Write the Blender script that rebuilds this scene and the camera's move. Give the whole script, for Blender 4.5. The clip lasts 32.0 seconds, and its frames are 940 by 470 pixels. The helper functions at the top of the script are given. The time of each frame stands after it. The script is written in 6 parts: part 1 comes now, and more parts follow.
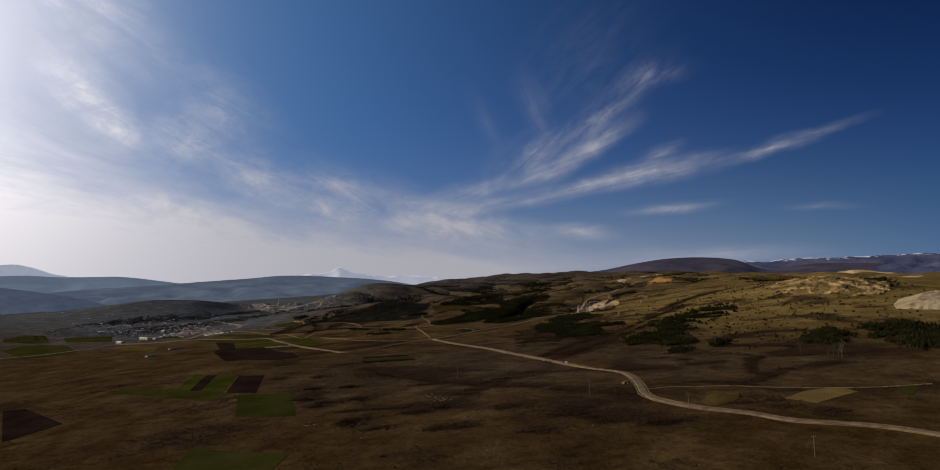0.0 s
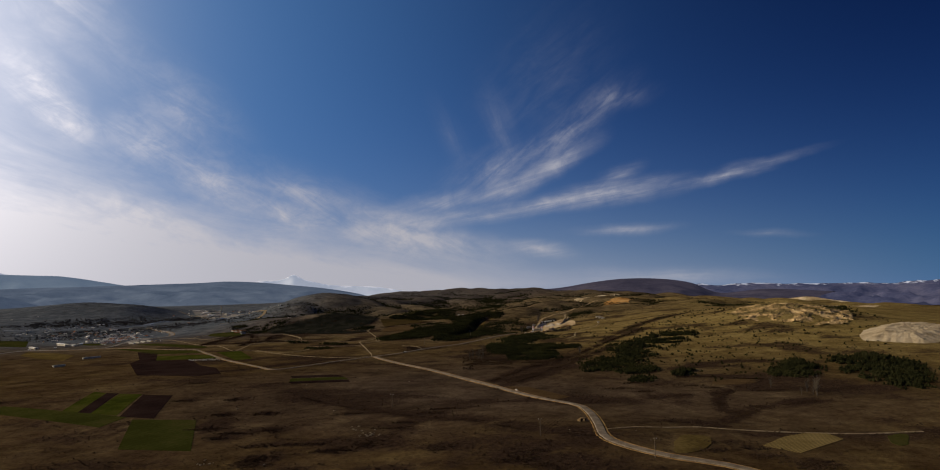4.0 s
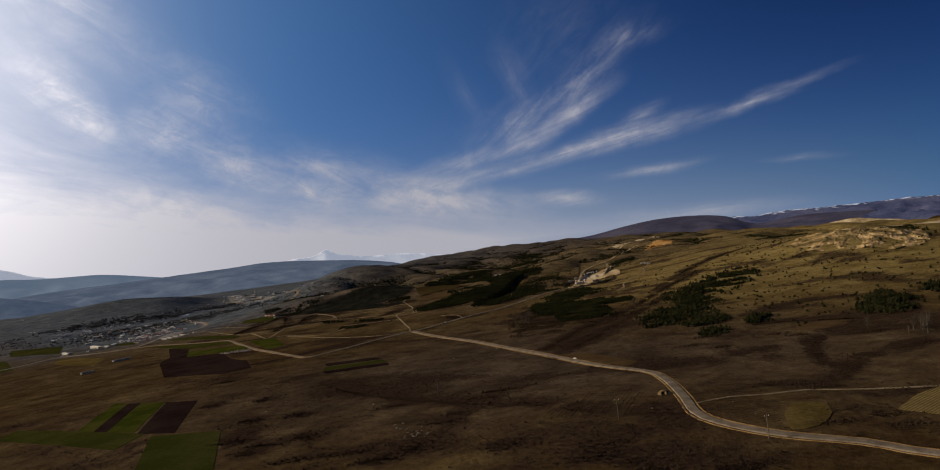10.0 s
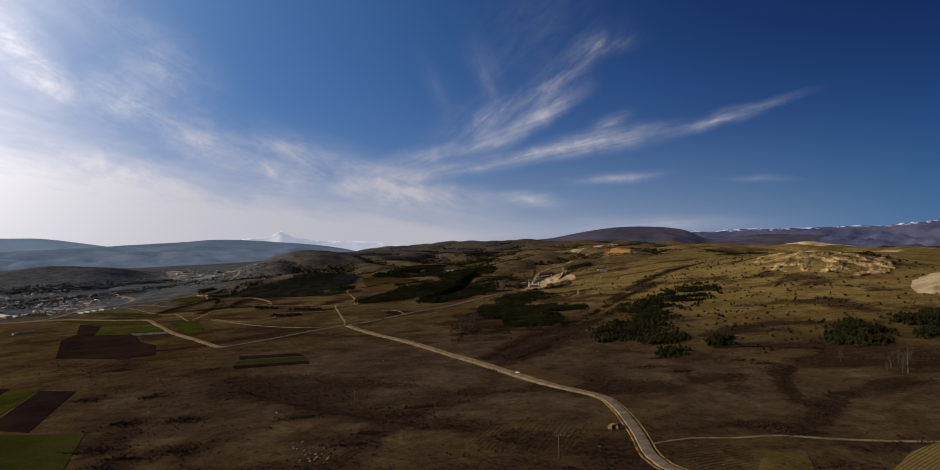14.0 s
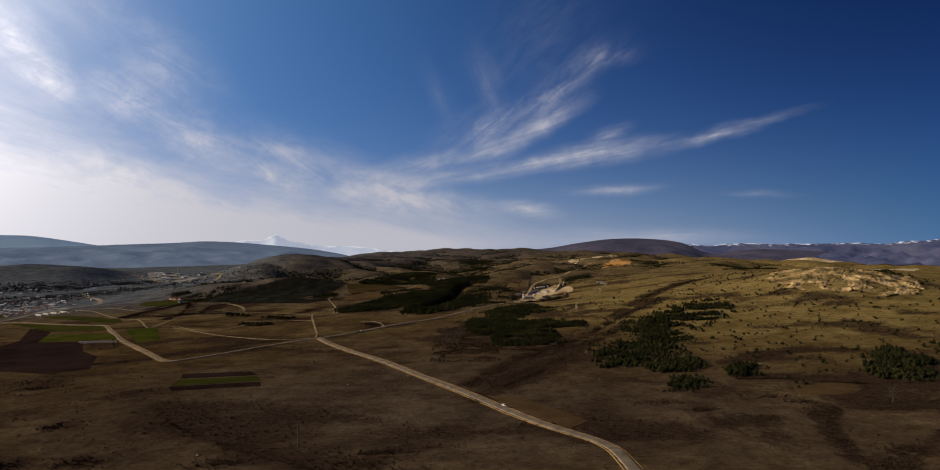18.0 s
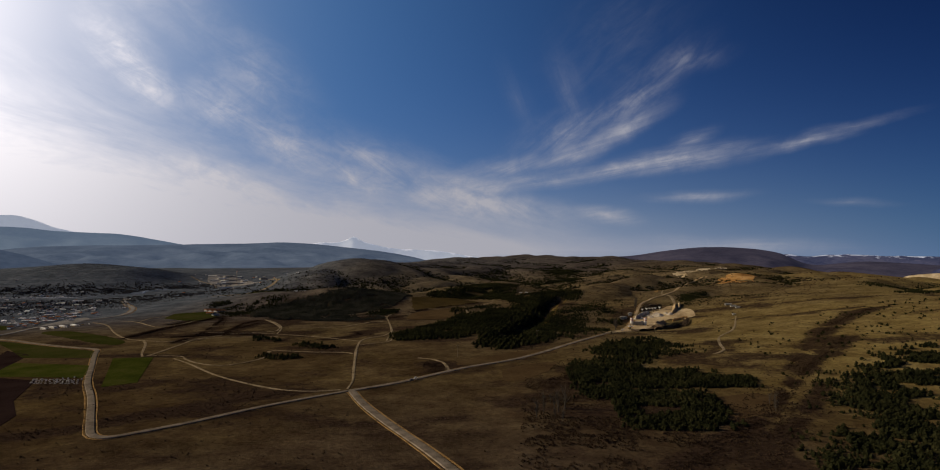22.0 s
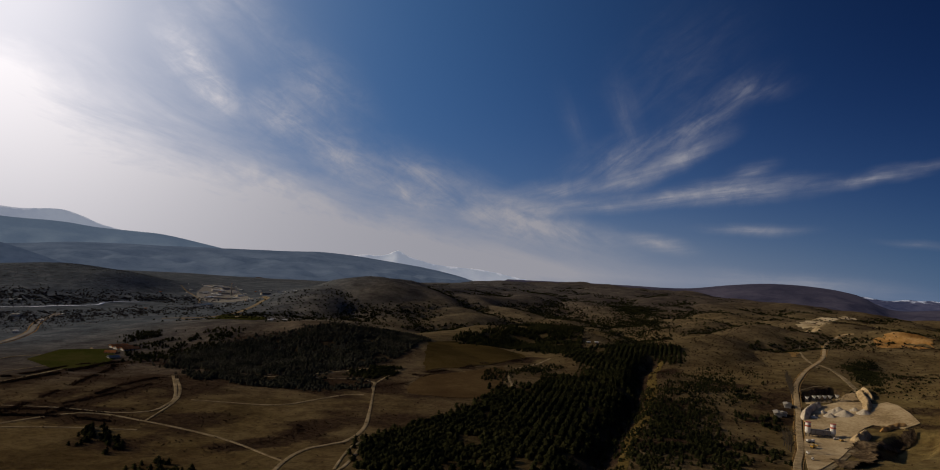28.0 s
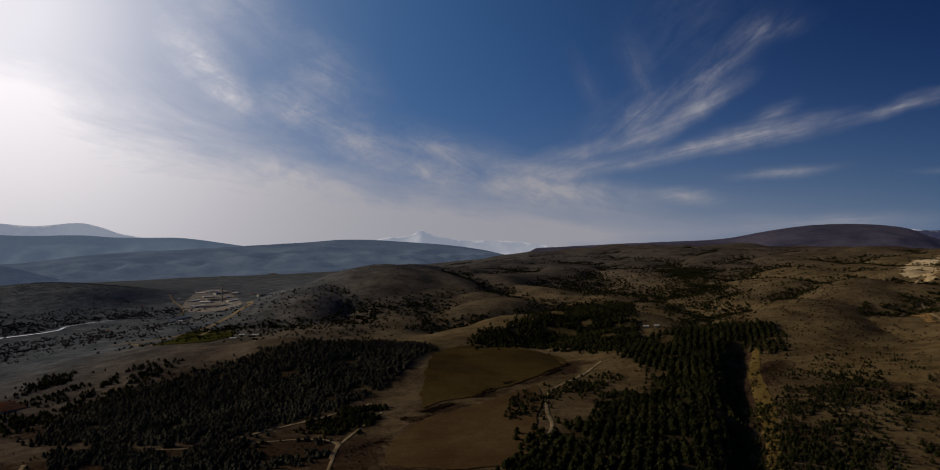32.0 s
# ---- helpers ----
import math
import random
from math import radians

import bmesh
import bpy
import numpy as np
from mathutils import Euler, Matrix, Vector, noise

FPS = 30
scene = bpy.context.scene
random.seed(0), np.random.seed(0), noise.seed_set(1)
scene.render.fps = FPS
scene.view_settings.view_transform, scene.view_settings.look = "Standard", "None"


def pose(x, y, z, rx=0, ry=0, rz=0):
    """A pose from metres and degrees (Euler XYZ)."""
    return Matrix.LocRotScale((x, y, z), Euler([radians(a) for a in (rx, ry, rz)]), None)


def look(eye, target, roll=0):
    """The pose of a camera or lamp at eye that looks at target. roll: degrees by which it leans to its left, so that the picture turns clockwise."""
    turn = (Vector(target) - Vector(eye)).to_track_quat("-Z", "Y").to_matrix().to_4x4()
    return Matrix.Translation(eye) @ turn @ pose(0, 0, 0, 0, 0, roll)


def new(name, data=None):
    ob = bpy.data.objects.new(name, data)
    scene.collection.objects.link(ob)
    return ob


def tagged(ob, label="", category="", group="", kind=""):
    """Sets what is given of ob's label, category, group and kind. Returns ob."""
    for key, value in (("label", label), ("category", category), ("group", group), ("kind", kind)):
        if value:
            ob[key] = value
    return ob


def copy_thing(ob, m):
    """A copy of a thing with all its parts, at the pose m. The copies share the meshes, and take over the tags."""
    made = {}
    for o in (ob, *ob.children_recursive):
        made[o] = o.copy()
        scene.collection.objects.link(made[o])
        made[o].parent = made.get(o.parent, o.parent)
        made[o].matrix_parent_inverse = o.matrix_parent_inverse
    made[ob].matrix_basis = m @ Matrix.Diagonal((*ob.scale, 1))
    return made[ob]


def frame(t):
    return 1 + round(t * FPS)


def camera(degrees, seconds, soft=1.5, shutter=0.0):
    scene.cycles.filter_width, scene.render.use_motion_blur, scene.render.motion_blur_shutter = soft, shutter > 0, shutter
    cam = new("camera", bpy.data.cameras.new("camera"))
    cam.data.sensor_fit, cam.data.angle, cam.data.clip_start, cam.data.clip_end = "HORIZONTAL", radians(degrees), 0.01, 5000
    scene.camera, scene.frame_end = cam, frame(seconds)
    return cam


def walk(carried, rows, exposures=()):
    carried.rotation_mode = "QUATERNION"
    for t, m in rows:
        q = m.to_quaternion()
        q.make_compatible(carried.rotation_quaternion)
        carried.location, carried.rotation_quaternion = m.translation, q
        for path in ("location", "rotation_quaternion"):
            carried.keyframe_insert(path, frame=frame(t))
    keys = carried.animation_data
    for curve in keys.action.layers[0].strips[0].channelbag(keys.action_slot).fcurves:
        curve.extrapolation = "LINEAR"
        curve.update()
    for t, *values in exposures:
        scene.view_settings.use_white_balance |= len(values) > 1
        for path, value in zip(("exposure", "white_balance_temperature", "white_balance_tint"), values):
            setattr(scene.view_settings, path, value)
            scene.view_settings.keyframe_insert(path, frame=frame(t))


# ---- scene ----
cam = camera(68.6, 32.0, 1.0)
PATH = [
    (0, (13.85, -47.99, 50.96), (10.73, 1.84, 53.59), -2.31),
    (0.5, (13.06, -42.25, 50.59), (10.64, 7.58, 53.89), -4.06),
    (1, (13.77, -36.76, 50.40), (12.03, 13.06, 54.19), -3.20),
    (1.5, (14.83, -31.65, 50.27), (14.33, 18.18, 54.42), -2.17),
    (2, (14.40, -27.59, 50.73), (14.06, 22.23, 54.97), -3.21),
    (2.5, (18.08, -23.67, 50.72), (17.29, 26.14, 54.98), 1.28),
    (3, (18.09, -20.05, 51.02), (17.26, 29.78, 54.93), 0.75),
    (3.5, (18.30, -17.35, 51.27), (18.01, 32.51, 54.97), 0.91),
    (5.5, (14.71, -6.75, 52.20), (14.02, 43.20, 54.19), -4.90),
    (6, (16.43, -4.58, 52.91), (16.43, 45.41, 54.05), -2.80),
    (6.5, (19.97, -1.81, 53.00), (20.26, 48.17, 54.02), 1.37),
    (7, (22.07, 1.35, 53.28), (21.99, 51.34, 54.41), 3.56),
    (7.5, (22.94, 3.43, 53.71), (21.51, 53.40, 54.63), 4.43),
    (8, (21.60, 6.08, 53.82), (18.36, 55.98, 54.44), 2.44),
    (8.5, (18.41, 10.39, 53.44), (14.61, 60.23, 54.35), -1.79),
    (9, (17.24, 13.63, 53.44), (13.71, 63.50, 54.41), -2.58),
    (9.5, (14.53, 16.32, 53.50), (11.56, 66.22, 54.28), -5.37),
    (10, (14.11, 19.55, 53.54), (11.77, 69.49, 54.16), -6.10),
    (10.5, (16.55, 22.88, 53.40), (15.20, 72.86, 53.27), -3.01),
    (11, (19.11, 26.80, 53.28), (17.84, 76.79, 53.12), -0.73),
    (11.5, (19.60, 31.65, 52.70), (18.68, 81.64, 53.20), -0.27),
    (12, (18.35, 35.10, 52.76), (17.59, 85.09, 53.16), -1.85),
    (12.5, (17.70, 38.78, 52.43), (17.45, 88.77, 52.92), -2.40),
    (13, (17.67, 41.58, 52.71), (17.75, 91.58, 52.83), -2.25),
    (13.5, (18.63, 45.62, 52.52), (18.94, 95.62, 52.63), -1.72),
    (15.5, (20.90, 67.24, 51.89), (22.07, 117.23, 51.74), -1.23),
    (16, (23.07, 71.58, 51.71), (24.75, 121.55, 51.93), 1.46),
    (16.5, (23.56, 76.10, 51.43), (25.23, 126.07, 52.01), 1.52),
    (17, (23.40, 80.25, 51.47), (24.48, 130.24, 51.90), 0.40),
    (17.5, (23.61, 84.57, 51.30), (24.38, 134.56, 51.84), -0.20),
    (18, (24.23, 88.49, 51.11), (24.93, 138.48, 51.76), -0.16),
    (18.5, (26.24, 91.65, 51.23), (27.01, 141.63, 52.26), 2.96),
    (19, (24.43, 107.99, 51.72), (25.17, 157.97, 53.01), 1.72),
    (19.5, (24.49, 126.52, 51.91), (22.18, 176.43, 53.67), 3.49),
    (20, (20.95, 143.85, 52.14), (14.03, 193.34, 53.99), -0.94),
    (20.5, (18.87, 158.98, 52.38), (12.07, 208.47, 54.58), -1.95),
    (21, (20.26, 173.67, 53.10), (15.08, 223.37, 54.68), 3.61),
    (21.5, (14.60, 184.95, 53.22), (10.41, 234.77, 53.52), -2.70),
    (22, (15.59, 200.62, 53.00), (10.71, 250.37, 53.96), 0.90),
    (22.5, (13.57, 214.48, 53.00), (8.52, 264.21, 54.08), -0.35),
    (23, (15.87, 229.83, 53.75), (9.65, 279.44, 54.47), 6.62),
    (23.5, (10.98, 245.09, 53.55), (2.17, 294.30, 54.05), 1.88),
    (24, (7.24, 260.42, 53.38), (-3.19, 309.31, 54.56), 0.37),
    (24.5, (2.08, 275.46, 53.78), (-6.00, 324.80, 54.37), -4.19),
    (25, (-1.11, 289.51, 53.87), (-7.68, 339.08, 54.37), -5.71),
    (25.5, (-1.36, 306.00, 53.61), (-8.28, 355.52, 54.12), -3.88),
    (27.5, (-7.21, 368.28, 55.51), (-14.76, 417.68, 57.19), -3.37),
    (28, (-3.75, 383.22, 55.94), (-12.19, 432.45, 58.15), 4.32),
    (28.5, (-10.58, 393.97, 56.65), (-18.55, 443.30, 58.33), -7.42),
    (29, (-9.26, 408.30, 56.75), (-15.29, 457.91, 58.26), -0.74),
    (29.5, (-10.79, 419.52, 57.54), (-16.30, 469.21, 57.64), -2.53),
    (30, (-8.17, 430.86, 58.05), (-14.95, 480.39, 58.46), 5.46),
    (30.5, (-11.72, 443.00, 58.01), (-20.99, 492.13, 58.29), -3.21),
    (31, (-11.85, 456.52, 58.42), (-21.53, 505.57, 59.16), -2.07),
    (31.5, (-11.13, 469.69, 58.60), (-20.14, 518.87, 59.07), -0.10),
    (32, (-13.00, 484.17, 58.30), (-23.23, 533.11, 58.53), -1.49),
]
walk(cam, [(t, look(eye, target, roll)) for t, eye, target, roll in PATH],
     exposures=[(0.0, -0.11), (3.0, -0.04), (8.0, 0.12), (10.0, -0.02), (11.0, 0.0), (12.0, 0.06), (17.0, 0.22), (19.0, 0.14), (20.0, -0.20), (21.0, -0.24), (22.0, -0.12), (23.0, -0.16), (24.0, -0.58), (25.0, -0.48), (29.0, -0.44), (30.0, -0.24), (31.0, -0.46), (32.0, -0.48)])

# ---- light: a low sun to the left, beside bright thin cloud ----
SUN_AZ, SUN_EL = radians(-86), radians(20)
scene.view_settings.exposure = 0.0
world = bpy.data.worlds.new("sky")
scene.world = world
world.use_nodes = True
wt = world.node_tree
wt.nodes.clear()


def wn(kind, **values):
    n = wt.nodes.new(kind)
    for key, value in values.items():
        setattr(n, key, value)
    return n


def wm(op, a, b=None, c=None, clamp=False):
    n = wt.nodes.new("ShaderNodeMath")
    n.operation, n.use_clamp = op, clamp
    for i, v in enumerate((a, b, c)):
        if v is None:
            continue
        if isinstance(v, (int, float)):
            n.inputs[i].default_value = v
        else:
            wt.links.new(v, n.inputs[i])
    return n.outputs[0]


sky = wn("ShaderNodeTexSky", sky_type="NISHITA", sun_disc=False, sun_elevation=SUN_EL, sun_rotation=SUN_AZ, altitude=600,
         air_density=1.0, dust_density=0.6, ozone_density=3.0)
gen = wn("ShaderNodeTexCoord").outputs["Generated"]
sep = wn("ShaderNodeSeparateXYZ")
wt.links.new(gen, sep.inputs[0])
U = wm("ARCTAN2", sep.outputs[0], sep.outputs[1])
V = wm("ARCSINE", sep.outputs[2])


def cloud_noise(angle, along, across, detail=6, seed=0.0, warp=0.3):
    """Fibrous noise on the sky, drawn out in one direction."""
    c, s = math.cos(angle), math.sin(angle)
    a = wm("MULTIPLY", wm("ADD", wm("MULTIPLY", U, c), wm("MULTIPLY", V, s)), along)
    b = wm("MULTIPLY", wm("SUBTRACT", wm("MULTIPLY", V, c), wm("MULTIPLY", U, s)), across)
    comb = wn("ShaderNodeCombineXYZ")
    wt.links.new(a, comb.inputs[0])
    wt.links.new(b, comb.inputs[1])
    comb.inputs[2].default_value = seed
    n = wn("ShaderNodeTexNoise")
    n.inputs["Scale"].default_value = 1.0
    n.inputs["Detail"].default_value = detail
    n.inputs["Roughness"].default_value = 0.64
    n.inputs["Distortion"].default_value = warp
    wt.links.new(comb.outputs[0], n.inputs["Vector"])
    return n.outputs["Fac"]


def smooth(v, lo, hi):
    n = wn("ShaderNodeMapRange", interpolation_type="SMOOTHSTEP")
    n.inputs[1].default_value, n.inputs[2].default_value = lo, hi
    wt.links.new(v, n.inputs[0])
    return n.outputs[0]


wobble = wn("ShaderNodeTexNoise")
wobble.inputs["Scale"].default_value, wobble.inputs["Detail"].default_value = 11.0, 5
wt.links.new(gen, wobble.inputs["Vector"])
where = wn("ShaderNodeCombineXYZ")
wt.links.new(wm("ADD", U, wm("MULTIPLY", wm("SUBTRACT", wobble.outputs["Fac"], 0.5), 0.03)), where.inputs[0])
wt.links.new(wm("ADD", V, wm("MULTIPLY", wm("SUBTRACT", wobble.outputs["Fac"], 0.5), -0.022)), where.inputs[1])


def streaks(lines, angle, seed, along=9, across=60, gaps=0.55):
    """A family of soft cirrus streaks (from, to, width, strength), combed by fine fibres in one direction."""
    tot = None
    for u0, v0, u1, v1, width, strength in lines:
        place = wn("ShaderNodeMapping", vector_type="TEXTURE")
        place.inputs["Location"].default_value = ((u0 + u1) / 2, (v0 + v1) / 2, 0)
        place.inputs["Rotation"].default_value = (0, 0, math.atan2(v1 - v0, u1 - u0))
        place.inputs["Scale"].default_value = (math.hypot(u1 - u0, v1 - v0) * 0.70, width * 2.1, 1)
        wt.links.new(where.outputs[0], place.inputs["Vector"])
        ball = wn("ShaderNodeTexGradient", gradient_type="QUADRATIC_SPHERE")
        wt.links.new(place.outputs[0], ball.inputs[0])
        tot = wm("MULTIPLY", ball.outputs["Fac"], strength * 1.5) if tot is None else wm("MULTIPLY_ADD", ball.outputs["Fac"], strength * 1.5, tot)
    fib = smooth(cloud_noise(angle, along, across, 7, seed, 0.45), 0.30, 0.72)
    return wm("MULTIPLY", wm("MINIMUM", tot, 1.1), wm("MULTIPLY_ADD", fib, gaps * 1.35, 1.0 - gaps))


# the long low streak over the right, its broken tip and fuzz above it
total = streaks([(-0.16, 0.082, 0.02, 0.100, 0.010, 0.40), (-0.05, 0.092, 0.19, 0.124, 0.009, 0.60), (0.08, 0.112, 0.31, 0.142, 0.012, 0.58), (0.18, 0.140, 0.25, 0.166, 0.009, 0.26),
                 (0.30, 0.137, 0.41, 0.154, 0.006, 0.55), (0.34, 0.152, 0.48, 0.176, 0.005, 0.26), (0.05, 0.056, 0.15, 0.042, 0.009, 0.5)], 0.17, 2.0, 8, 85)
# the fan that rises over the middle, sharpest along its lower edge
total = wm("ADD", total, streaks([(-0.13, 0.100, 0.04, 0.134, 0.011, 0.45), (0.00, 0.124, 0.10, 0.150, 0.012, 0.50), (0.06, 0.140, 0.19, 0.205, 0.012, 0.50)], 0.35, 5.0, 8, 70))
total = wm("ADD", total, streaks([(-0.04, 0.135, 0.12, 0.195, 0.024, 0.28), (0.07, 0.170, 0.20, 0.245, 0.022, 0.26), (0.15, 0.225, 0.245, 0.292, 0.018, 0.15), (0.16, 0.240, 0.27, 0.270, 0.012, 0.12), (0.02, 0.20, 0.20, 0.38, 0.06, 0.05)],
                                  0.66, 7.0, 15, 58, 0.75))
total = wm("ADD", total, streaks([(0.02, 0.29, 0.06, 0.165, 0.016, 0.12), (-0.06, 0.27, 0.00, 0.155, 0.014, 0.06)], -1.2, 6.0))
# the broad band that comes down from the sun
total = wm("ADD", total, streaks([(-0.66, 0.42, -0.46, 0.285, 0.050, 0.22), (-0.50, 0.290, -0.32, 0.175, 0.040, 0.24), (-0.34, 0.165, -0.12, 0.085, 0.026, 0.22), (-0.62, 0.290, -0.52, 0.195, 0.026, 0.42), (-0.575, 0.225, -0.49, 0.175, 0.018, 0.46), (-0.50, 0.205, -0.40, 0.160, 0.026, 0.46), (-0.43, 0.175, -0.30, 0.105, 0.024, 0.46),
                                  (-0.34, 0.125, -0.20, 0.076, 0.022, 0.42), (-0.26, 0.092, 0.02, 0.060, 0.016, 0.42), (-0.20, 0.066, 0.08, 0.046, 0.016, 0.42), (-0.56, 0.110, -0.36, 0.080, 0.022, 0.34), (-0.33, 0.150, -0.16, 0.110, 0.014, 0.18)], -0.5, 9.0, 14, 40, 0.6))
total = wm("ADD", total, streaks([(0.15, 0.072, 0.29, 0.082, 0.006, 0.38), (0.36, 0.069, 0.46, 0.063, 0.004, 0.20), (0.12, 0.012, 0.42, 0.006, 0.010, 0.30), (-0.20, 0.112, -0.04, 0.088, 0.009, 0.25)], 0.02, 12.0, 8, 90))
# mottled curls where the band is thickest
ripple = smooth(cloud_noise(0.25, 26, 38, 8, 51.0, 0.9), 0.32, 0.68)
total = wm("MULTIPLY", total, wm("MULTIPLY_ADD", ripple, 0.46, 0.70))
# the milky veil, thick towards the sun and over the left horizon
edge = wm("ADD", wm("MULTIPLY", wm("ADD", U, 0.60), -0.19), 0.160)
below = smooth(wm("ADD", wm("SUBTRACT", edge, V), wm("MULTIPLY", wm("SUBTRACT", cloud_noise(-0.25, 3.5, 14, 6, 21.0, 0.8), 0.5), 0.14)), -0.07, 0.09)
veil_side = wm("SUBTRACT", 1.0, smooth(U, -0.20, 0.26))
veil = wm("MULTIPLY", wm("MULTIPLY", below, veil_side), wm("ADD", wm("MULTIPLY", smooth(cloud_noise(-0.22, 4, 18, 5, 31.0, 0.6), 0.22, 0.66), 0.62), wm("MULTIPLY_ADD", ripple, 0.08, 0.24)))
# a second, denser sheet low on the left
line2 = wm("ADD", wm("MULTIPLY", wm("ADD", U, 0.78), -0.13), 0.118)
sheet = wm("MULTIPLY", smooth(wm("ADD", wm("SUBTRACT", line2, V), wm("MULTIPLY", wm("SUBTRACT", cloud_noise(-0.2, 5, 22, 5, 71.0, 0.6), 0.5), 0.09)), -0.03, 0.05), wm("SUBTRACT", 1.0, smooth(U, -0.30, 0.12)))
# the brightest cloud reaches from the sun into the left of the view
du, dv = wm("ADD", wm("MAXIMUM", wm("ADD", U, 0.82), 0.0), wm("MINIMUM", wm("ADD", U, 1.7), 0.0)), wm("SUBTRACT", V, 0.30)
sun_far = wm("ADD", wm("MULTIPLY", du, du), wm("MULTIPLY", wm("MULTIPLY", dv, dv), 1.0))
near_sun = wm("EXPONENT", wm("MULTIPLY", sun_far, -12.5))
wide_sun = wm("EXPONENT", wm("MULTIPLY", sun_far, -2.2))
haze_low = wm("MULTIPLY", wm("EXPONENT", wm("MULTIPLY", wm("ABSOLUTE", V), -17.0)), wm("SUBTRACT", 1.0, smooth(U, -0.1, 0.75)))
cover_all = wm("ADD", wm("ADD", total, wm("MULTIPLY_ADD", veil, 0.66, wm("MULTIPLY", sheet, 0.36))), wm("ADD", wm("MULTIPLY", near_sun, 0.80), wm("MULTIPLY", haze_low, 0.68)), clamp=True)
low = wn("ShaderNodeMix", data_type="RGBA", blend_type="MULTIPLY")
low.inputs["Factor"].default_value, low.inputs["B"].default_value = 1.0, (0.050, 0.072, 0.100, 1)
wt.links.new(sky.outputs[0], low.inputs["A"])
deep = wn("ShaderNodeGamma")
deep.inputs["Gamma"].default_value = 1.60
wt.links.new(low.outputs["Result"], deep.inputs["Color"])
tint = wn("ShaderNodeMix", data_type="RGBA", blend_type="MULTIPLY")
tint.inputs["Factor"].default_value = 1.0
side = wn("ShaderNodeMix", data_type="RGBA")
side.inputs["A"].default_value, side.inputs["B"].default_value = (0.190, 0.415, 0.60, 1), (0.046, 0.138, 0.258, 1)
wt.links.new(smooth(U, -0.1, 0.75), side.inputs["Factor"])
wt.links.new(side.outputs["Result"], tint.inputs["B"])
wt.links.new(deep.outputs[0], tint.inputs["A"])
# thin blue haze: wide round the sun and low over the horizon
blue_low = wm("EXPONENT", wm("MULTIPLY", wm("ABSOLUTE", V), -9.0))
thin = wm("ADD", wm("MULTIPLY", wide_sun, 1.08), wm("MULTIPLY", blue_low, 0.55), clamp=True)
hazy = wn("ShaderNodeMix", data_type="RGBA")
hazy.inputs["B"].default_value = (0.080, 0.212, 0.46, 1)
wt.links.new(thin, hazy.inputs["Factor"])
wt.links.new(tint.outputs["Result"], hazy.inputs["A"])
mix = wn("ShaderNodeMix", data_type="RGBA")
glow = wn("ShaderNodeMix", data_type="RGBA")
glow.inputs["A"].default_value, glow.inputs["B"].default_value = (0.41, 0.41, 0.465, 1), (1.45, 1.38, 1.42, 1)
wt.links.new(wm("ADD", wm("MULTIPLY", near_sun, 0.8), wm("MULTIPLY", wm("EXPONENT", wm("MULTIPLY", sun_far, -5.0)), 0.24), clamp=True), glow.inputs["Factor"])
wt.links.new(cover_all, mix.inputs["Factor"])
wt.links.new(hazy.outputs["Result"], mix.inputs["A"])
wt.links.new(glow.outputs["Result"], mix.inputs["B"])
bg = wn("ShaderNodeBackground")
bg.inputs["Strength"].default_value = 1.0
wt.links.new(mix.outputs["Result"], bg.inputs["Color"])
wt.links.new(bg.outputs[0], wn("ShaderNodeOutputWorld").inputs[0])

sun_data = bpy.data.lights.new("sun", "SUN")
sun_data.energy, sun_data.angle, sun_data.color = 4.2, radians(1.0), (1.0, 0.78, 0.48)
sun = new("sun", sun_data)
to_sun = Vector((math.sin(SUN_AZ) * math.cos(SUN_EL), math.cos(SUN_AZ) * math.cos(SUN_EL), math.sin(SUN_EL)))
sun.matrix_world = look(to_sun * 100, (0, 0, 0))


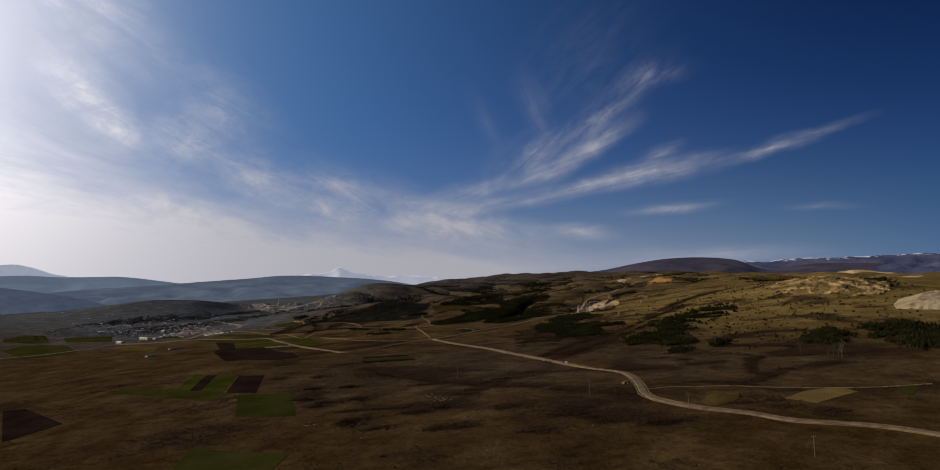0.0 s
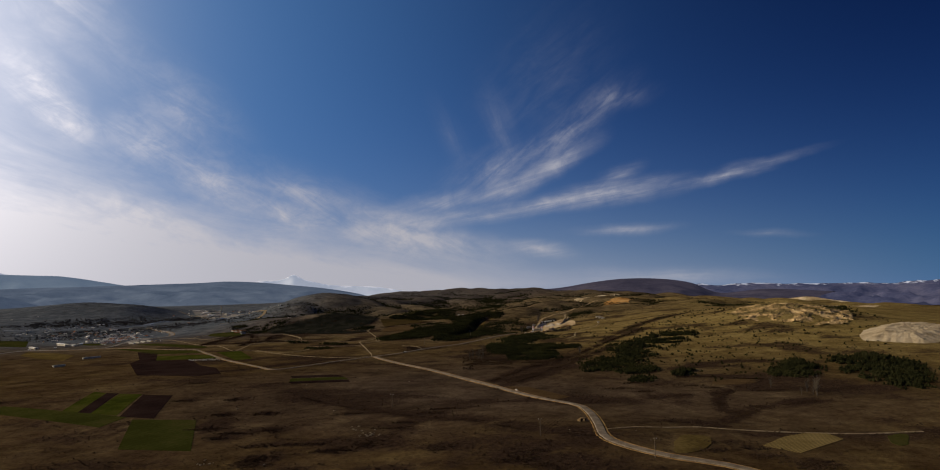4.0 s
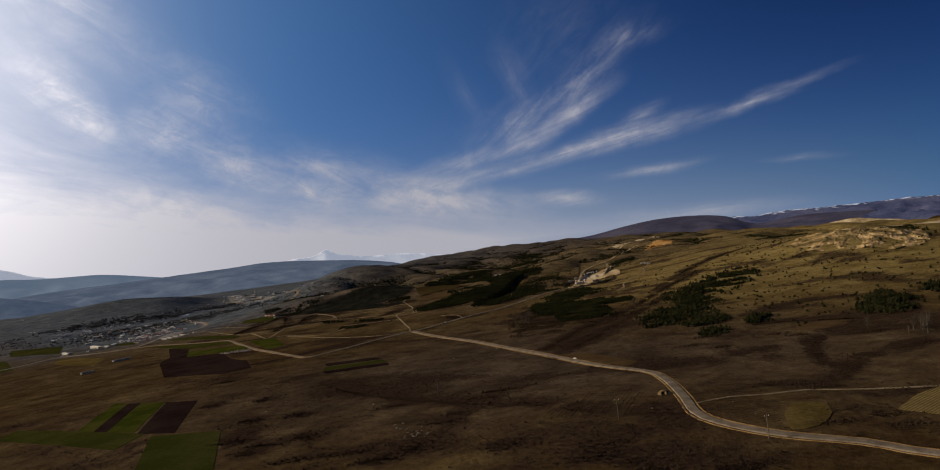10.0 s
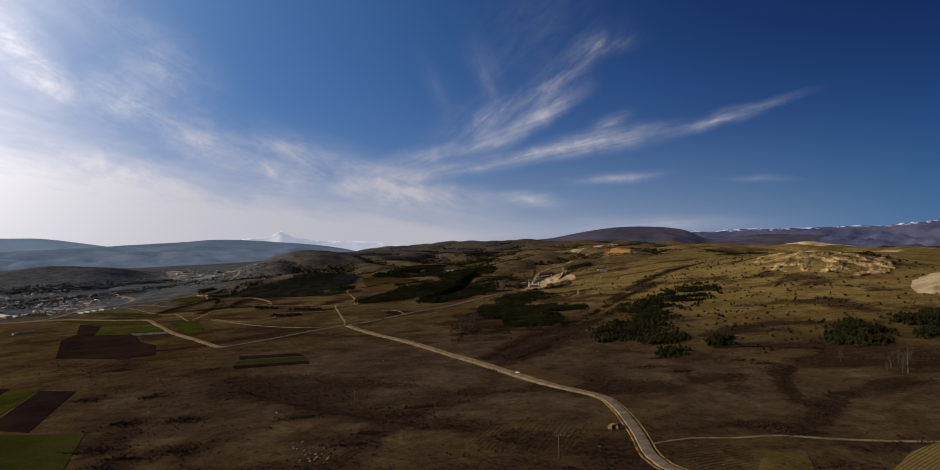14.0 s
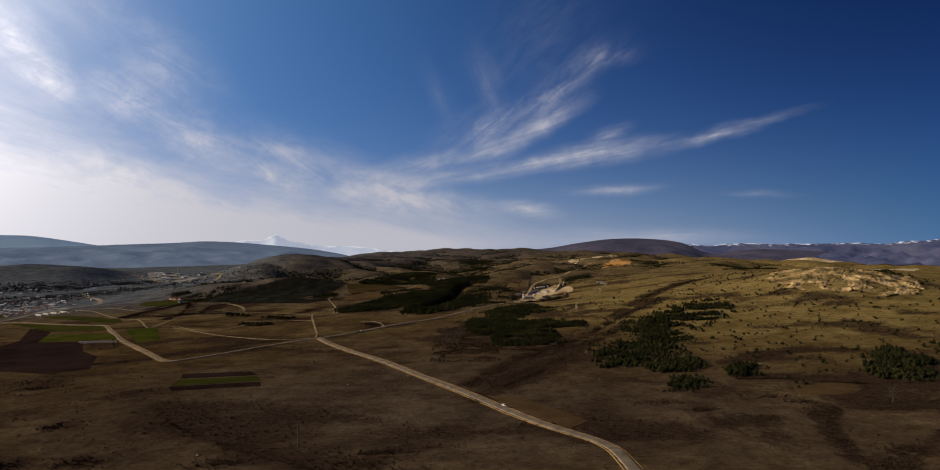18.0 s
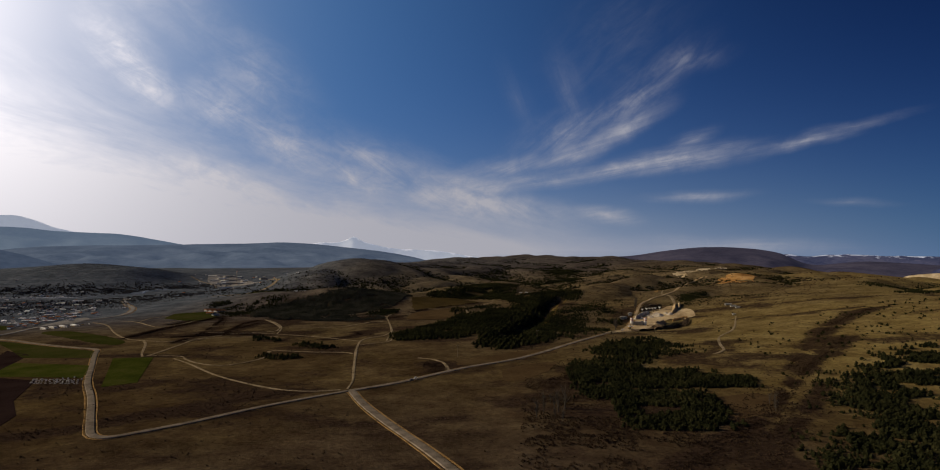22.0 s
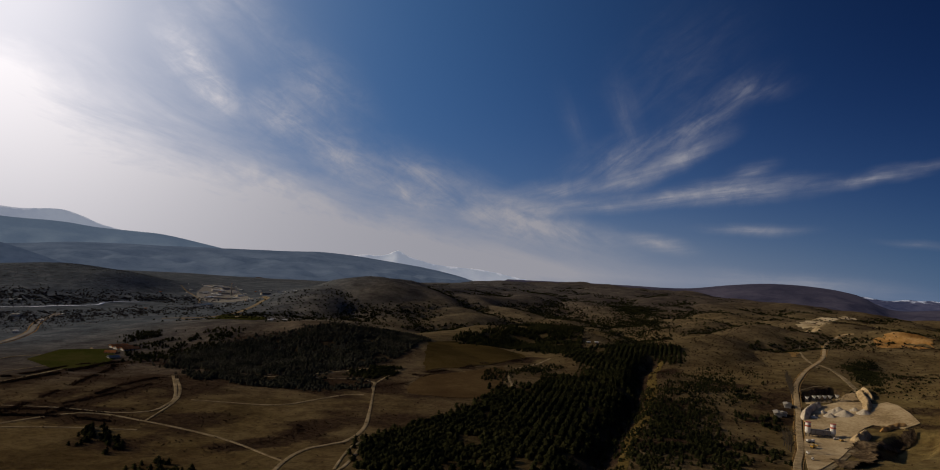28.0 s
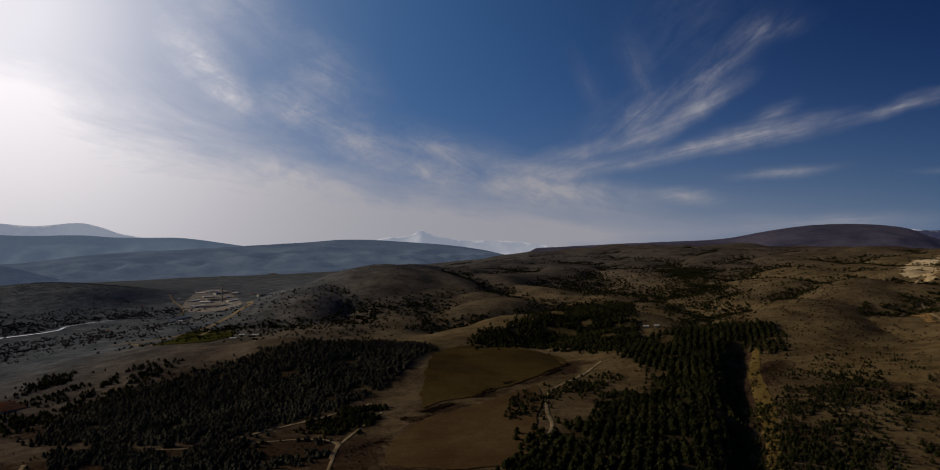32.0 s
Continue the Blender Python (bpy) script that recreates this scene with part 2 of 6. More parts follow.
# ---- materials ----
def material(name, colors, scale=1.0, rough=0.9, bump=0.3, fine=8.0, metallic=0.0, detail=6, spread=(0.35, 0.65), coords="Object", emit=0.0):
    """Noise between several colours at two scales, with fine relief. scale: how often the large pattern repeats in a metre."""
    m = bpy.data.materials.new(name)
    m.use_nodes = True
    nt = m.node_tree
    p = nt.nodes["Principled BSDF"]
    p.inputs["Roughness"].default_value, p.inputs["Metallic"].default_value = rough, metallic
    p.inputs["Specular IOR Level"].default_value = 0.5 if rough < 0.8 else 0.0
    tc = nt.nodes.new("ShaderNodeTexCoord")
    n1, n2 = nt.nodes.new("ShaderNodeTexNoise"), nt.nodes.new("ShaderNodeTexNoise")
    n1.inputs["Scale"].default_value, n1.inputs["Detail"].default_value = scale, detail
    n2.inputs["Scale"].default_value, n2.inputs["Detail"].default_value = scale * fine, 4
    for n in (n1, n2):
        n.inputs["Roughness"].default_value = 0.62
        nt.links.new(tc.outputs[coords], n.inputs["Vector"])
    addn = nt.nodes.new("ShaderNodeMath")
    addn.operation = "MULTIPLY_ADD"
    addn.inputs[1].default_value, addn.inputs[2].default_value = 0.45, -0.22
    nt.links.new(n2.outputs["Fac"], addn.inputs[0])
    tot = nt.nodes.new("ShaderNodeMath")
    nt.links.new(n1.outputs["Fac"], tot.inputs[0])
    nt.links.new(addn.outputs[0], tot.inputs[1])
    ramp = nt.nodes.new("ShaderNodeValToRGB")
    lo, hi = spread
    els = ramp.color_ramp.elements
    while len(els) < len(colors):
        els.new(0.5)
    for i, c in enumerate(colors):
        els[i].position = lo + (hi - lo) * i / max(1, len(colors) - 1)
        els[i].color = (*c, 1)
    nt.links.new(tot.outputs[0], ramp.inputs[0])
    nt.links.new(ramp.outputs[0], p.inputs["Base Color"])
    if bump:
        b = nt.nodes.new("ShaderNodeBump")
        b.inputs["Strength"].default_value = bump
        b.inputs["Distance"].default_value = 0.5 / max(scale * fine, 0.01) * 0.3
        nt.links.new(n2.outputs["Fac"], b.inputs["Height"])
        nt.links.new(b.outputs[0], p.inputs["Normal"])
    # glow given to the far ridges in place of haze
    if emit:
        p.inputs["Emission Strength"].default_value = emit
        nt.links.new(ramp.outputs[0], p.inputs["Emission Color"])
    return m


def ground_material():
    """Dry pasture, olive grass and bare brown woodland, mixed by cover and broken up by noise at several sizes, with
    haze painted over the far valley.
    """
    m = bpy.data.materials.new("winter_pasture")
    m.use_nodes = True
    nt = m.node_tree
    p = nt.nodes["Principled BSDF"]
    p.inputs["Roughness"].default_value, p.inputs["Specular IOR Level"].default_value = 1.0, 0.0
    tc = nt.nodes.new("ShaderNodeTexCoord")

    def tex(scale, detail=6, stretch=None):
        n = nt.nodes.new("ShaderNodeTexNoise")
        n.inputs["Scale"].default_value, n.inputs["Detail"].default_value, n.inputs["Roughness"].default_value = scale, detail, 0.65
        src = tc.outputs["Object"]
        if stretch:
            mp = nt.nodes.new("ShaderNodeMapping")
            mp.inputs["Scale"].default_value = stretch
            mp.inputs["Rotation"].default_value = (0, 0, 0.35)
            nt.links.new(src, mp.inputs["Vector"])
            src = mp.outputs[0]
        nt.links.new(src, n.inputs["Vector"])
        return n.outputs["Fac"]

    def ramp(fac, stops):
        r = nt.nodes.new("ShaderNodeValToRGB")
        els = r.color_ramp.elements
        while len(els) < len(stops):
            els.new(0.5)
        for e, (pos, c) in zip(els, stops):
            e.position, e.color = pos, (*c, 1)
        nt.links.new(fac, r.inputs[0])
        return r.outputs[0]

    def mixed(fac, a, c, kind="MIX"):
        n = nt.nodes.new("ShaderNodeMix")
        n.data_type, n.blend_type = "RGBA", kind
        if isinstance(fac, float):
            n.inputs["Factor"].default_value = fac
        else:
            nt.links.new(fac, n.inputs["Factor"])
        nt.links.new(a, n.inputs["A"])
        nt.links.new(c, n.inputs["B"])
        return n.outputs["Result"]

    def sums(op, a, c, clamp=False):
        n = nt.nodes.new("ShaderNodeMath")
        n.operation, n.use_clamp = op, clamp
        for i, v in enumerate((a, c)):
            if isinstance(v, float):
                n.inputs[i].default_value = v
            else:
                nt.links.new(v, n.inputs[i])
        return n.outputs[0]

    def attr(name):
        n = nt.nodes.new("ShaderNodeAttribute")
        n.attribute_name = name
        return n.outputs["Fac"]

    big, mid, small, lines = tex(0.012, 9), tex(0.06, 11), tex(0.8, 7), tex(0.06, 11, (0.6, 1.3, 1.0))
    dry = ramp(mid, [(0.28, (0.028, 0.018, 0.009)), (0.45, (0.050, 0.034, 0.015)), (0.58, (0.073, 0.052, 0.022)), (0.74, (0.100, 0.074, 0.034))])
    scrub = ramp(lines, [(0.36, (0.026, 0.015, 0.009)), (0.62, (0.068, 0.044, 0.023))])
    base = mixed(ramp(big, [(0.42, (0, 0, 0)), (0.60, (0.8, 0.8, 0.8))]), dry, scrub)
    grass = ramp(mid, [(0.28, (0.130, 0.100, 0.036)), (0.5, (0.232, 0.186, 0.070)), (0.70, (0.310, 0.258, 0.108))])
    wood = ramp(mid, [(0.30, (0.034, 0.026, 0.020)), (0.52, (0.072, 0.056, 0.042)), (0.72, (0.112, 0.090, 0.066))])
    broken = sums("MULTIPLY", sums("SUBTRACT", big, 0.5), 1.6)
    olive = sums("MULTIPLY", sums("SUBTRACT", tex(0.028, 10), 0.52), 4.0, True)
    g = sums("ADD", sums("MULTIPLY", sums("ADD", attr("grass"), broken, True), 0.95), sums("MULTIPLY", olive, 0.35), True)
    w = sums("ADD", sums("MULTIPLY", attr("wood"), 0.95), sums("MULTIPLY", broken, 0.6), True)
    # bluish grey standing for haze over the left valley, put into the base colour
    valley_haze = ramp(mid, [(0.30, (0.050, 0.064, 0.088)), (0.48, (0.086, 0.108, 0.142)), (0.70, (0.142, 0.170, 0.212))])
    col = mixed(attr("valley_haze"), mixed(w, mixed(g, base, grass), wood), valley_haze)
    # darker ground tone inside the groves, so gaps between trees stay dark
    floor_tone = ramp(mid, [(0.30, (0.018, 0.015, 0.008)), (0.50, (0.038, 0.032, 0.016)), (0.70, (0.068, 0.055, 0.029))])
    thick = sums("MULTIPLY", sums("SUBTRACT", sums("ADD", attr("grove_floor"), sums("MULTIPLY", sums("SUBTRACT", mid, 0.5), 1.4)), 0.3), 1.2, True)
    col = mixed(sums("MULTIPLY", thick, 0.85), col, floor_tone)
    speck = ramp(small, [(0.33, (0.70, 0.68, 0.66)), (0.50, (1, 1, 1)), (0.68, (1.20, 1.18, 1.12))])
    col = mixed(1.0, col, speck, "MULTIPLY")
    heath = ramp(tex(0.22, 9), [(0.44, (1.04, 1.0, 0.93)), (0.66, (0.70, 0.62, 0.60))])
    col = mixed(1.0, col, heath, "MULTIPLY")
    # leafless brush: thick dark twigs where the cover is dense, broken up at its edges
    tangle = sums("MULTIPLY", sums("SUBTRACT", sums("ADD", attr("brush"), sums("MULTIPLY", sums("SUBTRACT", tex(0.35, 8), 0.5), 1.5)), 0.25), 1.7, True)
    twigs = ramp(small, [(0.30, (0.019, 0.012, 0.009)), (0.52, (0.033, 0.021, 0.015)), (0.72, (0.054, 0.036, 0.025))])
    col = mixed(sums("MULTIPLY", tangle, 0.9), col, twigs)
    pale = ramp(tex(0.9, 5), [(0.64, (0, 0, 0)), (0.74, (0.06, 0.05, 0.035))])
    col = mixed(0.8, col, pale, "ADD")
    nt.links.new(col, p.inputs["Base Color"])
    bmp = nt.nodes.new("ShaderNodeBump")
    bmp.inputs["Strength"].default_value, bmp.inputs["Distance"].default_value = 0.6, 0.5
    nt.links.new(sums("ADD", small, sums("MULTIPLY", mid, 2.0)), bmp.inputs["Height"])
    nt.links.new(bmp.outputs[0], p.inputs["Normal"])
    return m


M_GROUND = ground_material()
M_ASPHALT = material("worn_pale_asphalt", [(0.115, 0.096, 0.074), (0.165, 0.140, 0.110), (0.215, 0.184, 0.148)], 0.3, 0.85, 0.2, 10)
M_ROADGREY = material("grey_worn_asphalt", [(0.150, 0.145, 0.138), (0.205, 0.198, 0.188), (0.255, 0.247, 0.234)], 0.3, 0.9, 0.2, 10)
M_VERGE = material("trodden_verge", [(0.160, 0.098, 0.036), (0.240, 0.152, 0.060), (0.310, 0.205, 0.088)], 0.3, 1.0, 0.4, 8)
M_GRAVEL = material("sandy_gravel", [(0.220, 0.165, 0.095), (0.310, 0.240, 0.145), (0.390, 0.305, 0.190)], 0.4, 0.95, 0.4, 8)
M_DIRT = material("dirt_track", [(0.135, 0.105, 0.064), (0.210, 0.168, 0.106), (0.28, 0.228, 0.150)], 0.25, 0.95, 0.4, 8)
M_GREEN = material("young_wheat", [(0.026, 0.033, 0.006), (0.040, 0.049, 0.008), (0.058, 0.058, 0.015)], 0.08, 0.9, 0.3, 20)
M_OLIVE = material("thin_green_crop", [(0.026, 0.030, 0.007), (0.036, 0.040, 0.010), (0.050, 0.047, 0.015)], 0.05, 0.9, 0.3, 20)
M_PLOUGH = material("ploughed_soil", [(0.013, 0.008, 0.008), (0.021, 0.013, 0.012), (0.028, 0.018, 0.016)], 0.06, 0.95, 0.5, 25)
M_STUBBLE = material("dry_stubble", [(0.16, 0.12, 0.045), (0.21, 0.16, 0.065), (0.26, 0.20, 0.09)], 0.08, 0.95, 0.4, 20)
M_BANK = material("yellow_grass_bank", [(0.058, 0.042, 0.015), (0.086, 0.064, 0.022), (0.118, 0.088, 0.033)], 0.06, 1.0, 0.5, 16)
M_FALLOW = material("fallow_brown", [(0.053, 0.034, 0.017), (0.071, 0.047, 0.023), (0.091, 0.063, 0.031)], 0.06, 0.95, 0.4, 20)
M_PINE = material("pine_needles", [(0.010, 0.012, 0.006), (0.019, 0.021, 0.009), (0.032, 0.032, 0.013)], 0.08, 0.9, 0.0, 20)
# pine colour lightened to stand for haze over the spur and its belt
M_HAZE_WOOD = material("haze_lightened_wood", [(0.022, 0.023, 0.018), (0.037, 0.038, 0.029), (0.058, 0.057, 0.043)], 0.08, 0.95, 0.0, 20)
M_SHRUB = material("bare_shrub", [(0.030, 0.020, 0.013), (0.050, 0.033, 0.022), (0.078, 0.052, 0.034)], 0.08, 0.95, 0.0, 20)
M_JUNIPER = material("juniper_green", [(0.013, 0.016, 0.007), (0.024, 0.026, 0.011), (0.036, 0.036, 0.016)], 0.08, 0.95, 0.0, 20)
M_ROCK = material("limestone_scar", [(0.22, 0.17, 0.10), (0.40, 0.32, 0.20), (0.55, 0.47, 0.33)], 0.05, 0.95, 0.8, 14, detail=9)
M_QUARRY = material("crushed_stone", [(0.247, 0.181, 0.101), (0.380, 0.292, 0.173), (0.494, 0.396, 0.252)], 0.06, 0.95, 0.5, 16)
M_WATER = material("river_water", [(0.05, 0.06, 0.06), (0.08, 0.09, 0.09)], 0.05, 0.10, 0.06, 30)
# far ridges: aerial haze put into their colours and a steady glow
M_FAR_BLUE = material("far_haze_blue_wooded_ridge", [(0.040, 0.056, 0.086), (0.054, 0.072, 0.106), (0.069, 0.089, 0.124)], 0.007, 1.0, 0.0, 9, emit=1.0, spread=(0.3, 0.7))
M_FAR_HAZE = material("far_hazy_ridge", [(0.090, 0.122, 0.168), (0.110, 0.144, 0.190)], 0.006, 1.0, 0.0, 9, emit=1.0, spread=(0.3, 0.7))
M_FAR_UPLAND = material("far_haze_purple_upland", [(0.030, 0.030, 0.050), (0.043, 0.041, 0.064), (0.058, 0.054, 0.078)], 0.004, 1.0, 0.0, 12, emit=0.4)
M_FAR_RANGE = material("far_haze_purple_range", [(0.026, 0.032, 0.066), (0.040, 0.044, 0.082), (0.060, 0.062, 0.100)], 0.004, 1.0, 0.0, 12, emit=0.7)
M_FAR_PALE = material("far_haze_pale_mountain", [(0.28, 0.31, 0.38), (0.32, 0.35, 0.41)], 0.003, 1.0, 0.0, 10, emit=1.0)


def snowy(m, color, lo=0.33, hi=0.44, scale=0.018):
    """Patchy snow where a ridge comes near its crest."""
    nt = m.node_tree
    p = nt.nodes["Principled BSDF"]
    src = p.inputs["Base Color"].links[0].from_socket
    att, tc, n = nt.nodes.new("ShaderNodeAttribute"), nt.nodes.new("ShaderNodeTexCoord"), nt.nodes.new("ShaderNodeTexNoise")
    att.attribute_name = "crest"
    n.inputs["Scale"].default_value, n.inputs["Detail"].default_value = scale, 8
    nt.links.new(tc.outputs["Object"], n.inputs["Vector"])
    both = nt.nodes.new("ShaderNodeMath")
    both.operation = "MULTIPLY"
    nt.links.new(att.outputs["Fac"], both.inputs[0])
    nt.links.new(n.outputs["Fac"], both.inputs[1])
    edge_ = nt.nodes.new("ShaderNodeMapRange")
    edge_.inputs[1].default_value, edge_.inputs[2].default_value = lo, hi
    nt.links.new(both.outputs[0], edge_.inputs[0])
    mx = nt.nodes.new("ShaderNodeMix")
    mx.data_type = "RGBA"
    mx.inputs["B"].default_value = (*color, 1)
    nt.links.new(edge_.outputs[0], mx.inputs["Factor"])
    nt.links.new(src, mx.inputs["A"])
    nt.links.new(mx.outputs["Result"], p.inputs["Base Color"])
    # the snow takes the same haze glow as its ridge
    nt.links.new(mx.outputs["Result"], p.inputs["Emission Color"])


snowy(M_FAR_RANGE, (0.30, 0.33, 0.42), 0.40, 0.52, 0.03)
snowy(M_FAR_PALE, (0.44, 0.45, 0.50), 0.40, 0.54, 0.02)

def furrowed(m, spacing, angle, dark):
    """Adds parallel furrows to a field's colour and relief."""
    nt = m.node_tree
    p = nt.nodes["Principled BSDF"]
    src = p.inputs["Base Color"].links[0].from_socket
    tc, mp = nt.nodes.new("ShaderNodeTexCoord"), nt.nodes.new("ShaderNodeMapping")
    mp.inputs["Rotation"].default_value = (0, 0, angle)
    nt.links.new(tc.outputs["Object"], mp.inputs["Vector"])
    wave = nt.nodes.new("ShaderNodeTexWave")
    wave.inputs["Scale"].default_value, wave.inputs["Distortion"].default_value, wave.inputs["Detail"].default_value = 0.314 / spacing, 0.8, 3
    nt.links.new(mp.outputs[0], wave.inputs["Vector"])
    ramp = nt.nodes.new("ShaderNodeValToRGB")
    ramp.color_ramp.elements[0].color = (dark, dark, dark, 1)
    nt.links.new(wave.outputs["Fac"], ramp.inputs[0])
    mul = nt.nodes.new("ShaderNodeMix")
    mul.data_type, mul.blend_type = "RGBA", "MULTIPLY"
    mul.inputs["Factor"].default_value = 1.0
    nt.links.new(src, mul.inputs["A"])
    nt.links.new(ramp.outputs[0], mul.inputs["B"])
    nt.links.new(mul.outputs["Result"], p.inputs["Base Color"])


furrowed(M_STUBBLE, 0.75, 0.9, 0.55)
furrowed(M_PLOUGH, 1.6, 0.4, 0.85)
furrowed(M_GREEN, 1.8, 0.5, 0.9)
furrowed(M_OLIVE, 2.4, 0.5, 0.92)

# ---- terrain: one sheet to the horizon ----
# centre x, y, height, spread x, spread y, of the hills and hollows over the sloping valley floor
GULLY = [(34, 770), (25, 725), (21, 686), (14, 640), (8, 607), (4, 576), (1, 552)]
HILLS = [
    (276, 570.4, 12.3, 110.4, 128.8), (41.4, 188.6, 3.6, 55.2, 41.4), (-128.8, 276, 4.8, 82.8, 82.8), (211.6, 809.6, 3.8, 64.4, 110.4),
    (243.8, 993.6, 2.4, 119.6, 110.4), (193.2, 1223.6, 8, 165.6, 156.4), (-220, 1015, 23, 60, 92), (-140, 1160, 9, 85, 110),
    (-506, 1062, 9, 34, 60), (-358.8, 975.2, -6, 82.8, 110.4), (55.2, 1435.2, 5.7, 184, 156.4), (-590, 1085, 14, 60, 75), (-700, 1130, 10, 90, 90),
    (386.4, 1518, 1.7, 303.6, 220.8), (-138, 1610, 12, 184, 165.6), (515.2, 883.2, 5, 184, 165.6), (170.2, 786.6, -6.2, 36.8, 46),
    (-87.4, 570.4, -1.7, 36.8, 36.8), (82.8, 634.8, -8.4, 55.2, 46), (736, 1564, 0.9, 368, 276), (-460, 662.4, -4.8, 138, 202.4),
    (-196, 765, 5, 60, 34), (-140, 732, 9, 42, 24), (-134, 892, -5, 44, 40), (262, 532, 7.5, 34, 34),
]


# outlines, depth and width of the edge of what was dug away at the quarry
CUTS = [([(86.5, 685), (89.5, 698), (96, 702), (104, 706), (108, 699), (103, 692), (95, 687)], 2.8, 1.0),
        ([(86, 611), (91, 624), (98, 638), (104, 645), (112, 646), (120, 641), (113, 627), (98, 609), (90, 602)], 3.4, 4.5)]


def dug(x, y):
    """How deep the ground is cut away, with steep edges."""
    x1, y1 = np.atleast_1d(x), np.atleast_1d(y)
    out = np.zeros(x1.shape)
    m = (x1 > 70) & (x1 < 125) & (y1 > 595) & (y1 < 712)
    if m.any():
        q, r = x1[m], y1[m]
        for poly, depth, edge_ in CUTS:
            far_, within = np.full(q.shape, 1e9), np.zeros(q.shape, bool)
            for (xa, ya), (xb, yb) in zip(poly, poly[1:] + poly[:1]):
                t = np.clip(((q - xa) * (xb - xa) + (r - ya) * (yb - ya)) / ((xb - xa) ** 2 + (yb - ya) ** 2), 0, 1)
                far_ = np.minimum(far_, np.hypot(q - xa - t * (xb - xa), r - ya - t * (yb - ya)))
                within ^= ((ya > r) != (yb > r)) & (q < (xb - xa) * (r - ya) / (yb - ya + 1e-9) + xa)
            out[m] += np.where(within, depth * np.clip(far_ / edge_, 0, 1), 0)
    return out.reshape(np.shape(x))


def ditch(x, y):
    """The deep gully that runs down between the pine rows."""
    x1, y1 = np.ravel(x), np.ravel(y)
    out = np.zeros(x1.shape)
    m = (x1 > -25) & (x1 < 70) & (y1 > 530) & (y1 < 800)
    if m.any():
        q, r = x1[m], y1[m]
        far_ = np.full(q.shape, 1e9)
        for (xa, ya), (xb, yb) in zip(GULLY, GULLY[1:]):
            t = np.clip(((q - xa) * (xb - xa) + (r - ya) * (yb - ya)) / ((xb - xa) ** 2 + (yb - ya) ** 2), 0, 1)
            far_ = np.minimum(far_, np.hypot(q - xa - t * (xb - xa), r - ya - t * (yb - ya)))
        out[m] = 3.6 * np.exp(-(far_ / 5.0) ** 2)
    return out.reshape(np.shape(x))


def ground(x, y):
    x = np.asarray(x, float); y = np.asarray(y, float)
    s = 1 / (1 + np.exp(np.clip((x + 190) / 45, -30, 30)))
    c, a = 1200 - 330 * s, 250 - 170 * s
    yy = np.where(y < c, y, c + a * np.tanh((y - c) / a))
    xx = 420 * np.tanh(x / 420)
    z = 0.0157 * yy + 0.028 * xx
    for cx, cy, h, sx, sy in HILLS:
        z = z + h * np.exp(-0.5 * (((x - cx) / sx) ** 2 + ((y - cy) / sy) ** 2))
    r = np.hypot(x, y - 300)
    right = 1 / (1 + np.exp(np.clip((330 - x) / 40, -30, 30)))
    far = np.clip((r - 1350 + 720 * right) / 900, 0, 1)
    w = np.clip((r - 230) / 800, 0, 1) * (1 - 0.75 * s * np.clip((y - 600) / 200, 0, 1))
    fold = np.sin(x / 57 + 1.7 * np.sin(y / 91)) * np.sin(y / 69 + 0.9 * np.sin(x / 77))
    spur = 1 - np.abs(np.sin(x / 88 + 0.8 * np.sin(y / 130) + y / 260))
    ravine = np.abs(np.sin(x / 37 + 1.2 * np.sin(y / 53) + 0.6 * np.sin((x + y) / 29))) + 0.6 * np.abs(np.sin(y / 41 + 1.1 * np.sin(x / 33) - x / 95))
    deep = np.clip((y - 640) / 260, 0, 1) * (1 - 0.3 * np.clip((y - 900) / 150, 0, 1)) * (1 - s) + 0.3 * s * np.exp(-0.5 * (((x + 200) / 80) ** 2 + ((y - 1020) / 110) ** 2))
    z = z - dug(x, y) - ditch(x, y)
    return z - (60 + 60 * right) * far * far * (3 - 2 * far) + deep * (6.0 * (ravine - 0.95) + 2.4 * (np.abs(np.sin(x / 17 + 1.3 * np.sin(y / 23))) - 0.6)) + 0.3 * np.sin(x / 21 + 1.3 * np.sin(y / 38)) * np.sin(y / 27) + w * (
        3.4 * fold + 3.0 * (spur - 0.36) + 1.2 * np.sin(x / 25 + y / 36) * np.sin(y / 29 - x / 43))


def mesh_object(name, verts, faces, mat, parent=None, smooth_faces=False):
    me = bpy.data.meshes.new(name)
    me.from_pydata([tuple(map(float, v)) for v in verts], [], faces)
    me.materials.append(mat)
    if smooth_faces:
        me.polygons.foreach_set("use_smooth", [True] * len(me.polygons))
    ob = new(name, me)
    if parent is not None:
        ob.parent = parent
    return ob


def axis(lo, hi, step, far_lo, far_hi):
    """Even steps inside, growing steps out to the far ends."""
    mid = list(np.arange(lo, hi + step / 2, step))
    out, s, v = [], step, hi
    while v < far_hi:
        s *= 1.12
        v += s
        out.append(min(v, far_hi))
    back, s, v = [], step, lo
    while v > far_lo:
        s *= 1.12
        v -= s
        back.append(max(v, far_lo))
    return np.array(back[::-1] + mid + out)


GX, GY = axis(-480, 430, 4.0, -4500, 4500), axis(90, 1100, 4.0, -1400, 4600)
GX, GY = np.unique(np.concatenate([GX, np.arange(72.0, 124, 1.0)])), np.unique(np.concatenate([GY, np.arange(598.0, 712, 1.0)]))
gx, gy = np.meshgrid(GX, GY)
gz = ground(gx, gy)
nx, ny = len(GX), len(GY)
idx = np.arange(nx * ny).reshape(ny, nx)
quads = np.stack([idx[:-1, :-1], idx[:-1, 1:], idx[1:, 1:], idx[1:, :-1]], -1).reshape(-1, 4)
me = bpy.data.meshes.new("ground")
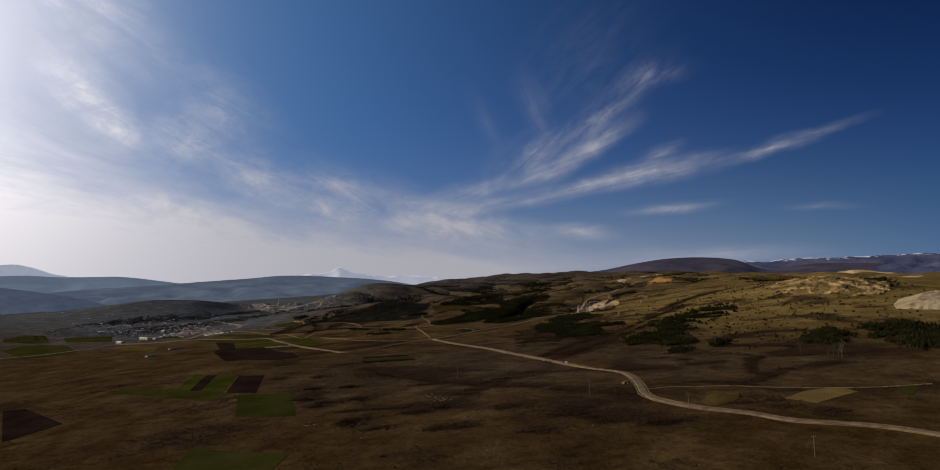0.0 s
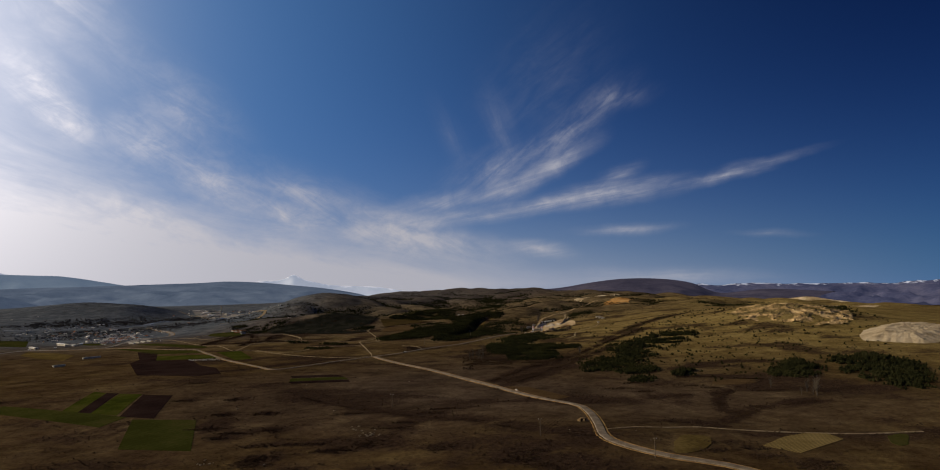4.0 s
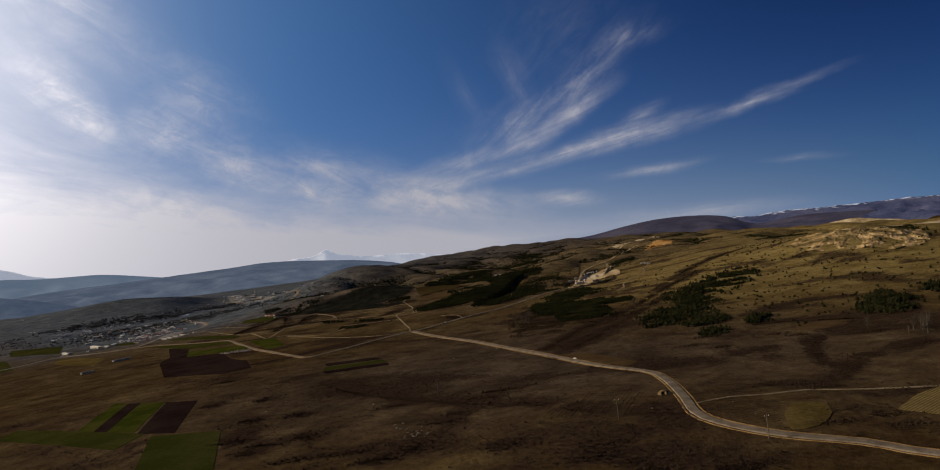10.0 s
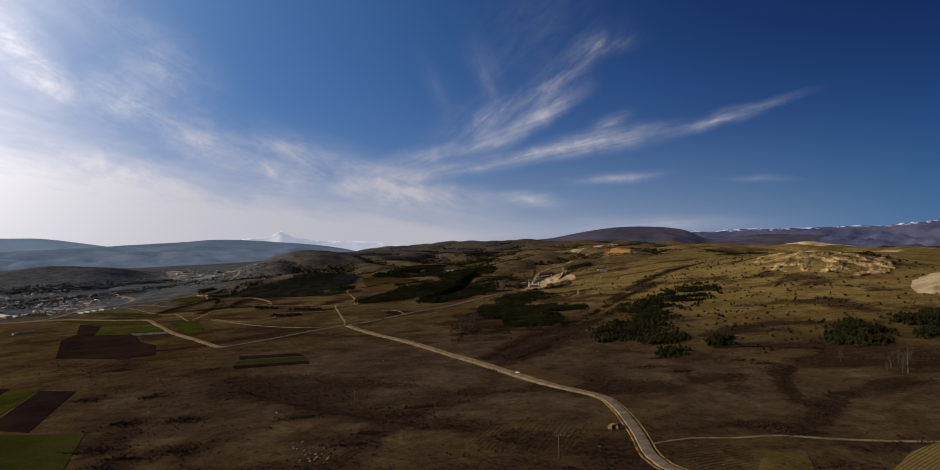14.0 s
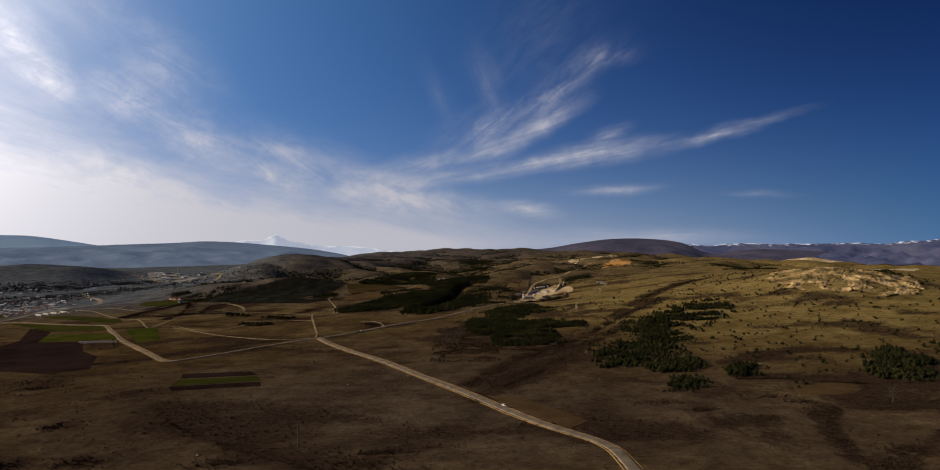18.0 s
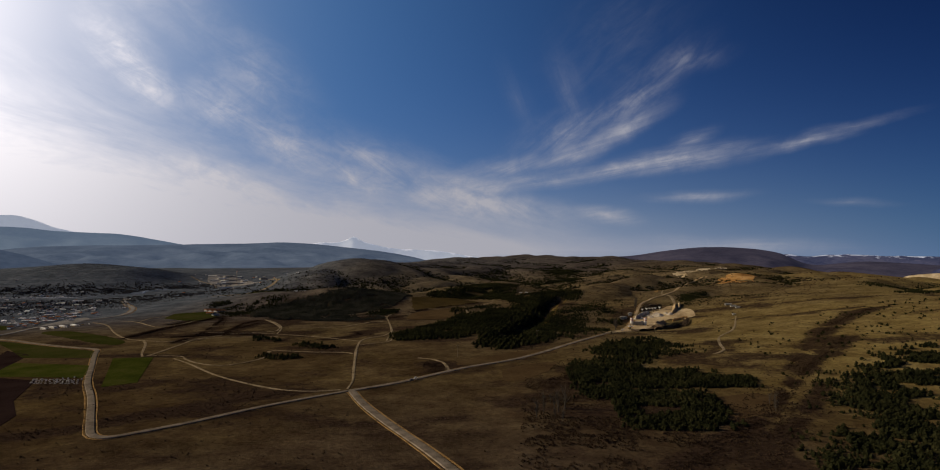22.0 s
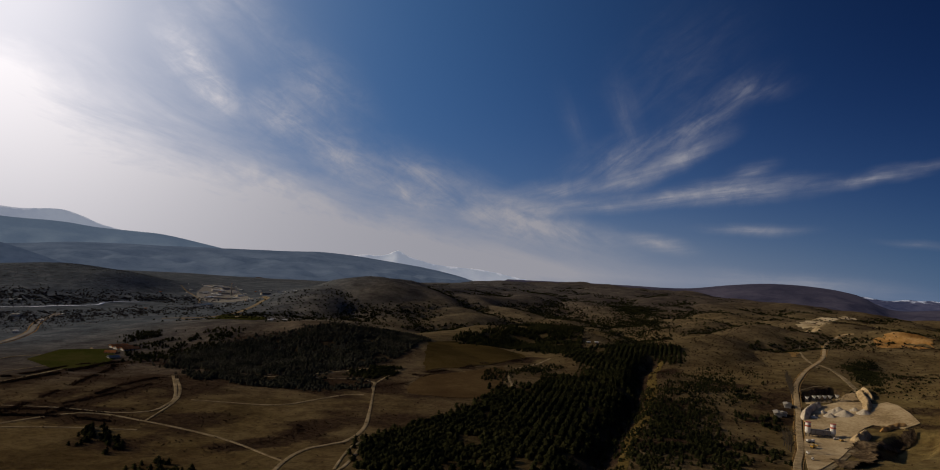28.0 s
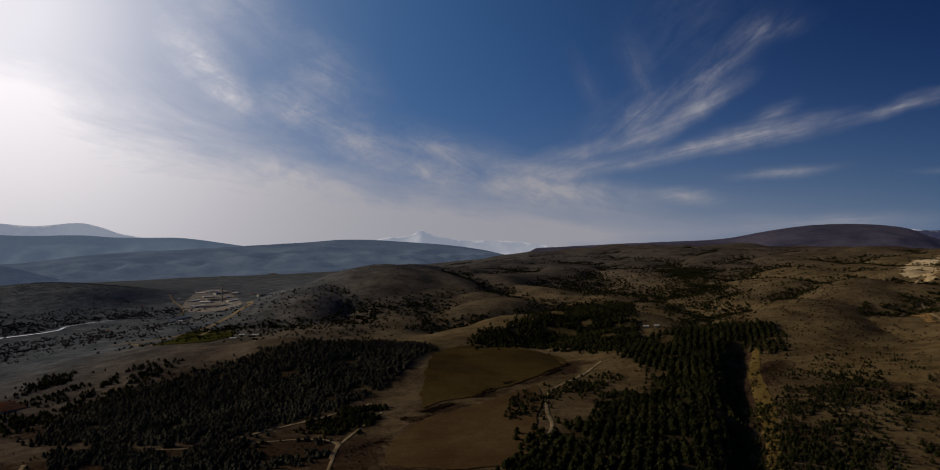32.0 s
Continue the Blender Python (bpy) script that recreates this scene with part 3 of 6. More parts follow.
me.vertices.add(nx * ny)
me.vertices.foreach_set("co", np.stack([gx, gy, gz], -1).ravel())
me.loops.add(quads.size)
me.loops.foreach_set("vertex_index", quads.ravel())
me.polygons.add(len(quads))
me.polygons.foreach_set("loop_start", np.arange(0, quads.size, 4))
me.polygons.foreach_set("use_smooth", np.ones(len(quads), bool))
me.update(calc_edges=True)



def inside(poly, x, y):
    r = np.zeros(np.shape(x), bool)
    for (x0, y0), (x1, y1) in zip(poly, poly[1:] + poly[:1]):
        cut = ((y0 > y) != (y1 > y)) & (x < (x1 - x0) * (y - y0) / (y1 - y0 + 1e-9) + x0)
        r ^= cut
    return r


def blob(x, y, cx, cy, sx, sy):
    return np.exp(-0.5 * (((x - cx) / sx) ** 2 + ((y - cy) / sy) ** 2))


def cover(name, blobs):
    """How thickly one kind of vegetation, or the painted valley haze, covers the ground, stored on the sheet."""
    a = sum(s * blob(gx, gy, cx, cy, sx, sy) for cx, cy, sx, sy, s in blobs)
    me.attributes.new(name, "FLOAT", "POINT").data.foreach_set("value", np.clip(a, 0, 1).ravel())


cover("grass", [(255, 500, 110, 130, 1.0), (150, 560, 70, 90, 0.9), (-110, 470, 80, 70, 0.12), (-60, 690, 45, 60, 0.35), (-60, 800, 50, 70, 0.3),
                (250, 900, 150, 180, 0.35), (420, 800, 220, 200, 0.7), (-180, 620, 120, 60, 0.3), (-270, 900, 120, 90, 0.5), (-205, 770, 70, 45, 0.85), (60, 920, 110, 130, 0.48), (130, 1050, 160, 140, 0.42), (170, 730, 60, 80, 0.4), (-165, 590, 80, 50, 0.2), (-200, 1000, 70, 70, 0.8), (-330, 880, 70, 70, 0.4)])
cover("wood", [(-150, 680, 70, 60, 0.6), (-229, 1130, 110, 150, 0.5), (-562, 1120, 140, 170, 0.8), (-400, 760, 130, 120, 0.8), (-150, 1500, 260, 220, 0.8), (60, 1180, 60, 90, 0.4), (-20, 650, 50, 80, 0.35), (150, 760, 90, 110, 0.35), (60, 900, 120, 130, 0.25), (210, 960, 120, 120, 0.2), (40, 560, 60, 60, 0.3),
               (-20, 250, 90, 50, 0.5), (-250, 640, 60, 50, 0.4), (10, 330, 60, 60, 0.6), (350, 1500, 300, 200, 0.5), (-800, 1000, 300, 400, 0.7), (120, 250, 60, 40, 0.4), (-2000, 2000, 1400, 1400, 0.9), (800, 2600, 1500, 800, 0.7)])
# where haze is painted into the ground colour of the far left valley
cover("valley_haze", [(-340, 660, 70, 60, 0.6), (-330, 800, 90, 100, 0.6), (-400, 1000, 130, 170, 0.9), (-640, 1050, 180, 200, 0.9), (-420, 780, 100, 100, 0.4), (-700, 1400, 500, 300, 0.9)])
GROVES = {
    "hillside": [(-172, 644), (-184, 678), (-175, 692), (-162, 708), (-141, 722), (-120, 740), (-97, 772), (-86, 758), (-87, 715), (-96, 680), (-106, 665), (-114, 651), (-140, 643), (-161, 647)],
    "belt": [(-160, 640), (-136, 641), (-111, 645), (-87, 650), (-82, 642), (-92, 634), (-106, 627), (-126, 623), (-146, 628)],
    "back": [(-78, 789), (-52, 846), (-40, 934), (-13, 930), (-3, 815), (-6, 780), (-15, 760), (-39, 789), (-69, 784)],
    "far_rows": [(-13, 759), (-2, 788), (18, 818), (38, 818), (56, 806), (44, 755), (31, 787), (16, 719), (12, 695), (-1, 709), (-4, 733)],
    "corner": [(-20, 685), (-10, 707), (12, 695), (12, 676), (2, 674), (-5, 661), (-18, 671)],
    "trackside": [(-100, 662), (-91, 680), (-81, 680), (-79, 659), (-87, 652)],
    "left_rows": [(-62, 569), (-51, 593), (-36, 619), (-32, 660), (-19, 550), (-53, 542)],
    "rows": [(-30, 654), (-20, 674), (19, 762), (21, 696), (15, 641), (3, 587), (-3, 555), (-19, 550)],
    "gully": [(21, 696), (43, 691), (50, 661), (41, 613), (17, 562), (4, 557), (13, 611)],
    "ravine": [(17, 1056), (71, 1163), (54, 887), (32, 769), (9, 751)],
    "knoll": [(27, 448), (34, 471), (55, 465), (46, 408), (34, 414)],
    "knoll_south": [(51, 457), (71, 455), (88, 440), (84, 428), (66, 427), (50, 426)],
    "knoll_east": [(38, 413), (55, 425), (69, 411), (65, 387), (51, 377), (38, 384)],
    "quarry_foot": [(152, 300), (169, 328), (185, 343), (180, 315), (167, 292)],
    "bend": [(192, 318), (206, 344), (226, 356), (232, 316), (196, 258), (184, 262), (186, 296)],
}
# where the groves darken the ground, softened at the edges
grove_floor = np.zeros(gx.shape)
for plot in [GROVES[k] for k in GROVES if k not in ("gully", "ravine", "corner")]:
    q = np.array(plot, float)
    m = (gx > q[:, 0].min() - 9) & (gx < q[:, 0].max() + 9) & (gy > q[:, 1].min() - 9) & (gy < q[:, 1].max() + 9)
    grove_floor[m] = np.maximum(grove_floor[m], inside(plot, gx[m], gy[m]))
for _ in range(2):
    grove_floor[1:-1, 1:-1] = (grove_floor[1:-1, 1:-1] * 2 + grove_floor[:-2, 1:-1] + grove_floor[2:, 1:-1] + grove_floor[1:-1, :-2] + grove_floor[1:-1, 2:]) / 6
me.attributes.new("grove_floor", "FLOAT", "POINT").data.foreach_set("value", grove_floor.ravel())
ground_mesh = me
me.materials.append(M_GROUND)
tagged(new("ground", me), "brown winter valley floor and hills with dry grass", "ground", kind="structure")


def curve_points(pts, step=4.0):
    """A smooth line through the points, at even steps."""
    p = [np.array(q, float) for q in pts]
    p = [2 * p[0] - p[1]] + p + [2 * p[-1] - p[-2]]
    out = []
    for a, b, c, d in zip(p, p[1:], p[2:], p[3:]):
        n = max(2, int(np.linalg.norm(c - b) / step))
        for i in range(n):
            t = i / n
            out.append(0.5 * (2 * b + (c - a) * t + (2 * a - 5 * b + 4 * c - d) * t * t + (3 * b - a - 3 * c + d) * t ** 3))
    return np.array(out + [p[-2]])


def lie(x, y):
    """Height of the ground sheet itself, between its corners."""
    i = np.clip(np.searchsorted(GX, x) - 1, 0, nx - 2)
    j = np.clip(np.searchsorted(GY, y) - 1, 0, ny - 2)
    u, w = (x - GX[i]) / (GX[i + 1] - GX[i]), (y - GY[j]) / (GY[j + 1] - GY[j])
    return gz[j, i] * (1 - u) * (1 - w) + gz[j, i + 1] * u * (1 - w) + gz[j + 1, i] * (1 - u) * w + gz[j + 1, i + 1] * u * w


def strip(name, pts, width, lift, mat, parent=None, ragged=0.0, seed=1, core=0.04):
    """A ribbon with edges that go down into the ground, lying on the terrain."""
    c = curve_points(pts)
    d = np.gradient(c, axis=0)
    d /= np.linalg.norm(d, axis=1)[:, None] + 1e-9
    n = np.stack([-d[:, 1], d[:, 0]], -1)
    rng = np.random.RandomState(seed)
    rag = ragged * 1.6 * np.convolve(rng.rand(len(c) + 6) - 0.5, np.ones(7) / 7, "valid")[:, None]
    cols = []
    for side, down in ((-1.3, -0.45), (-1, 0), (-1, 0), (-0.33, core), (0.33, core), (1, 0), (1, 0), (1.3, -0.45)):
        q = c + n * side * (width / 2 + (rag if abs(side) >= 1 else 0))
        z = lie(q[:, 0], q[:, 1])
        for _ in range(1):
            z[1:-1] = np.maximum(z[1:-1], 0.5 * z[1:-1] + 0.25 * (z[:-2] + z[2:]))
        cols.append(np.column_stack([q, z + lift + down]))
    v = np.stack(cols, 1).reshape(-1, 3)
    k = len(cols)
    f = [(i * k + j, i * k + j + 1, (i + 1) * k + j + 1, (i + 1) * k + j) for i in range(len(c) - 1) for j in (0, 2, 3, 4, 6)]
    return mesh_object(name, v, f, mat, parent, True)


def road(pts, width, label, mat=None):
    r = tagged(strip("road", pts, width * 0.84, 0.24, mat or M_ASPHALT), label, "road", kind="structure")
    strip("shoulder", pts, width * 1.5, 0.09, M_VERGE, r, 0.7, core=-0.25)
    return r


def track(pts, width=1.05, label="pale dirt farm track across dry pasture"):
    return tagged(strip("dirt_track", pts, width, 0.11, M_DIRT, None, 0.45), label, "track", kind="structure")


FIELDS = []


def worn(pts, seed=1):
    """The outline of a meadow, rounded and uneven."""
    for _ in range(2):
        pts = [q for a, c in zip(pts, pts[1:] + pts[:1]) for q in
               ((a[0] * 0.75 + c[0] * 0.25, a[1] * 0.75 + c[1] * 0.25), (a[0] * 0.25 + c[0] * 0.75, a[1] * 0.25 + c[1] * 0.75))]
    out = []
    for a, c in zip(pts, pts[1:] + pts[:1]):
        n = max(1, int(math.dist(a, c) / 2.5))
        for i in range(n):
            x, y = a[0] + (c[0] - a[0]) * i / n, a[1] + (c[1] - a[1]) * i / n
            out.append((x + 1.6 * noise.noise((x / 5, y / 5, seed)), y + 1.6 * noise.noise((x / 5, y / 5, seed + 5.0))))
    return out


def field(pts, mat, label, lift=0.08, name="field"):
    FIELDS.append(pts)
    bm = bmesh.new()
    bm.faces.new([bm.verts.new((x, y, 0)) for x, y in pts])
    bmesh.ops.triangulate(bm, faces=bm.faces[:])
    for _ in range(6):
        long = [e for e in bm.edges if e.calc_length() > 9]
        if not long:
            break
        bmesh.ops.subdivide_edges(bm, edges=long, cuts=1)
        bmesh.ops.triangulate(bm, faces=bm.faces[:])
    bmesh.ops.recalc_face_normals(bm, faces=bm.faces[:])
    rim = [e for e in bm.edges if e.is_boundary]
    ext = bmesh.ops.extrude_edge_only(bm, edges=rim)
    low = {v for v in ext["geom"] if isinstance(v, bmesh.types.BMVert)}
    for v in bm.verts:
        v.co.z = float(ground(v.co.x, v.co.y)) + (lift if v not in low else -0.6)
    if sum(f.normal.z for f in bm.faces) < 0:
        bmesh.ops.reverse_faces(bm, faces=bm.faces[:])
    me = bpy.data.meshes.new(name)
    bm.to_mesh(me)
    bm.free()
    me.materials.append(mat)
    return tagged(new(name, me), label, "field", kind="structure")


# ---- roads and tracks ----
road([(-44, 421), (-36, 429), (-28, 438), (-19, 451), (-8, 465)] + [(5, 479), (17, 496), (27, 513), (36, 530), (44, 546), (50, 561), (53, 573)], 2.7, "pale asphalt road running straight to the quarry")
road([(-44, 421), (-36, 404), (-27, 388), (-10, 360), (8, 328)] + [(24, 300), (43, 261), (55, 240), (57, 224), (56, 199), (55, 185), (58, 176), (67, 166), (80, 158), (89, 149)] + [(108, 140), (128, 118), (150, 90)], 2.7, "pale asphalt country road with sandy shoulders")
road([(-44, 421), (-53, 410), (-64, 394), (-74, 376), (-82, 364), (-86, 359), (-89, 358.5), (-93, 361), (-102, 374), (-123, 405), (-142, 431), (-161, 461), (-180, 491), (-187, 503), (-191, 507.5), (-197, 510), (-212, 515), (-236, 525), (-270, 540), (-330, 549)], 2.2, "pale asphalt road bending round a pasture")
road([(-470, 455), (-405, 490), (-366, 520), (-350, 550), (-326, 551), (-298, 546), (-284, 551), (-284, 568), (-290, 595), (-289, 617), (-284, 638), (-279, 656), (-285, 684), (-303, 720), (-328, 752), (-355, 790), (-378, 830)], 3.2, "grey main road through the valley town", M_ROADGREY)
road([(51, 565), (57, 588), (66, 616), (71, 634), (76, 653), (81, 671), (85, 688), (89, 704), (94, 718), (103, 741), (115, 768), (122, 782), (133, 808), (156, 878), (164, 892), (175, 910), (185, 910)], 2.2, "dusty quarry road winding up the slope", M_GRAVEL)
track([(120, 779), (121, 760), (118, 738), (116, 720), (114, 706), (110, 695), (103, 696)], 2.0, "dusty quarry spur road")
track([(51, 565), (61, 581), (72, 602), (82, 621), (90, 632)], 3.2, "pale gravel ramp into the quarry yard")
track([(89, 700), (93, 703), (97, 707), (101, 709)], 0.8, "pale rim above the quarry cut")
track([(-33, 484), (-27, 481), (-21, 473), (-18, 462), (-16, 452)], 1.4, "orange strip of tipped clay beside the road")
for pts in ([(-46, 423)] + [(-48, 437), (-53, 457), (-59, 481), (-67, 514), (-73, 544), (-72, 558), (-66, 566), (-65, 580), (-70, 602), (-83, 649)], [(-70, 525), (-65, 533), (-58, 540), (-59, 558), (-61, 571)], [(-73, 544), (-97, 558), (-125, 565), (-147, 566), (-159, 544), (-168, 534), (-188, 539), (-200, 546), (-220, 567), (-248, 603), (-268, 619)], [(-125, 565), (-132, 590), (-140, 606), (-152, 623)], [(-121, 556), (-156, 543), (-157, 522), (-154, 489), (-158, 491), (-176, 524), (-184, 536)], [(-154, 489), (-139, 489), (-134, 483), (-124, 473), (-111, 467), (-105, 473), (-101, 483), (-101, 493), (-105, 504), (-100, 506), (-82, 502), (-69, 501), (-64, 496)], [(-138, 482), (-125, 470), (-102, 446), (-81, 429), (-66, 420), (-55, 419), (-48, 422)], [(57, 192), (66, 195), (75, 194.5), (85, 196), (95, 193.5), (108, 191.5), (130, 190), (150, 192)], [(135, 630), (120, 578), (111, 551), (100, 530), (95, 510), (92, 492), (86, 484)], [(-32, 643), (-30, 663), (-33, 680), (-34, 702), (-27, 720), (-19, 747)], [(-174, 567), (-157, 570), (-140, 570), (-131, 576), (-132, 586), (-135, 595), (-145, 611), (-157, 628)], [(-129, 595), (-118, 597), (-101, 601), (-93, 613), (-86, 624), (-80, 626)], [(-59, 541), (-61, 552), (-62, 562), (-61, 568)], [(-217, 612), (-215, 628), (-209, 643), (-212, 656), (-231, 677)], [(-133, 640), (-118, 643), (-108, 657), (-97, 668), (-86, 682)], [(-107, 647), (-94, 651), (-86, 650), (-82, 647)], [(-80, 674), (-82, 647), (-80, 637)], [(140, 876), (129, 837), (120, 793), (116, 763)], [(-252, 625), (-237, 618), (-212, 594), (-203, 594), (-203, 614), (-206, 640), (-212, 655)], [(-237, 618), (-241, 645), (-220, 664)]):
    track(pts)
for pts in ([(-282, 808), (-264, 823), (-256, 847), (-253, 867), (-257, 900), (-279, 952), (-402, 1133)], [(-269, 810), (-234, 797), (-248, 851)]):
    track(pts, 3.5, "grey road past the far factory town")
RIVER = [(-520, 780), (-490, 796), (-455, 815), (-425, 840), (-421, 875), (-415, 893), (-412, 914), (-419, 930), (-416, 947), (-405, 965)]
tagged(strip("river", RIVER, 3.4, 0.35, M_WATER, None, 2.0), "shining river in the far valley", "river", kind="structure")
track([(-461, 1113), (-436, 1083), (-411, 1057), (-387, 1028), (-367, 996)], 1.7, "grey road bend beside the factory town")

# ---- fields ----
for pts, mat, label in (
    ([(-86, 190), (-100, 227), (-77, 225), (-63, 186)], M_OLIVE, "square field of thin green crop"), ([(-135, 245), (-147, 289), (-139, 284), (-127, 241)], M_GREEN, "narrow bright green wheat strip"),
    ([(-127, 241), (-139, 284), (-133, 282), (-121, 239)], M_PLOUGH, "narrow strip of dark ploughed soil"), ([(-121, 239), (-132, 281), (-121, 278), (-109, 234)], M_GREEN, "narrow bright green wheat strip"),
    ([(-107, 232), (-120, 277), (-106, 273), (-93, 228)], M_PLOUGH, "narrow strip of dark ploughed soil"), ([(-166, 248), (-167, 260), (-104, 231), (-106, 217)], M_OLIVE, "long band of thin green crop"),
    ([(-158, 350), (-199, 425), (-206, 452), (-232, 503), (-212, 492), (-189, 440), (-163, 433), (-145, 400), (-128, 380), (-112, 344), (-121, 334)], M_PLOUGH, "large dark ploughed field"), ([(-190, 441), (-203, 472), (-161, 463), (-149, 438)], M_GREEN, "bright green wheat field"),
    ([(-165, 481), (-149, 485), (-123, 430), (-131, 422)], M_GREEN, "green field beside the road bend"), ([(-266, 534), (-186, 501), (-174, 482), (-209, 484), (-234, 507)], M_OLIVE, "thin dull green crop below the road"), (worn([(-268, 580), (-227, 560), (-192, 537), (-187, 516), (-225, 540), (-262, 562)]), M_OLIVE, "long olive meadow strip above the road"), (worn([(-358, 624), (-330, 614), (-308, 602), (-300, 582), (-327, 594)]), M_OLIVE, "green paddock beside the town"), ([(-340, 543), (-301, 520), (-277, 500), (-262, 460), (-296, 486), (-328, 516)], M_BANK, "fenced field of ochre grass"), (worn([(-293, 600), (-302, 638), (-303, 660), (-291, 650), (-279, 625), (-286, 606)]), M_ROADGREY, "pale paved yard beside the main road"), ([(-67, 307), (-69, 318), (-45, 324), (-41, 316)], M_OLIVE, "thin strip of yellow-green crop"),
    ([(-158, 173), (-199, 226), (-190, 227), (-152, 195)], M_PLOUGH, "dark ploughed field"), ([(-81, 135), (-84, 154), (-51, 144), (-51, 129)], M_OLIVE, "green field of young crop"),
    ([(-554, 684), (-561, 726), (-517, 701), (-460, 628), (-529, 651)], M_OLIVE, "green field beyond the road"), ([(-476, 673), (-411, 655), (-375, 595), (-432, 612)], M_OLIVE, "green field beyond the road"),
    ([(-464, 567), (-483, 621), (-409, 577), (-352, 508), (-377, 478)], M_OLIVE, "green field beside the main road"), ([(96, 175), (106, 185), (114, 190), (121, 190.5), (122, 183), (117, 179), (103, 168)], M_STUBBLE, "pale ridged stubble field"),
    ([(32, 292), (42, 288), (56, 260), (50, 253)], M_FALLOW, "brown fallow strip along the road"), ([(-69, 320), (-72, 329), (-50, 333), (-45, 326)], M_PLOUGH, "dark ploughed strip beside a crop"),
    ([(-64, 300), (-67, 306), (-41, 314), (-39, 308)], M_PLOUGH, "dark ploughed strip beside a crop"), (worn([(118, 283), (127, 297), (144, 295), (137, 282)]), M_FALLOW, "small field of brown fallow"),
    (worn([(137, 189), (145, 190), (135, 175), (132, 177)]), M_OLIVE, "small green field above the road"), ([(70, 414), (82, 419), (87, 414), (81, 396), (71, 390), (66, 395)], M_FALLOW, "small brown field among pines"),
):
    field(pts, mat, label)
field([(79, 653), (80, 662), (86, 674), (92, 680), (100, 685), (109, 684), (112, 680), (117, 683), (119, 678), (119, 668), (118, 661), (117, 655), (110, 650), (106, 654), (102, 656), (97, 651), (92, 644), (90, 635), (83, 624), (74, 606), (62, 584), (56, 575), (60, 590), (66, 612), (71, 630)], M_QUARRY, "pale stone yard of the quarry", 0.3, "quarry_yard")


field(worn([(-385, 1020), (-427, 1090), (-470, 1190), (-450, 1200), (-400, 1130), (-340, 1050), (-310, 985), (-345, 1000)]), M_ROADGREY, "pale paved yards of the factory town", 0.3, "factory_yard")
field(worn([(-262, 850), (-240, 846), (-215, 830), (-190, 760), (-225, 765), (-250, 810)]), M_OLIVE, "green meadow below the dark hill", 0.2)


# ---- woods ----
def conifer_shape():
    """A young pine: a slim dark core and tiers of ragged, drooping boughs up to a tip."""
    rng = random.Random(3)
    v, f = [Vector((0, 0, 1.0))], []
    for k in range(6):
        a = k * math.pi / 3
        v.append(Vector((0.25 * math.cos(a), 0.25 * math.sin(a), 0.06)))
    f += [(0, 1 + k, 1 + (k + 1) % 6) for k in range(6)]
    for tier, (z, r, n) in enumerate(((0.16, 0.44, 6), (0.38, 0.38, 6), (0.60, 0.27, 5))):
        for k in range(n):
            a = (k + 0.5 * tier) * 2 * math.pi / n + rng.uniform(-0.3, 0.3)
            q = r * rng.uniform(0.75, 1.2)
            out, side = Vector((math.cos(a), math.sin(a), 0)), Vector((-math.sin(a), math.cos(a), 0))
            i = len(v)
            v += [Vector((0, 0, z + 0.24)), out * q + side * q * 0.62 + Vector((0, 0, z + rng.uniform(-0.06, 0.06))), out * q - side * q * 0.62 + Vector((0, 0, z + rng.uniform(-0.06, 0.06)))]
            f.append((i, i + 1, i + 2))
    return np.array([w[:] for w in v]), np.array(f)


def shrub_shape():
    """A leafless bush: many thin blades of twigs that spread from the foot to an uneven dome."""
    rng = random.Random(5)
    v, f = [], []
    for k in range(15):
        a, up = k * 2.4 + rng.uniform(-0.4, 0.4), rng.uniform(0.15, 1.0)
        reach = 0.62 * math.sqrt(1 - (up * 0.8) ** 2)
        tip = Vector((reach * math.cos(a), reach * math.sin(a), 0.12 + 0.72 * up)) * rng.uniform(0.75, 1.15)
        side = Vector((-math.sin(a), math.cos(a), rng.uniform(-0.5, 0.5))) * rng.uniform(0.16, 0.30)
        foot = tip * rng.uniform(0.0, 0.35)
        v += [foot, tip + side, tip - side * rng.uniform(0.5, 1.0) + Vector((0, 0, rng.uniform(-0.2, 0.1)))]
        f.append((3 * k, 3 * k + 1, 3 * k + 2))
    return np.array([w[:] for w in v]), np.array(f)


CONIFER, SHRUB = conifer_shape(), shrub_shape()


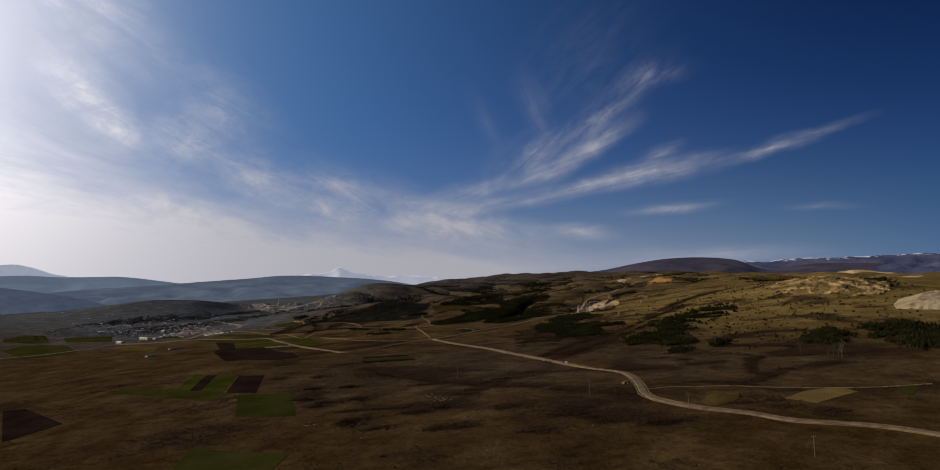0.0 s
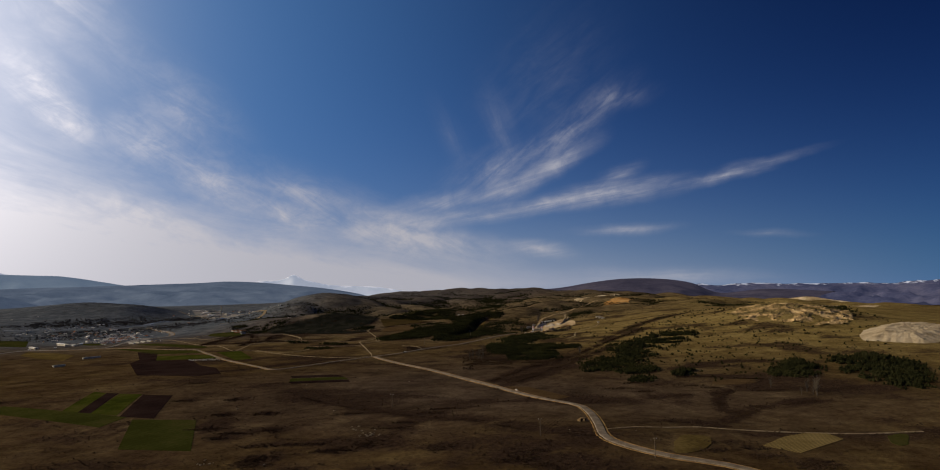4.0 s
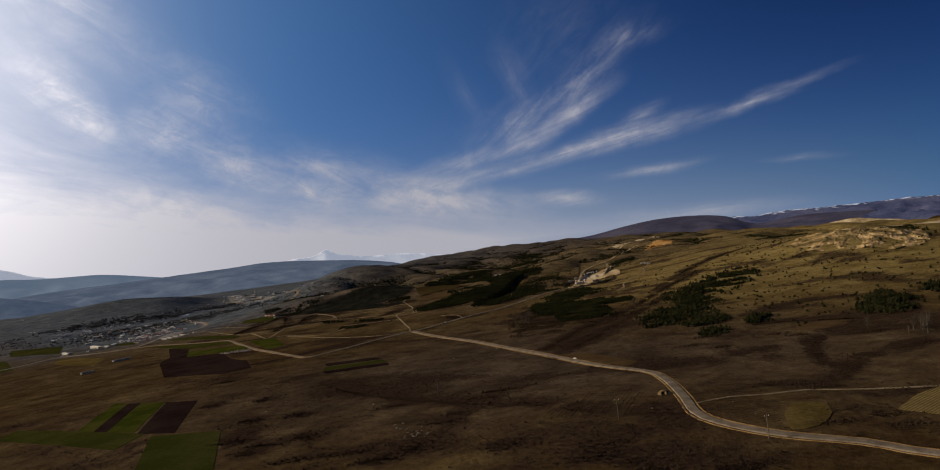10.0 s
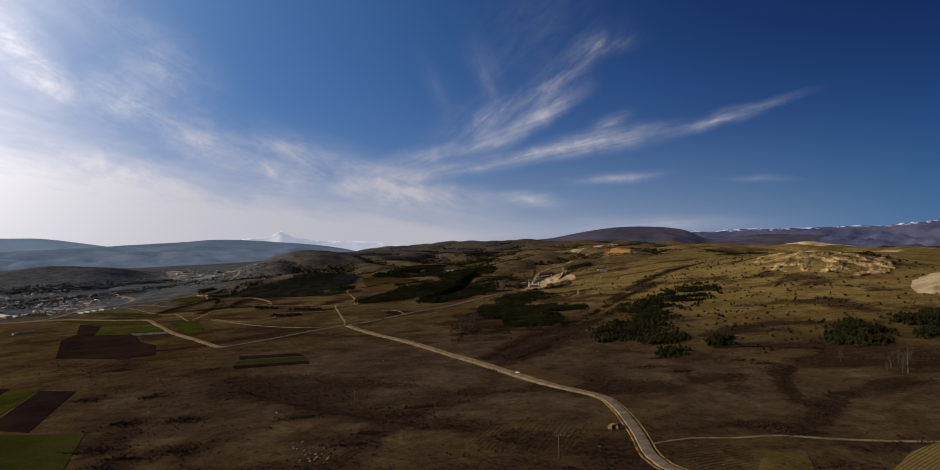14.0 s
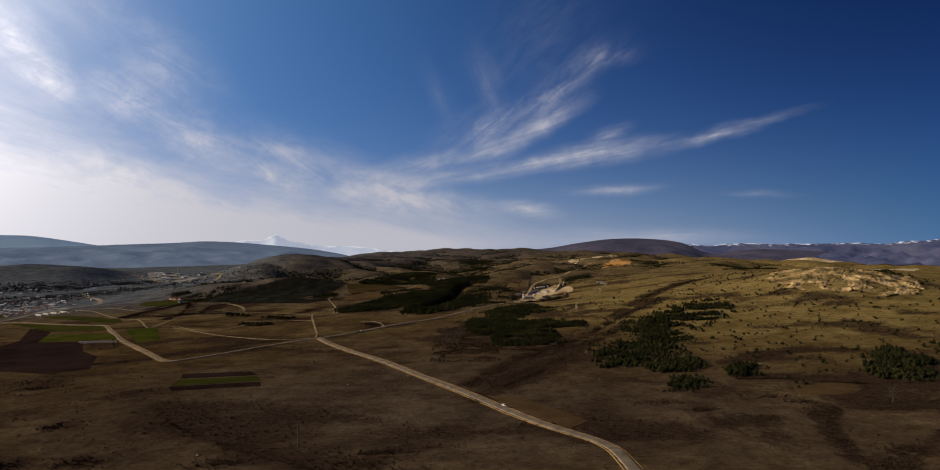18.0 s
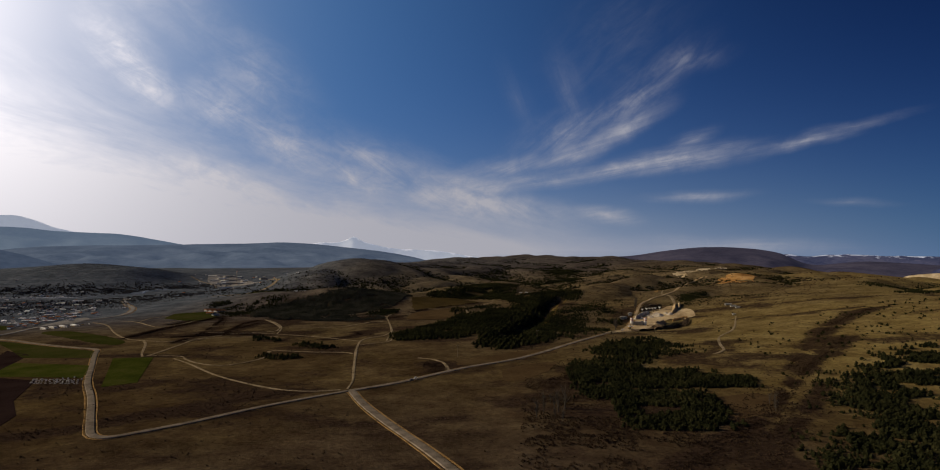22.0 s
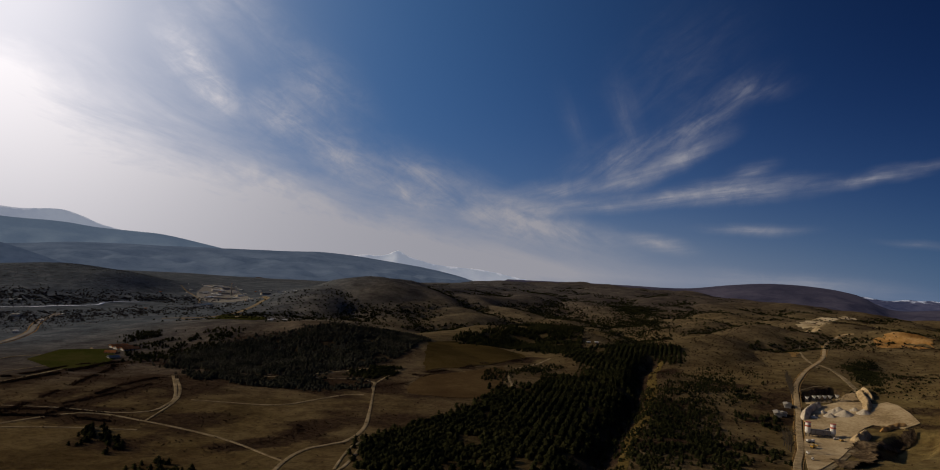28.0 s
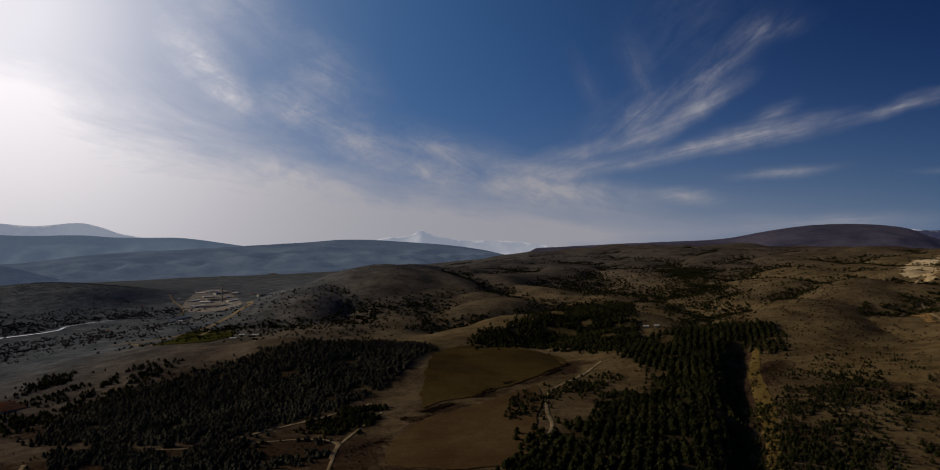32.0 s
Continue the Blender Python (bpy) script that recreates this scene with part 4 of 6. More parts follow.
def scatter(name, places, sizes, shape, mat, label, category, seed, flat=1.0):
    """Many plants in one mesh, each turned, sized and bent at random."""
    rng = np.random.RandomState(seed)
    v0, f0 = shape
    n = len(places)
    a = rng.rand(n) * 2 * np.pi
    c, s = np.cos(a)[:, None], np.sin(a)[:, None]
    k = np.asarray(sizes)[:, None]
    wide = k * rng.uniform(0.8, 1.25, (n, 1))
    x, y, z = (v0[None, :, i] * (1 + rng.uniform(-0.12, 0.12, (n, len(v0)))) for i in range(3))
    p = np.asarray(places, float)
    vx = p[:, :1] + (x * c - y * s) * wide
    vy = p[:, 1:2] + (x * s + y * c) * wide
    vz = ground(p[:, 0], p[:, 1])[:, None] + z * k * flat
    v = np.stack([vx, vy, vz], -1).reshape(-1, 3)
    f = (f0[None] + (np.arange(n) * len(v0))[:, None, None]).reshape(-1, 3)
    me = bpy.data.meshes.new(name)
    me.vertices.add(len(v))
    me.vertices.foreach_set("co", v.ravel())
    me.loops.add(f.size)
    me.loops.foreach_set("vertex_index", f.ravel())
    me.polygons.add(len(f))
    me.polygons.foreach_set("loop_start", np.arange(0, f.size, 3))
    me.update(calc_edges=True)
    me.materials.append(mat)
    return tagged(new(name, me), label, category, kind="stuff")


def fill(poly, count, seed, edge=0.0):
    rng = np.random.RandomState(seed)
    q = np.array(poly, float)
    lo, hi = q.min(0), q.max(0)
    out = np.zeros((0, 2))
    while len(out) < count:
        r = lo + rng.rand(count * 3, 2) * (hi - lo)
        j = r + rng.normal(0, edge, r.shape)
        out = np.concatenate([out, r[inside(poly, j[:, 0], j[:, 1])]])
    return out[:count]


def forest(poly, count, height, seed, label="dark green pine wood", edge=4.0, shape=None, mat=None, name="pine_wood", rows_at=None, spacing=1.55, gap=-0.32):
    rng = np.random.RandomState(seed + 100)
    places = fill(poly, int(count * 1.25), seed, edge)
    keep = np.array([noise.fractal((x / 13, y / 13, seed), 0.8, 2.0, 3) > gap for x, y in places])
    places = places[keep][:count]
    if places[:, 0].min() < -380:
        water = curve_points(RIVER) + (12, -9)
        places = places[np.hypot(places[:, :1] - water[:, 0], places[:, 1:] - water[:, 1]).min(1) > 17]
    count = len(places)
    if rows_at is not None:
        c, s = math.cos(rows_at), math.sin(rows_at)
        a, q = places @ (c, s), places @ (-s, c)
        q = np.round((q + 1.5 * np.sin(a / 31) + 0.8 * np.sin(a / 9)) / spacing) * spacing + rng.normal(0, 0.42, count)
        places = np.stack([a * c - q * s, a * s + q * c], -1)
    return scatter(name, places, height * rng.uniform(0.6, 1.2, count), shape or CONIFER, mat or M_PINE, label, "trees", seed)


forest([(72, 334), (94, 384), (116, 433), (142, 465), (172, 488), (168, 450), (140, 418), (131, 411), (108, 364), (91, 344), (80, 325)], 3000, 1.6, 1, edge=4, gap=-0.08)
forest([(86, 327), (103, 338), (110, 336), (106, 325), (91, 317)], 560, 1.5, 2, edge=2)
forest([(110, 311), (122, 328), (126, 325), (114, 308)], 150, 1.6, 14, "dark pines in a small clump", 2)
forest([(87, 294), (98, 311), (102, 308), (91, 291)], 130, 1.5, 16, "dark pines in a small clump", 2)
forest([(35, 498), (54, 526), (77, 513), (86, 494), (69, 484), (50, 481)], 900, 1.0, 3, edge=2)
forest(GROVES["knoll"], 1500, 1.4, 51, edge=3)
forest(GROVES["knoll_south"], 1500, 1.4, 52, edge=2)
forest(GROVES["knoll_east"], 1700, 1.4, 53, edge=4)
forest([(105, 439), (124, 447), (121, 414), (108, 383), (97, 389)], 260, 1.1, 54, "scattered pines along a gully", 4)
forest([(79, 371), (92, 379), (97, 369), (89, 349), (78, 342), (74, 348)], 220, 1.1, 55, "scattered pines above the pasture", 4)
forest([(93, 352), (112, 354), (107, 339), (95, 333), (87, 334)], 260, 0.9, 56, "scattered pines above the pasture", 4)
forest([(117, 386), (125, 387), (121, 375), (114, 374)], 60, 1.0, 57, "small clump of dark pines", 2)
forest([(41, 510), (68, 539), (73, 520), (61, 482), (54, 468), (42, 473), (38, 488)], 900, 1.6, 72, "dark pines on the slope beside the road", 3, gap=-0.2)
forest([(33, 478), (47, 465), (51, 453), (41, 434), (35, 432), (29, 440), (31, 452)], 520, 1.5, 73, "dark pines above the road", 3, gap=-0.15)
forest([(-14, 544), (0, 548), (23, 561), (19, 526), (-2, 503), (-11, 514)], 620, 1.8, 74, "dark pine plantation in rows", 1.5, rows_at=1.45, spacing=2.7, gap=-0.4)
forest([(34, 632), (58, 618), (47, 562), (30, 540), (12, 524), (8, 560), (22, 600)], 700, 1.7, 75, "scattered pines between gully and road", 4, gap=0.0)
forest([(56, 664), (72, 660), (69, 644), (54, 648)], 90, 1.8, 76, "pines round the quarry offices", 2, gap=-0.1)
forest([(-132, 556), (-112, 540), (-116, 533), (-134, 548)], 70, 1.6, 77, "small dark pines in the pasture", 2, gap=-0.3)
forest([(-100, 534), (-76, 516), (-80, 510), (-102, 526)], 80, 1.6, 78, "small dark pines in the pasture", 2, gap=-0.3)
forest([(-104, 496), (-84, 490), (-83, 481), (-102, 486)], 80, 1.5, 79, "small dark pines in the pasture", 2, gap=-0.3)
forest(GROVES["quarry_foot"], 700, 1.7, 6, edge=2)
forest(GROVES["bend"], 1500, 1.7, 7, edge=3, gap=-0.2)
forest(GROVES["hillside"], 7600, 1.45, 8, "dark mixed wood over the spur, colour lightened for haze", 3, mat=M_HAZE_WOOD, name="hazy_mixed_wood", gap=-0.6)
forest(GROVES["belt"], 1700, 1.4, 60, "dark tree belt below the track", 3, mat=M_HAZE_WOOD, name="hazy_mixed_wood", gap=-0.15)
forest([(-240, 714), (-223, 722), (-203, 699), (-199, 681), (-213, 686)], 420, 1.3, 61, "scattered pines behind the farm", 4, gap=-0.1)
forest([(-210, 676), (-192, 668), (-183, 654), (-198, 664)], 150, 1.3, 62, "scattered pines behind the farm", 3)
forest(GROVES["trackside"], 520, 1.2, 63, "dark pines beside the track", 2)
forest(GROVES["back"], 4600, 1.8, 9, edge=7)
forest(GROVES["far_rows"], 3600, 1.7, 10, "dark pine plantation in rows", 2, rows_at=1.45, spacing=2.6)
forest(GROVES["corner"], 1500, 1.1, 64, edge=3, gap=-0.1)
forest(GROVES["left_rows"], 2300, 1.9, 5, "dark pine plantation in rows", 2, rows_at=1.25, spacing=2.7, gap=-0.45)
forest(GROVES["rows"], 4000, 1.8, 65, "dark pine plantation in rows", 2, rows_at=1.5, spacing=2.6, gap=-0.3)
forest(GROVES["gully"], 1900, 1.1, 68, "dark pines beside the gully", 3, gap=-0.2)
forest([(45, 749), (73, 755), (81, 711), (69, 679), (53, 681), (42, 701)], 500, 1.0, 69, "scattered pines above the gully", 4, gap=-0.05)
forest(GROVES["ravine"], 1500, 1.2, 70, edge=5, gap=-0.2)
forest([(28, 728), (70, 729), (37, 624), (17, 617)], 450, 0.9, 71, "scattered pines below the quarry", 4, gap=0.05)
forest([(-45, 689), (-36, 701), (-17, 729), (-11, 722), (-23, 700), (-35, 690), (-36, 668), (-42, 668)], 300, 1.2, 66, "young pines along the track", 3)
forest([(34, 712), (54, 733), (68, 718), (72, 688), (53, 670), (46, 684), (33, 692)], 800, 1.0, 12, "scattered pines beside the gully", 5, gap=-0.05)
forest([(26, 674), (33, 670), (35, 654), (32, 622), (24, 630), (22, 645)], 420, 1.1, 67, "scattered pines beside the gully", 3, gap=-0.1)
forest([(20, 1135), (66, 1157), (60, 976), (36, 992)], 2400, 1.3, 13)

# bare twigs, their brown greyed in the colour to stand for valley haze
M_HAZE_GREYWOOD = material("haze_grey_leafless_wood", [(0.036, 0.033, 0.034), (0.060, 0.056, 0.056), (0.092, 0.086, 0.084)], 0.08, 1.0, 0.0, 20)
M_OUTCROP = material("grassy_limestone", [(0.10, 0.082, 0.034), (0.17, 0.130, 0.060), (0.35, 0.245, 0.115), (0.50, 0.375, 0.20)], 0.085, 1.0, 0.9, 10, detail=10, spread=(0.36, 0.63))
M_MEADOW = material("dry_meadow", [(0.036, 0.026, 0.010), (0.053, 0.038, 0.014), (0.070, 0.050, 0.020)], 0.05, 1.0, 0.4, 18)
M_ORANGE = material("orange_clay", [(0.20, 0.10, 0.03), (0.32, 0.18, 0.06), (0.42, 0.26, 0.11)], 0.07, 1.0, 0.6, 10)
M_EARTH = material("dark_cut_earth", [(0.030, 0.022, 0.015), (0.070, 0.050, 0.032), (0.16, 0.12, 0.075)], 0.12, 1.0, 0.7, 8)
M_PILE = material("grey_gravel_heap", [(0.323, 0.279, 0.221), (0.437, 0.387, 0.312), (0.532, 0.477, 0.385)], 0.25, 1.0, 0.5, 10)
M_WALL = material("pale_render", [(0.378, 0.360, 0.324), (0.495, 0.478, 0.432), (0.576, 0.557, 0.512)], 0.3, 0.9, 0.1, 8)
M_ROOF_RED = material("clay_tile_roof", [(0.26, 0.10, 0.04), (0.36, 0.15, 0.055), (0.45, 0.21, 0.09)], 0.5, 0.9, 0.3, 8)
M_ROOF_GREY = material("grey_metal_roof", [(0.42, 0.42, 0.42), (0.58, 0.58, 0.57), (0.72, 0.72, 0.70)], 0.25, 0.75, 0.1, 8)
M_ROOF_BLUE = material("blue_metal_roof", [(0.10, 0.14, 0.20), (0.15, 0.20, 0.27)], 0.25, 0.85, 0.1, 8)
M_WINDOW = material("dark_window", [(0.02, 0.025, 0.03), (0.04, 0.045, 0.05)], 1.0, 0.15, 0.0, 4)
M_CONCRETE = material("grey_concrete", [(0.22, 0.21, 0.19), (0.32, 0.31, 0.28)], 0.5, 0.9, 0.2, 8)
M_WHITE = material("white_painted_steel", [(0.62, 0.62, 0.60), (0.74, 0.74, 0.72)], 0.8, 0.5, 0.0, 6)
M_REDBAND = material("red_painted_steel", [(0.35, 0.06, 0.04), (0.45, 0.09, 0.06)], 0.8, 0.5, 0.0, 6)
M_STEEL = material("dark_steel", [(0.05, 0.05, 0.055), (0.09, 0.09, 0.095)], 1.0, 0.6, 0.0, 6, 0.4)
M_YELLOW = material("yellow_machine_paint", [(0.42, 0.25, 0.03), (0.5, 0.31, 0.05)], 1.0, 0.5, 0.0, 6)
M_TYRE = material("black_rubber", [(0.012, 0.012, 0.012), (0.02, 0.02, 0.02)], 2.0, 0.9, 0.0, 4)
M_WOODPOLE = material("weathered_pole_wood", [(0.11, 0.09, 0.065), (0.18, 0.15, 0.11)], 2.0, 0.9, 0.2, 4)
M_BARK = material("grey_bark", [(0.055, 0.046, 0.036), (0.10, 0.086, 0.068)], 2.0, 0.95, 0.2, 4)
M_STONE = material("field_stone", [(0.10, 0.085, 0.06), (0.17, 0.145, 0.105), (0.25, 0.215, 0.16)], 0.6, 0.95, 0.5, 6)
M_SANDSTONE = material("tan_field_stone", [(0.13, 0.088, 0.045), (0.20, 0.14, 0.075), (0.27, 0.195, 0.11)], 0.6, 0.95, 0.5, 6)
# near-black that paints the shade in the hut's openings
M_MOUTH_SHADE = material("mouth_shade_black", [(0.010, 0.009, 0.008), (0.018, 0.016, 0.014)], 1.0, 1.0, 0.2, 6)
M_DARKCAR = material("dark_car_paint", [(0.02, 0.022, 0.03), (0.035, 0.036, 0.045)], 1.0, 0.3, 0.0, 4)


# ---- pasture edges, meadows and bare ground ----
field(worn([(-87, 761), (-77, 782), (-50, 777), (-34, 759), (-31, 744), (-44, 712), (-57, 690), (-65, 686), (-70, 673)]), M_MEADOW, "brown dry meadow in the side valley", 0.2)
field(worn([(-68, 667), (-55, 679), (-43, 701), (-38, 711), (-34, 682), (-36, 670), (-30, 649), (-34, 631), (-65, 631), (-69, 648)]), M_FALLOW, "brown fallow field beside the pine rows", 0.2)
field([(-205, 625), (-232, 640), (-240, 668), (-222, 676), (-206, 662), (-196, 640)], M_OLIVE, "green paddock beside the farm", 0.2)
field(worn([(-11, 466), (4, 481), (29, 502), (15, 508), (-3, 490), (-18, 472)]), M_FALLOW, "brown fallow strip beside the quarry road")
field(worn([(4, 464), (24, 480), (22, 458), (10, 437), (3, 436)]), M_FALLOW, "brown fallow field below the pines")
VINEYARD = [(59, 188), (68, 191), (76, 189), (70, 172), (62, 177)]
field(worn([(75, 184), (86, 187), (80, 170), (69, 166)]), M_BANK, "yellow grass bank above the road", 0.12)


def rocky(poly, mat, label, amp, seed, name="rock_outcrop", category="rock", step=3.0, ledge=0.0):
    """Broken stone lying over the slope: a fine grid with noise and ledges."""
    q = np.array(poly, float)
    lo, hi = q.min(0), q.max(0)
    xs, ys = np.arange(lo[0], hi[0], step), np.arange(lo[1], hi[1], step)
    v, index, f = [], {}, []
    for j, y in enumerate(ys):
        for i, x in enumerate(xs):
            wx, wy = x + 5 * noise.noise((x / 14, y / 14, seed)), y + 5 * noise.noise((x / 14, y / 14, seed + 9.0))
            if inside(poly, np.array([wx]), np.array([wy]))[0]:
                n = noise.ridged_multi_fractal((x / 17, y / 17, seed), 0.9, 2.1, 5, 0.9, 2.0) - 1.0
                rise = amp * (0.28 + 0.55 * n)
                if ledge:
                    rise = math.floor(rise / ledge + 0.5 * noise.noise((x / 6, y / 6, 2.0))) * ledge + 0.25 * rise
                index[i, j] = len(v)
                v.append((x + step * 0.35 * noise.noise((x, y, 1.0)), y + step * 0.35 * noise.noise((x, y, 4.0)), float(ground(x, y)) + max(rise, -0.4)))
    for (i, j), a in index.items():
        if all(k in index for k in ((i + 1, j), (i, j + 1), (i + 1, j + 1))):
            f.append((a, index[i + 1, j], index[i + 1, j + 1], index[i, j + 1]))
    return tagged(mesh_object(name, v, f, mat), label, category, kind="structure")


rocky([(212, 494), (226, 480), (238, 470), (250, 454), (270, 456), (294, 486), (305, 515), (302, 545), (282, 562), (255, 564), (230, 548), (216, 522)], M_OUTCROP,
      "pale limestone outcrop broken over the hilltop", 2.3, 3.0, step=1.2, ledge=0.5)


def tipped(poly, height, slope, mat, label, seed, step=1.0):
    """A flat-topped tip of crushed stone: steep, fluted sides up to an even top."""
    q = np.array(poly, float)
    xs, ys = np.arange(q[:, 0].min() - 3, q[:, 0].max() + 3, step), np.arange(q[:, 1].min() - 3, q[:, 1].max() + 3, step)
    x, y = np.meshgrid(xs, ys)
    far, along, run = np.full(x.shape, 1e9), np.zeros(x.shape), 0.0
    for (xa, ya), (xb, yb) in zip(poly, poly[1:] + poly[:1]):
        long = math.hypot(xb - xa, yb - ya)
        t = np.clip(((x - xa) * (xb - xa) + (y - ya) * (yb - ya)) / long ** 2, 0, 1)
        d = np.hypot(x - xa - t * (xb - xa), y - ya - t * (yb - ya))
        along, far, run = np.where(d < far, run + t * long, along), np.minimum(far, d), run + long
    far = np.where(inside(poly, x, y), far, -far)
    flute = np.array([noise.fractal((a / 2.6, d / 16, seed), 0.8, 2.0, 4) for a, d in zip(along.ravel(), far.ravel())]).reshape(x.shape)
    lump = np.array([noise.fractal((a / 4, b / 4, seed), 0.8, 2.0, 4) for a, b in zip(x.ravel(), y.ravel())]).reshape(x.shape)
    rise = np.minimum((far + 1.1 * flute) * slope, height + 0.35 * lump) + 0.12 * lump
    z = ground(x, y) + np.maximum(rise, -0.8)
    n, m = len(xs), len(ys)
    f = [(j * n + i, j * n + i + 1, (j + 1) * n + i + 1, (j + 1) * n + i) for j in range(m - 1) for i in range(n - 1) if rise[j:j + 2, i:i + 2].max() > -0.5]
    return tagged(mesh_object("spoil_heap", np.stack([x, y, z], -1).reshape(-1, 3), f, mat), label, "spoil heap", kind="structure")


M_SPOIL = material("pale_tipped_stone", [(0.24, 0.195, 0.125), (0.34, 0.285, 0.195), (0.43, 0.37, 0.27)], 0.12, 1.0, 0.5, 14, detail=9)
tipped([(249, 398), (260, 389), (275, 379), (300, 388), (330, 420), (326, 452), (296, 456), (270, 434), (256, 414)], 4.0, 0.30, M_SPOIL, "flat-topped pale heap of tipped crushed stone", 6.0, 1.2)
rocky([(183, 858), (196, 842), (212, 850), (226, 885), (218, 905), (198, 902), (186, 882)], M_ORANGE, "orange clay pit cut into the ridge", 1.5, 7.0, "clay_pit", "pit", 2.0)
rocky([(150, 905), (185, 950), (215, 1040), (260, 1100), (250, 1120), (205, 1075), (165, 985)], M_ROCK, "pale diggings along the ridge road", 1.0, 8.0, "ridge_diggings", "rock", 5.0)
rocky([(330, 640), (390, 660), (450, 720), (470, 760), (400, 720), (340, 670)], M_ROCK, "pale stripped ground on the plateau", 0.8, 9.0, "stripped_ground", "rock", 5.0)
rocky([(70, 602), (81, 623), (89, 630), (96, 636), (105, 643), (112, 648), (111, 642), (97, 627), (83, 603), (74, 589), (67, 586)], M_EARTH, "dark eroded earth bank under the quarry yard", 3.0, 10.0, "earth_bank", "bank", 1.0)
# the dark earth colour also stands for the shade inside the sunken cut
rocky([(89, 698), (94, 702), (100, 705), (105, 710), (106, 705), (101, 697), (94, 693), (89, 688), (88, 691)], M_EARTH, "earth cut face beside the stone yard, shade put into its dark colour", 1.6, 11.0, "earth_bank", "bank", 1.0)
rocky([(119, 835), (136, 866), (122, 811), (116, 809)], M_VERGE, "sandy scrape beside the hill road", 0.8, 15.0, "spoil_heap", "rock", 1.6)
rocky([(87, 684), (91, 691), (97, 694), (105, 700), (113, 705), (111, 695), (108, 688), (100, 686), (90, 681)], M_QUARRY, "pale working floor above the yard", 0.7, 12.0, "quarry_floor", "quarry", 1.2)
rocky([(111, 675), (119, 679), (118, 669), (112, 665), (110, 668)], M_ORANGE, "orange clay floor of the quarry", 0.6, 13.0, "quarry_floor", "quarry", 1.2)


def berm(pts, height, width, mat, label, seed):
    """A long tipped heap of stone: steep sides, an uneven crest, rounded ends."""
    c = curve_points(pts, 0.9)
    d = np.gradient(c, axis=0)
    d /= np.linalg.norm(d, axis=1)[:, None] + 1e-9
    n = np.stack([-d[:, 1], d[:, 0]], -1)
    t = np.linspace(0, 1, len(c))
    swell = np.sqrt(np.clip(1 - (2 * t - 1) ** 6, 0, 1))
    v, k = [], 9
    for j in range(k):
        u = 2 * j / (k - 1) - 1
        q = c + n * (u * width / 2) * swell[:, None]
        prof = (1 - abs(u) ** 1.3) * height * swell
        for (x, y), p in zip(q, prof):
            w = noise.fractal((x / 2.2, y / 2.2, seed), 0.8, 2.0, 4)
            v.append((x + 0.3 * w, y + 0.3 * noise.noise((x, y, seed)), float(ground(x, y)) + p * (1 + 0.3 * w) - (0.5 if abs(u) == 1 else 0) + 0.3))
    m = len(c)
    f = [(j * m + i, j * m + i + 1, (j + 1) * m + i + 1, (j + 1) * m + i) for j in range(k - 1) for i in range(m - 1)]
    return tagged(mesh_object("spoil_berm", v, f, mat), label, "spoil bank", "quarry heaps")


berm([(113, 701), (111, 691), (109, 681), (105, 670)], 1.7, 3.6, M_QUARRY, "high pale spoil bank at the quarry edge", 1.0)
berm([(117, 708), (115, 695), (113, 687)], 1.3, 2.0, M_QUARRY, "stepped spoil bank at the quarry edge", 2.0)
berm([(80, 661), (84, 671), (88, 677), (92, 680)], 2.0, 3.6, M_PILE, "curved bank of pale crushed stone", 3.0)
berm([(88, 634), (92, 639), (95, 644)], 2.0, 5.0, M_QUARRY, "broad sandy spoil mound above the cut", 4.0)
berm([(101, 647), (107, 652), (112, 653)], 1.2, 2.6, M_ORANGE, "orange clay bank along the yard edge", 5.0)


THICK = np.zeros(gx.shape)


def thicken(p, amount):
    """Marks where brush stands thickly on the ground."""
    i, j = np.clip(np.searchsorted(GX, p[:, 0]), 1, nx - 2), np.clip(np.searchsorted(GY, p[:, 1]), 1, ny - 2)
    np.add.at(THICK, (j, i), amount)


def hedge(pts, width, count, size, mat, label, seed, name="hedge", shape=None):
    c = curve_points(pts, 1.0)
    rng = np.random.RandomState(seed)
    count, size = int(count * 4.0), size * 0.26
    k = rng.randint(0, len(c), count)
    keep = np.array([noise.noise((i / 9.0, seed, 0.0)) > -0.12 for i in k])
    k = k[keep]
    count = len(k)
    p = c[k] + rng.normal(0, width / 2, (count, 2)) * rng.uniform(0.2, 1.3, (count, 1))
    thicken(p, 0.16)
    return scatter(name, p, size * rng.uniform(0.4, 1.2, count), shape or SHRUB, mat, label, "hedge", seed, 0.9)


DARK = "dark leafless hedge along a ditch"
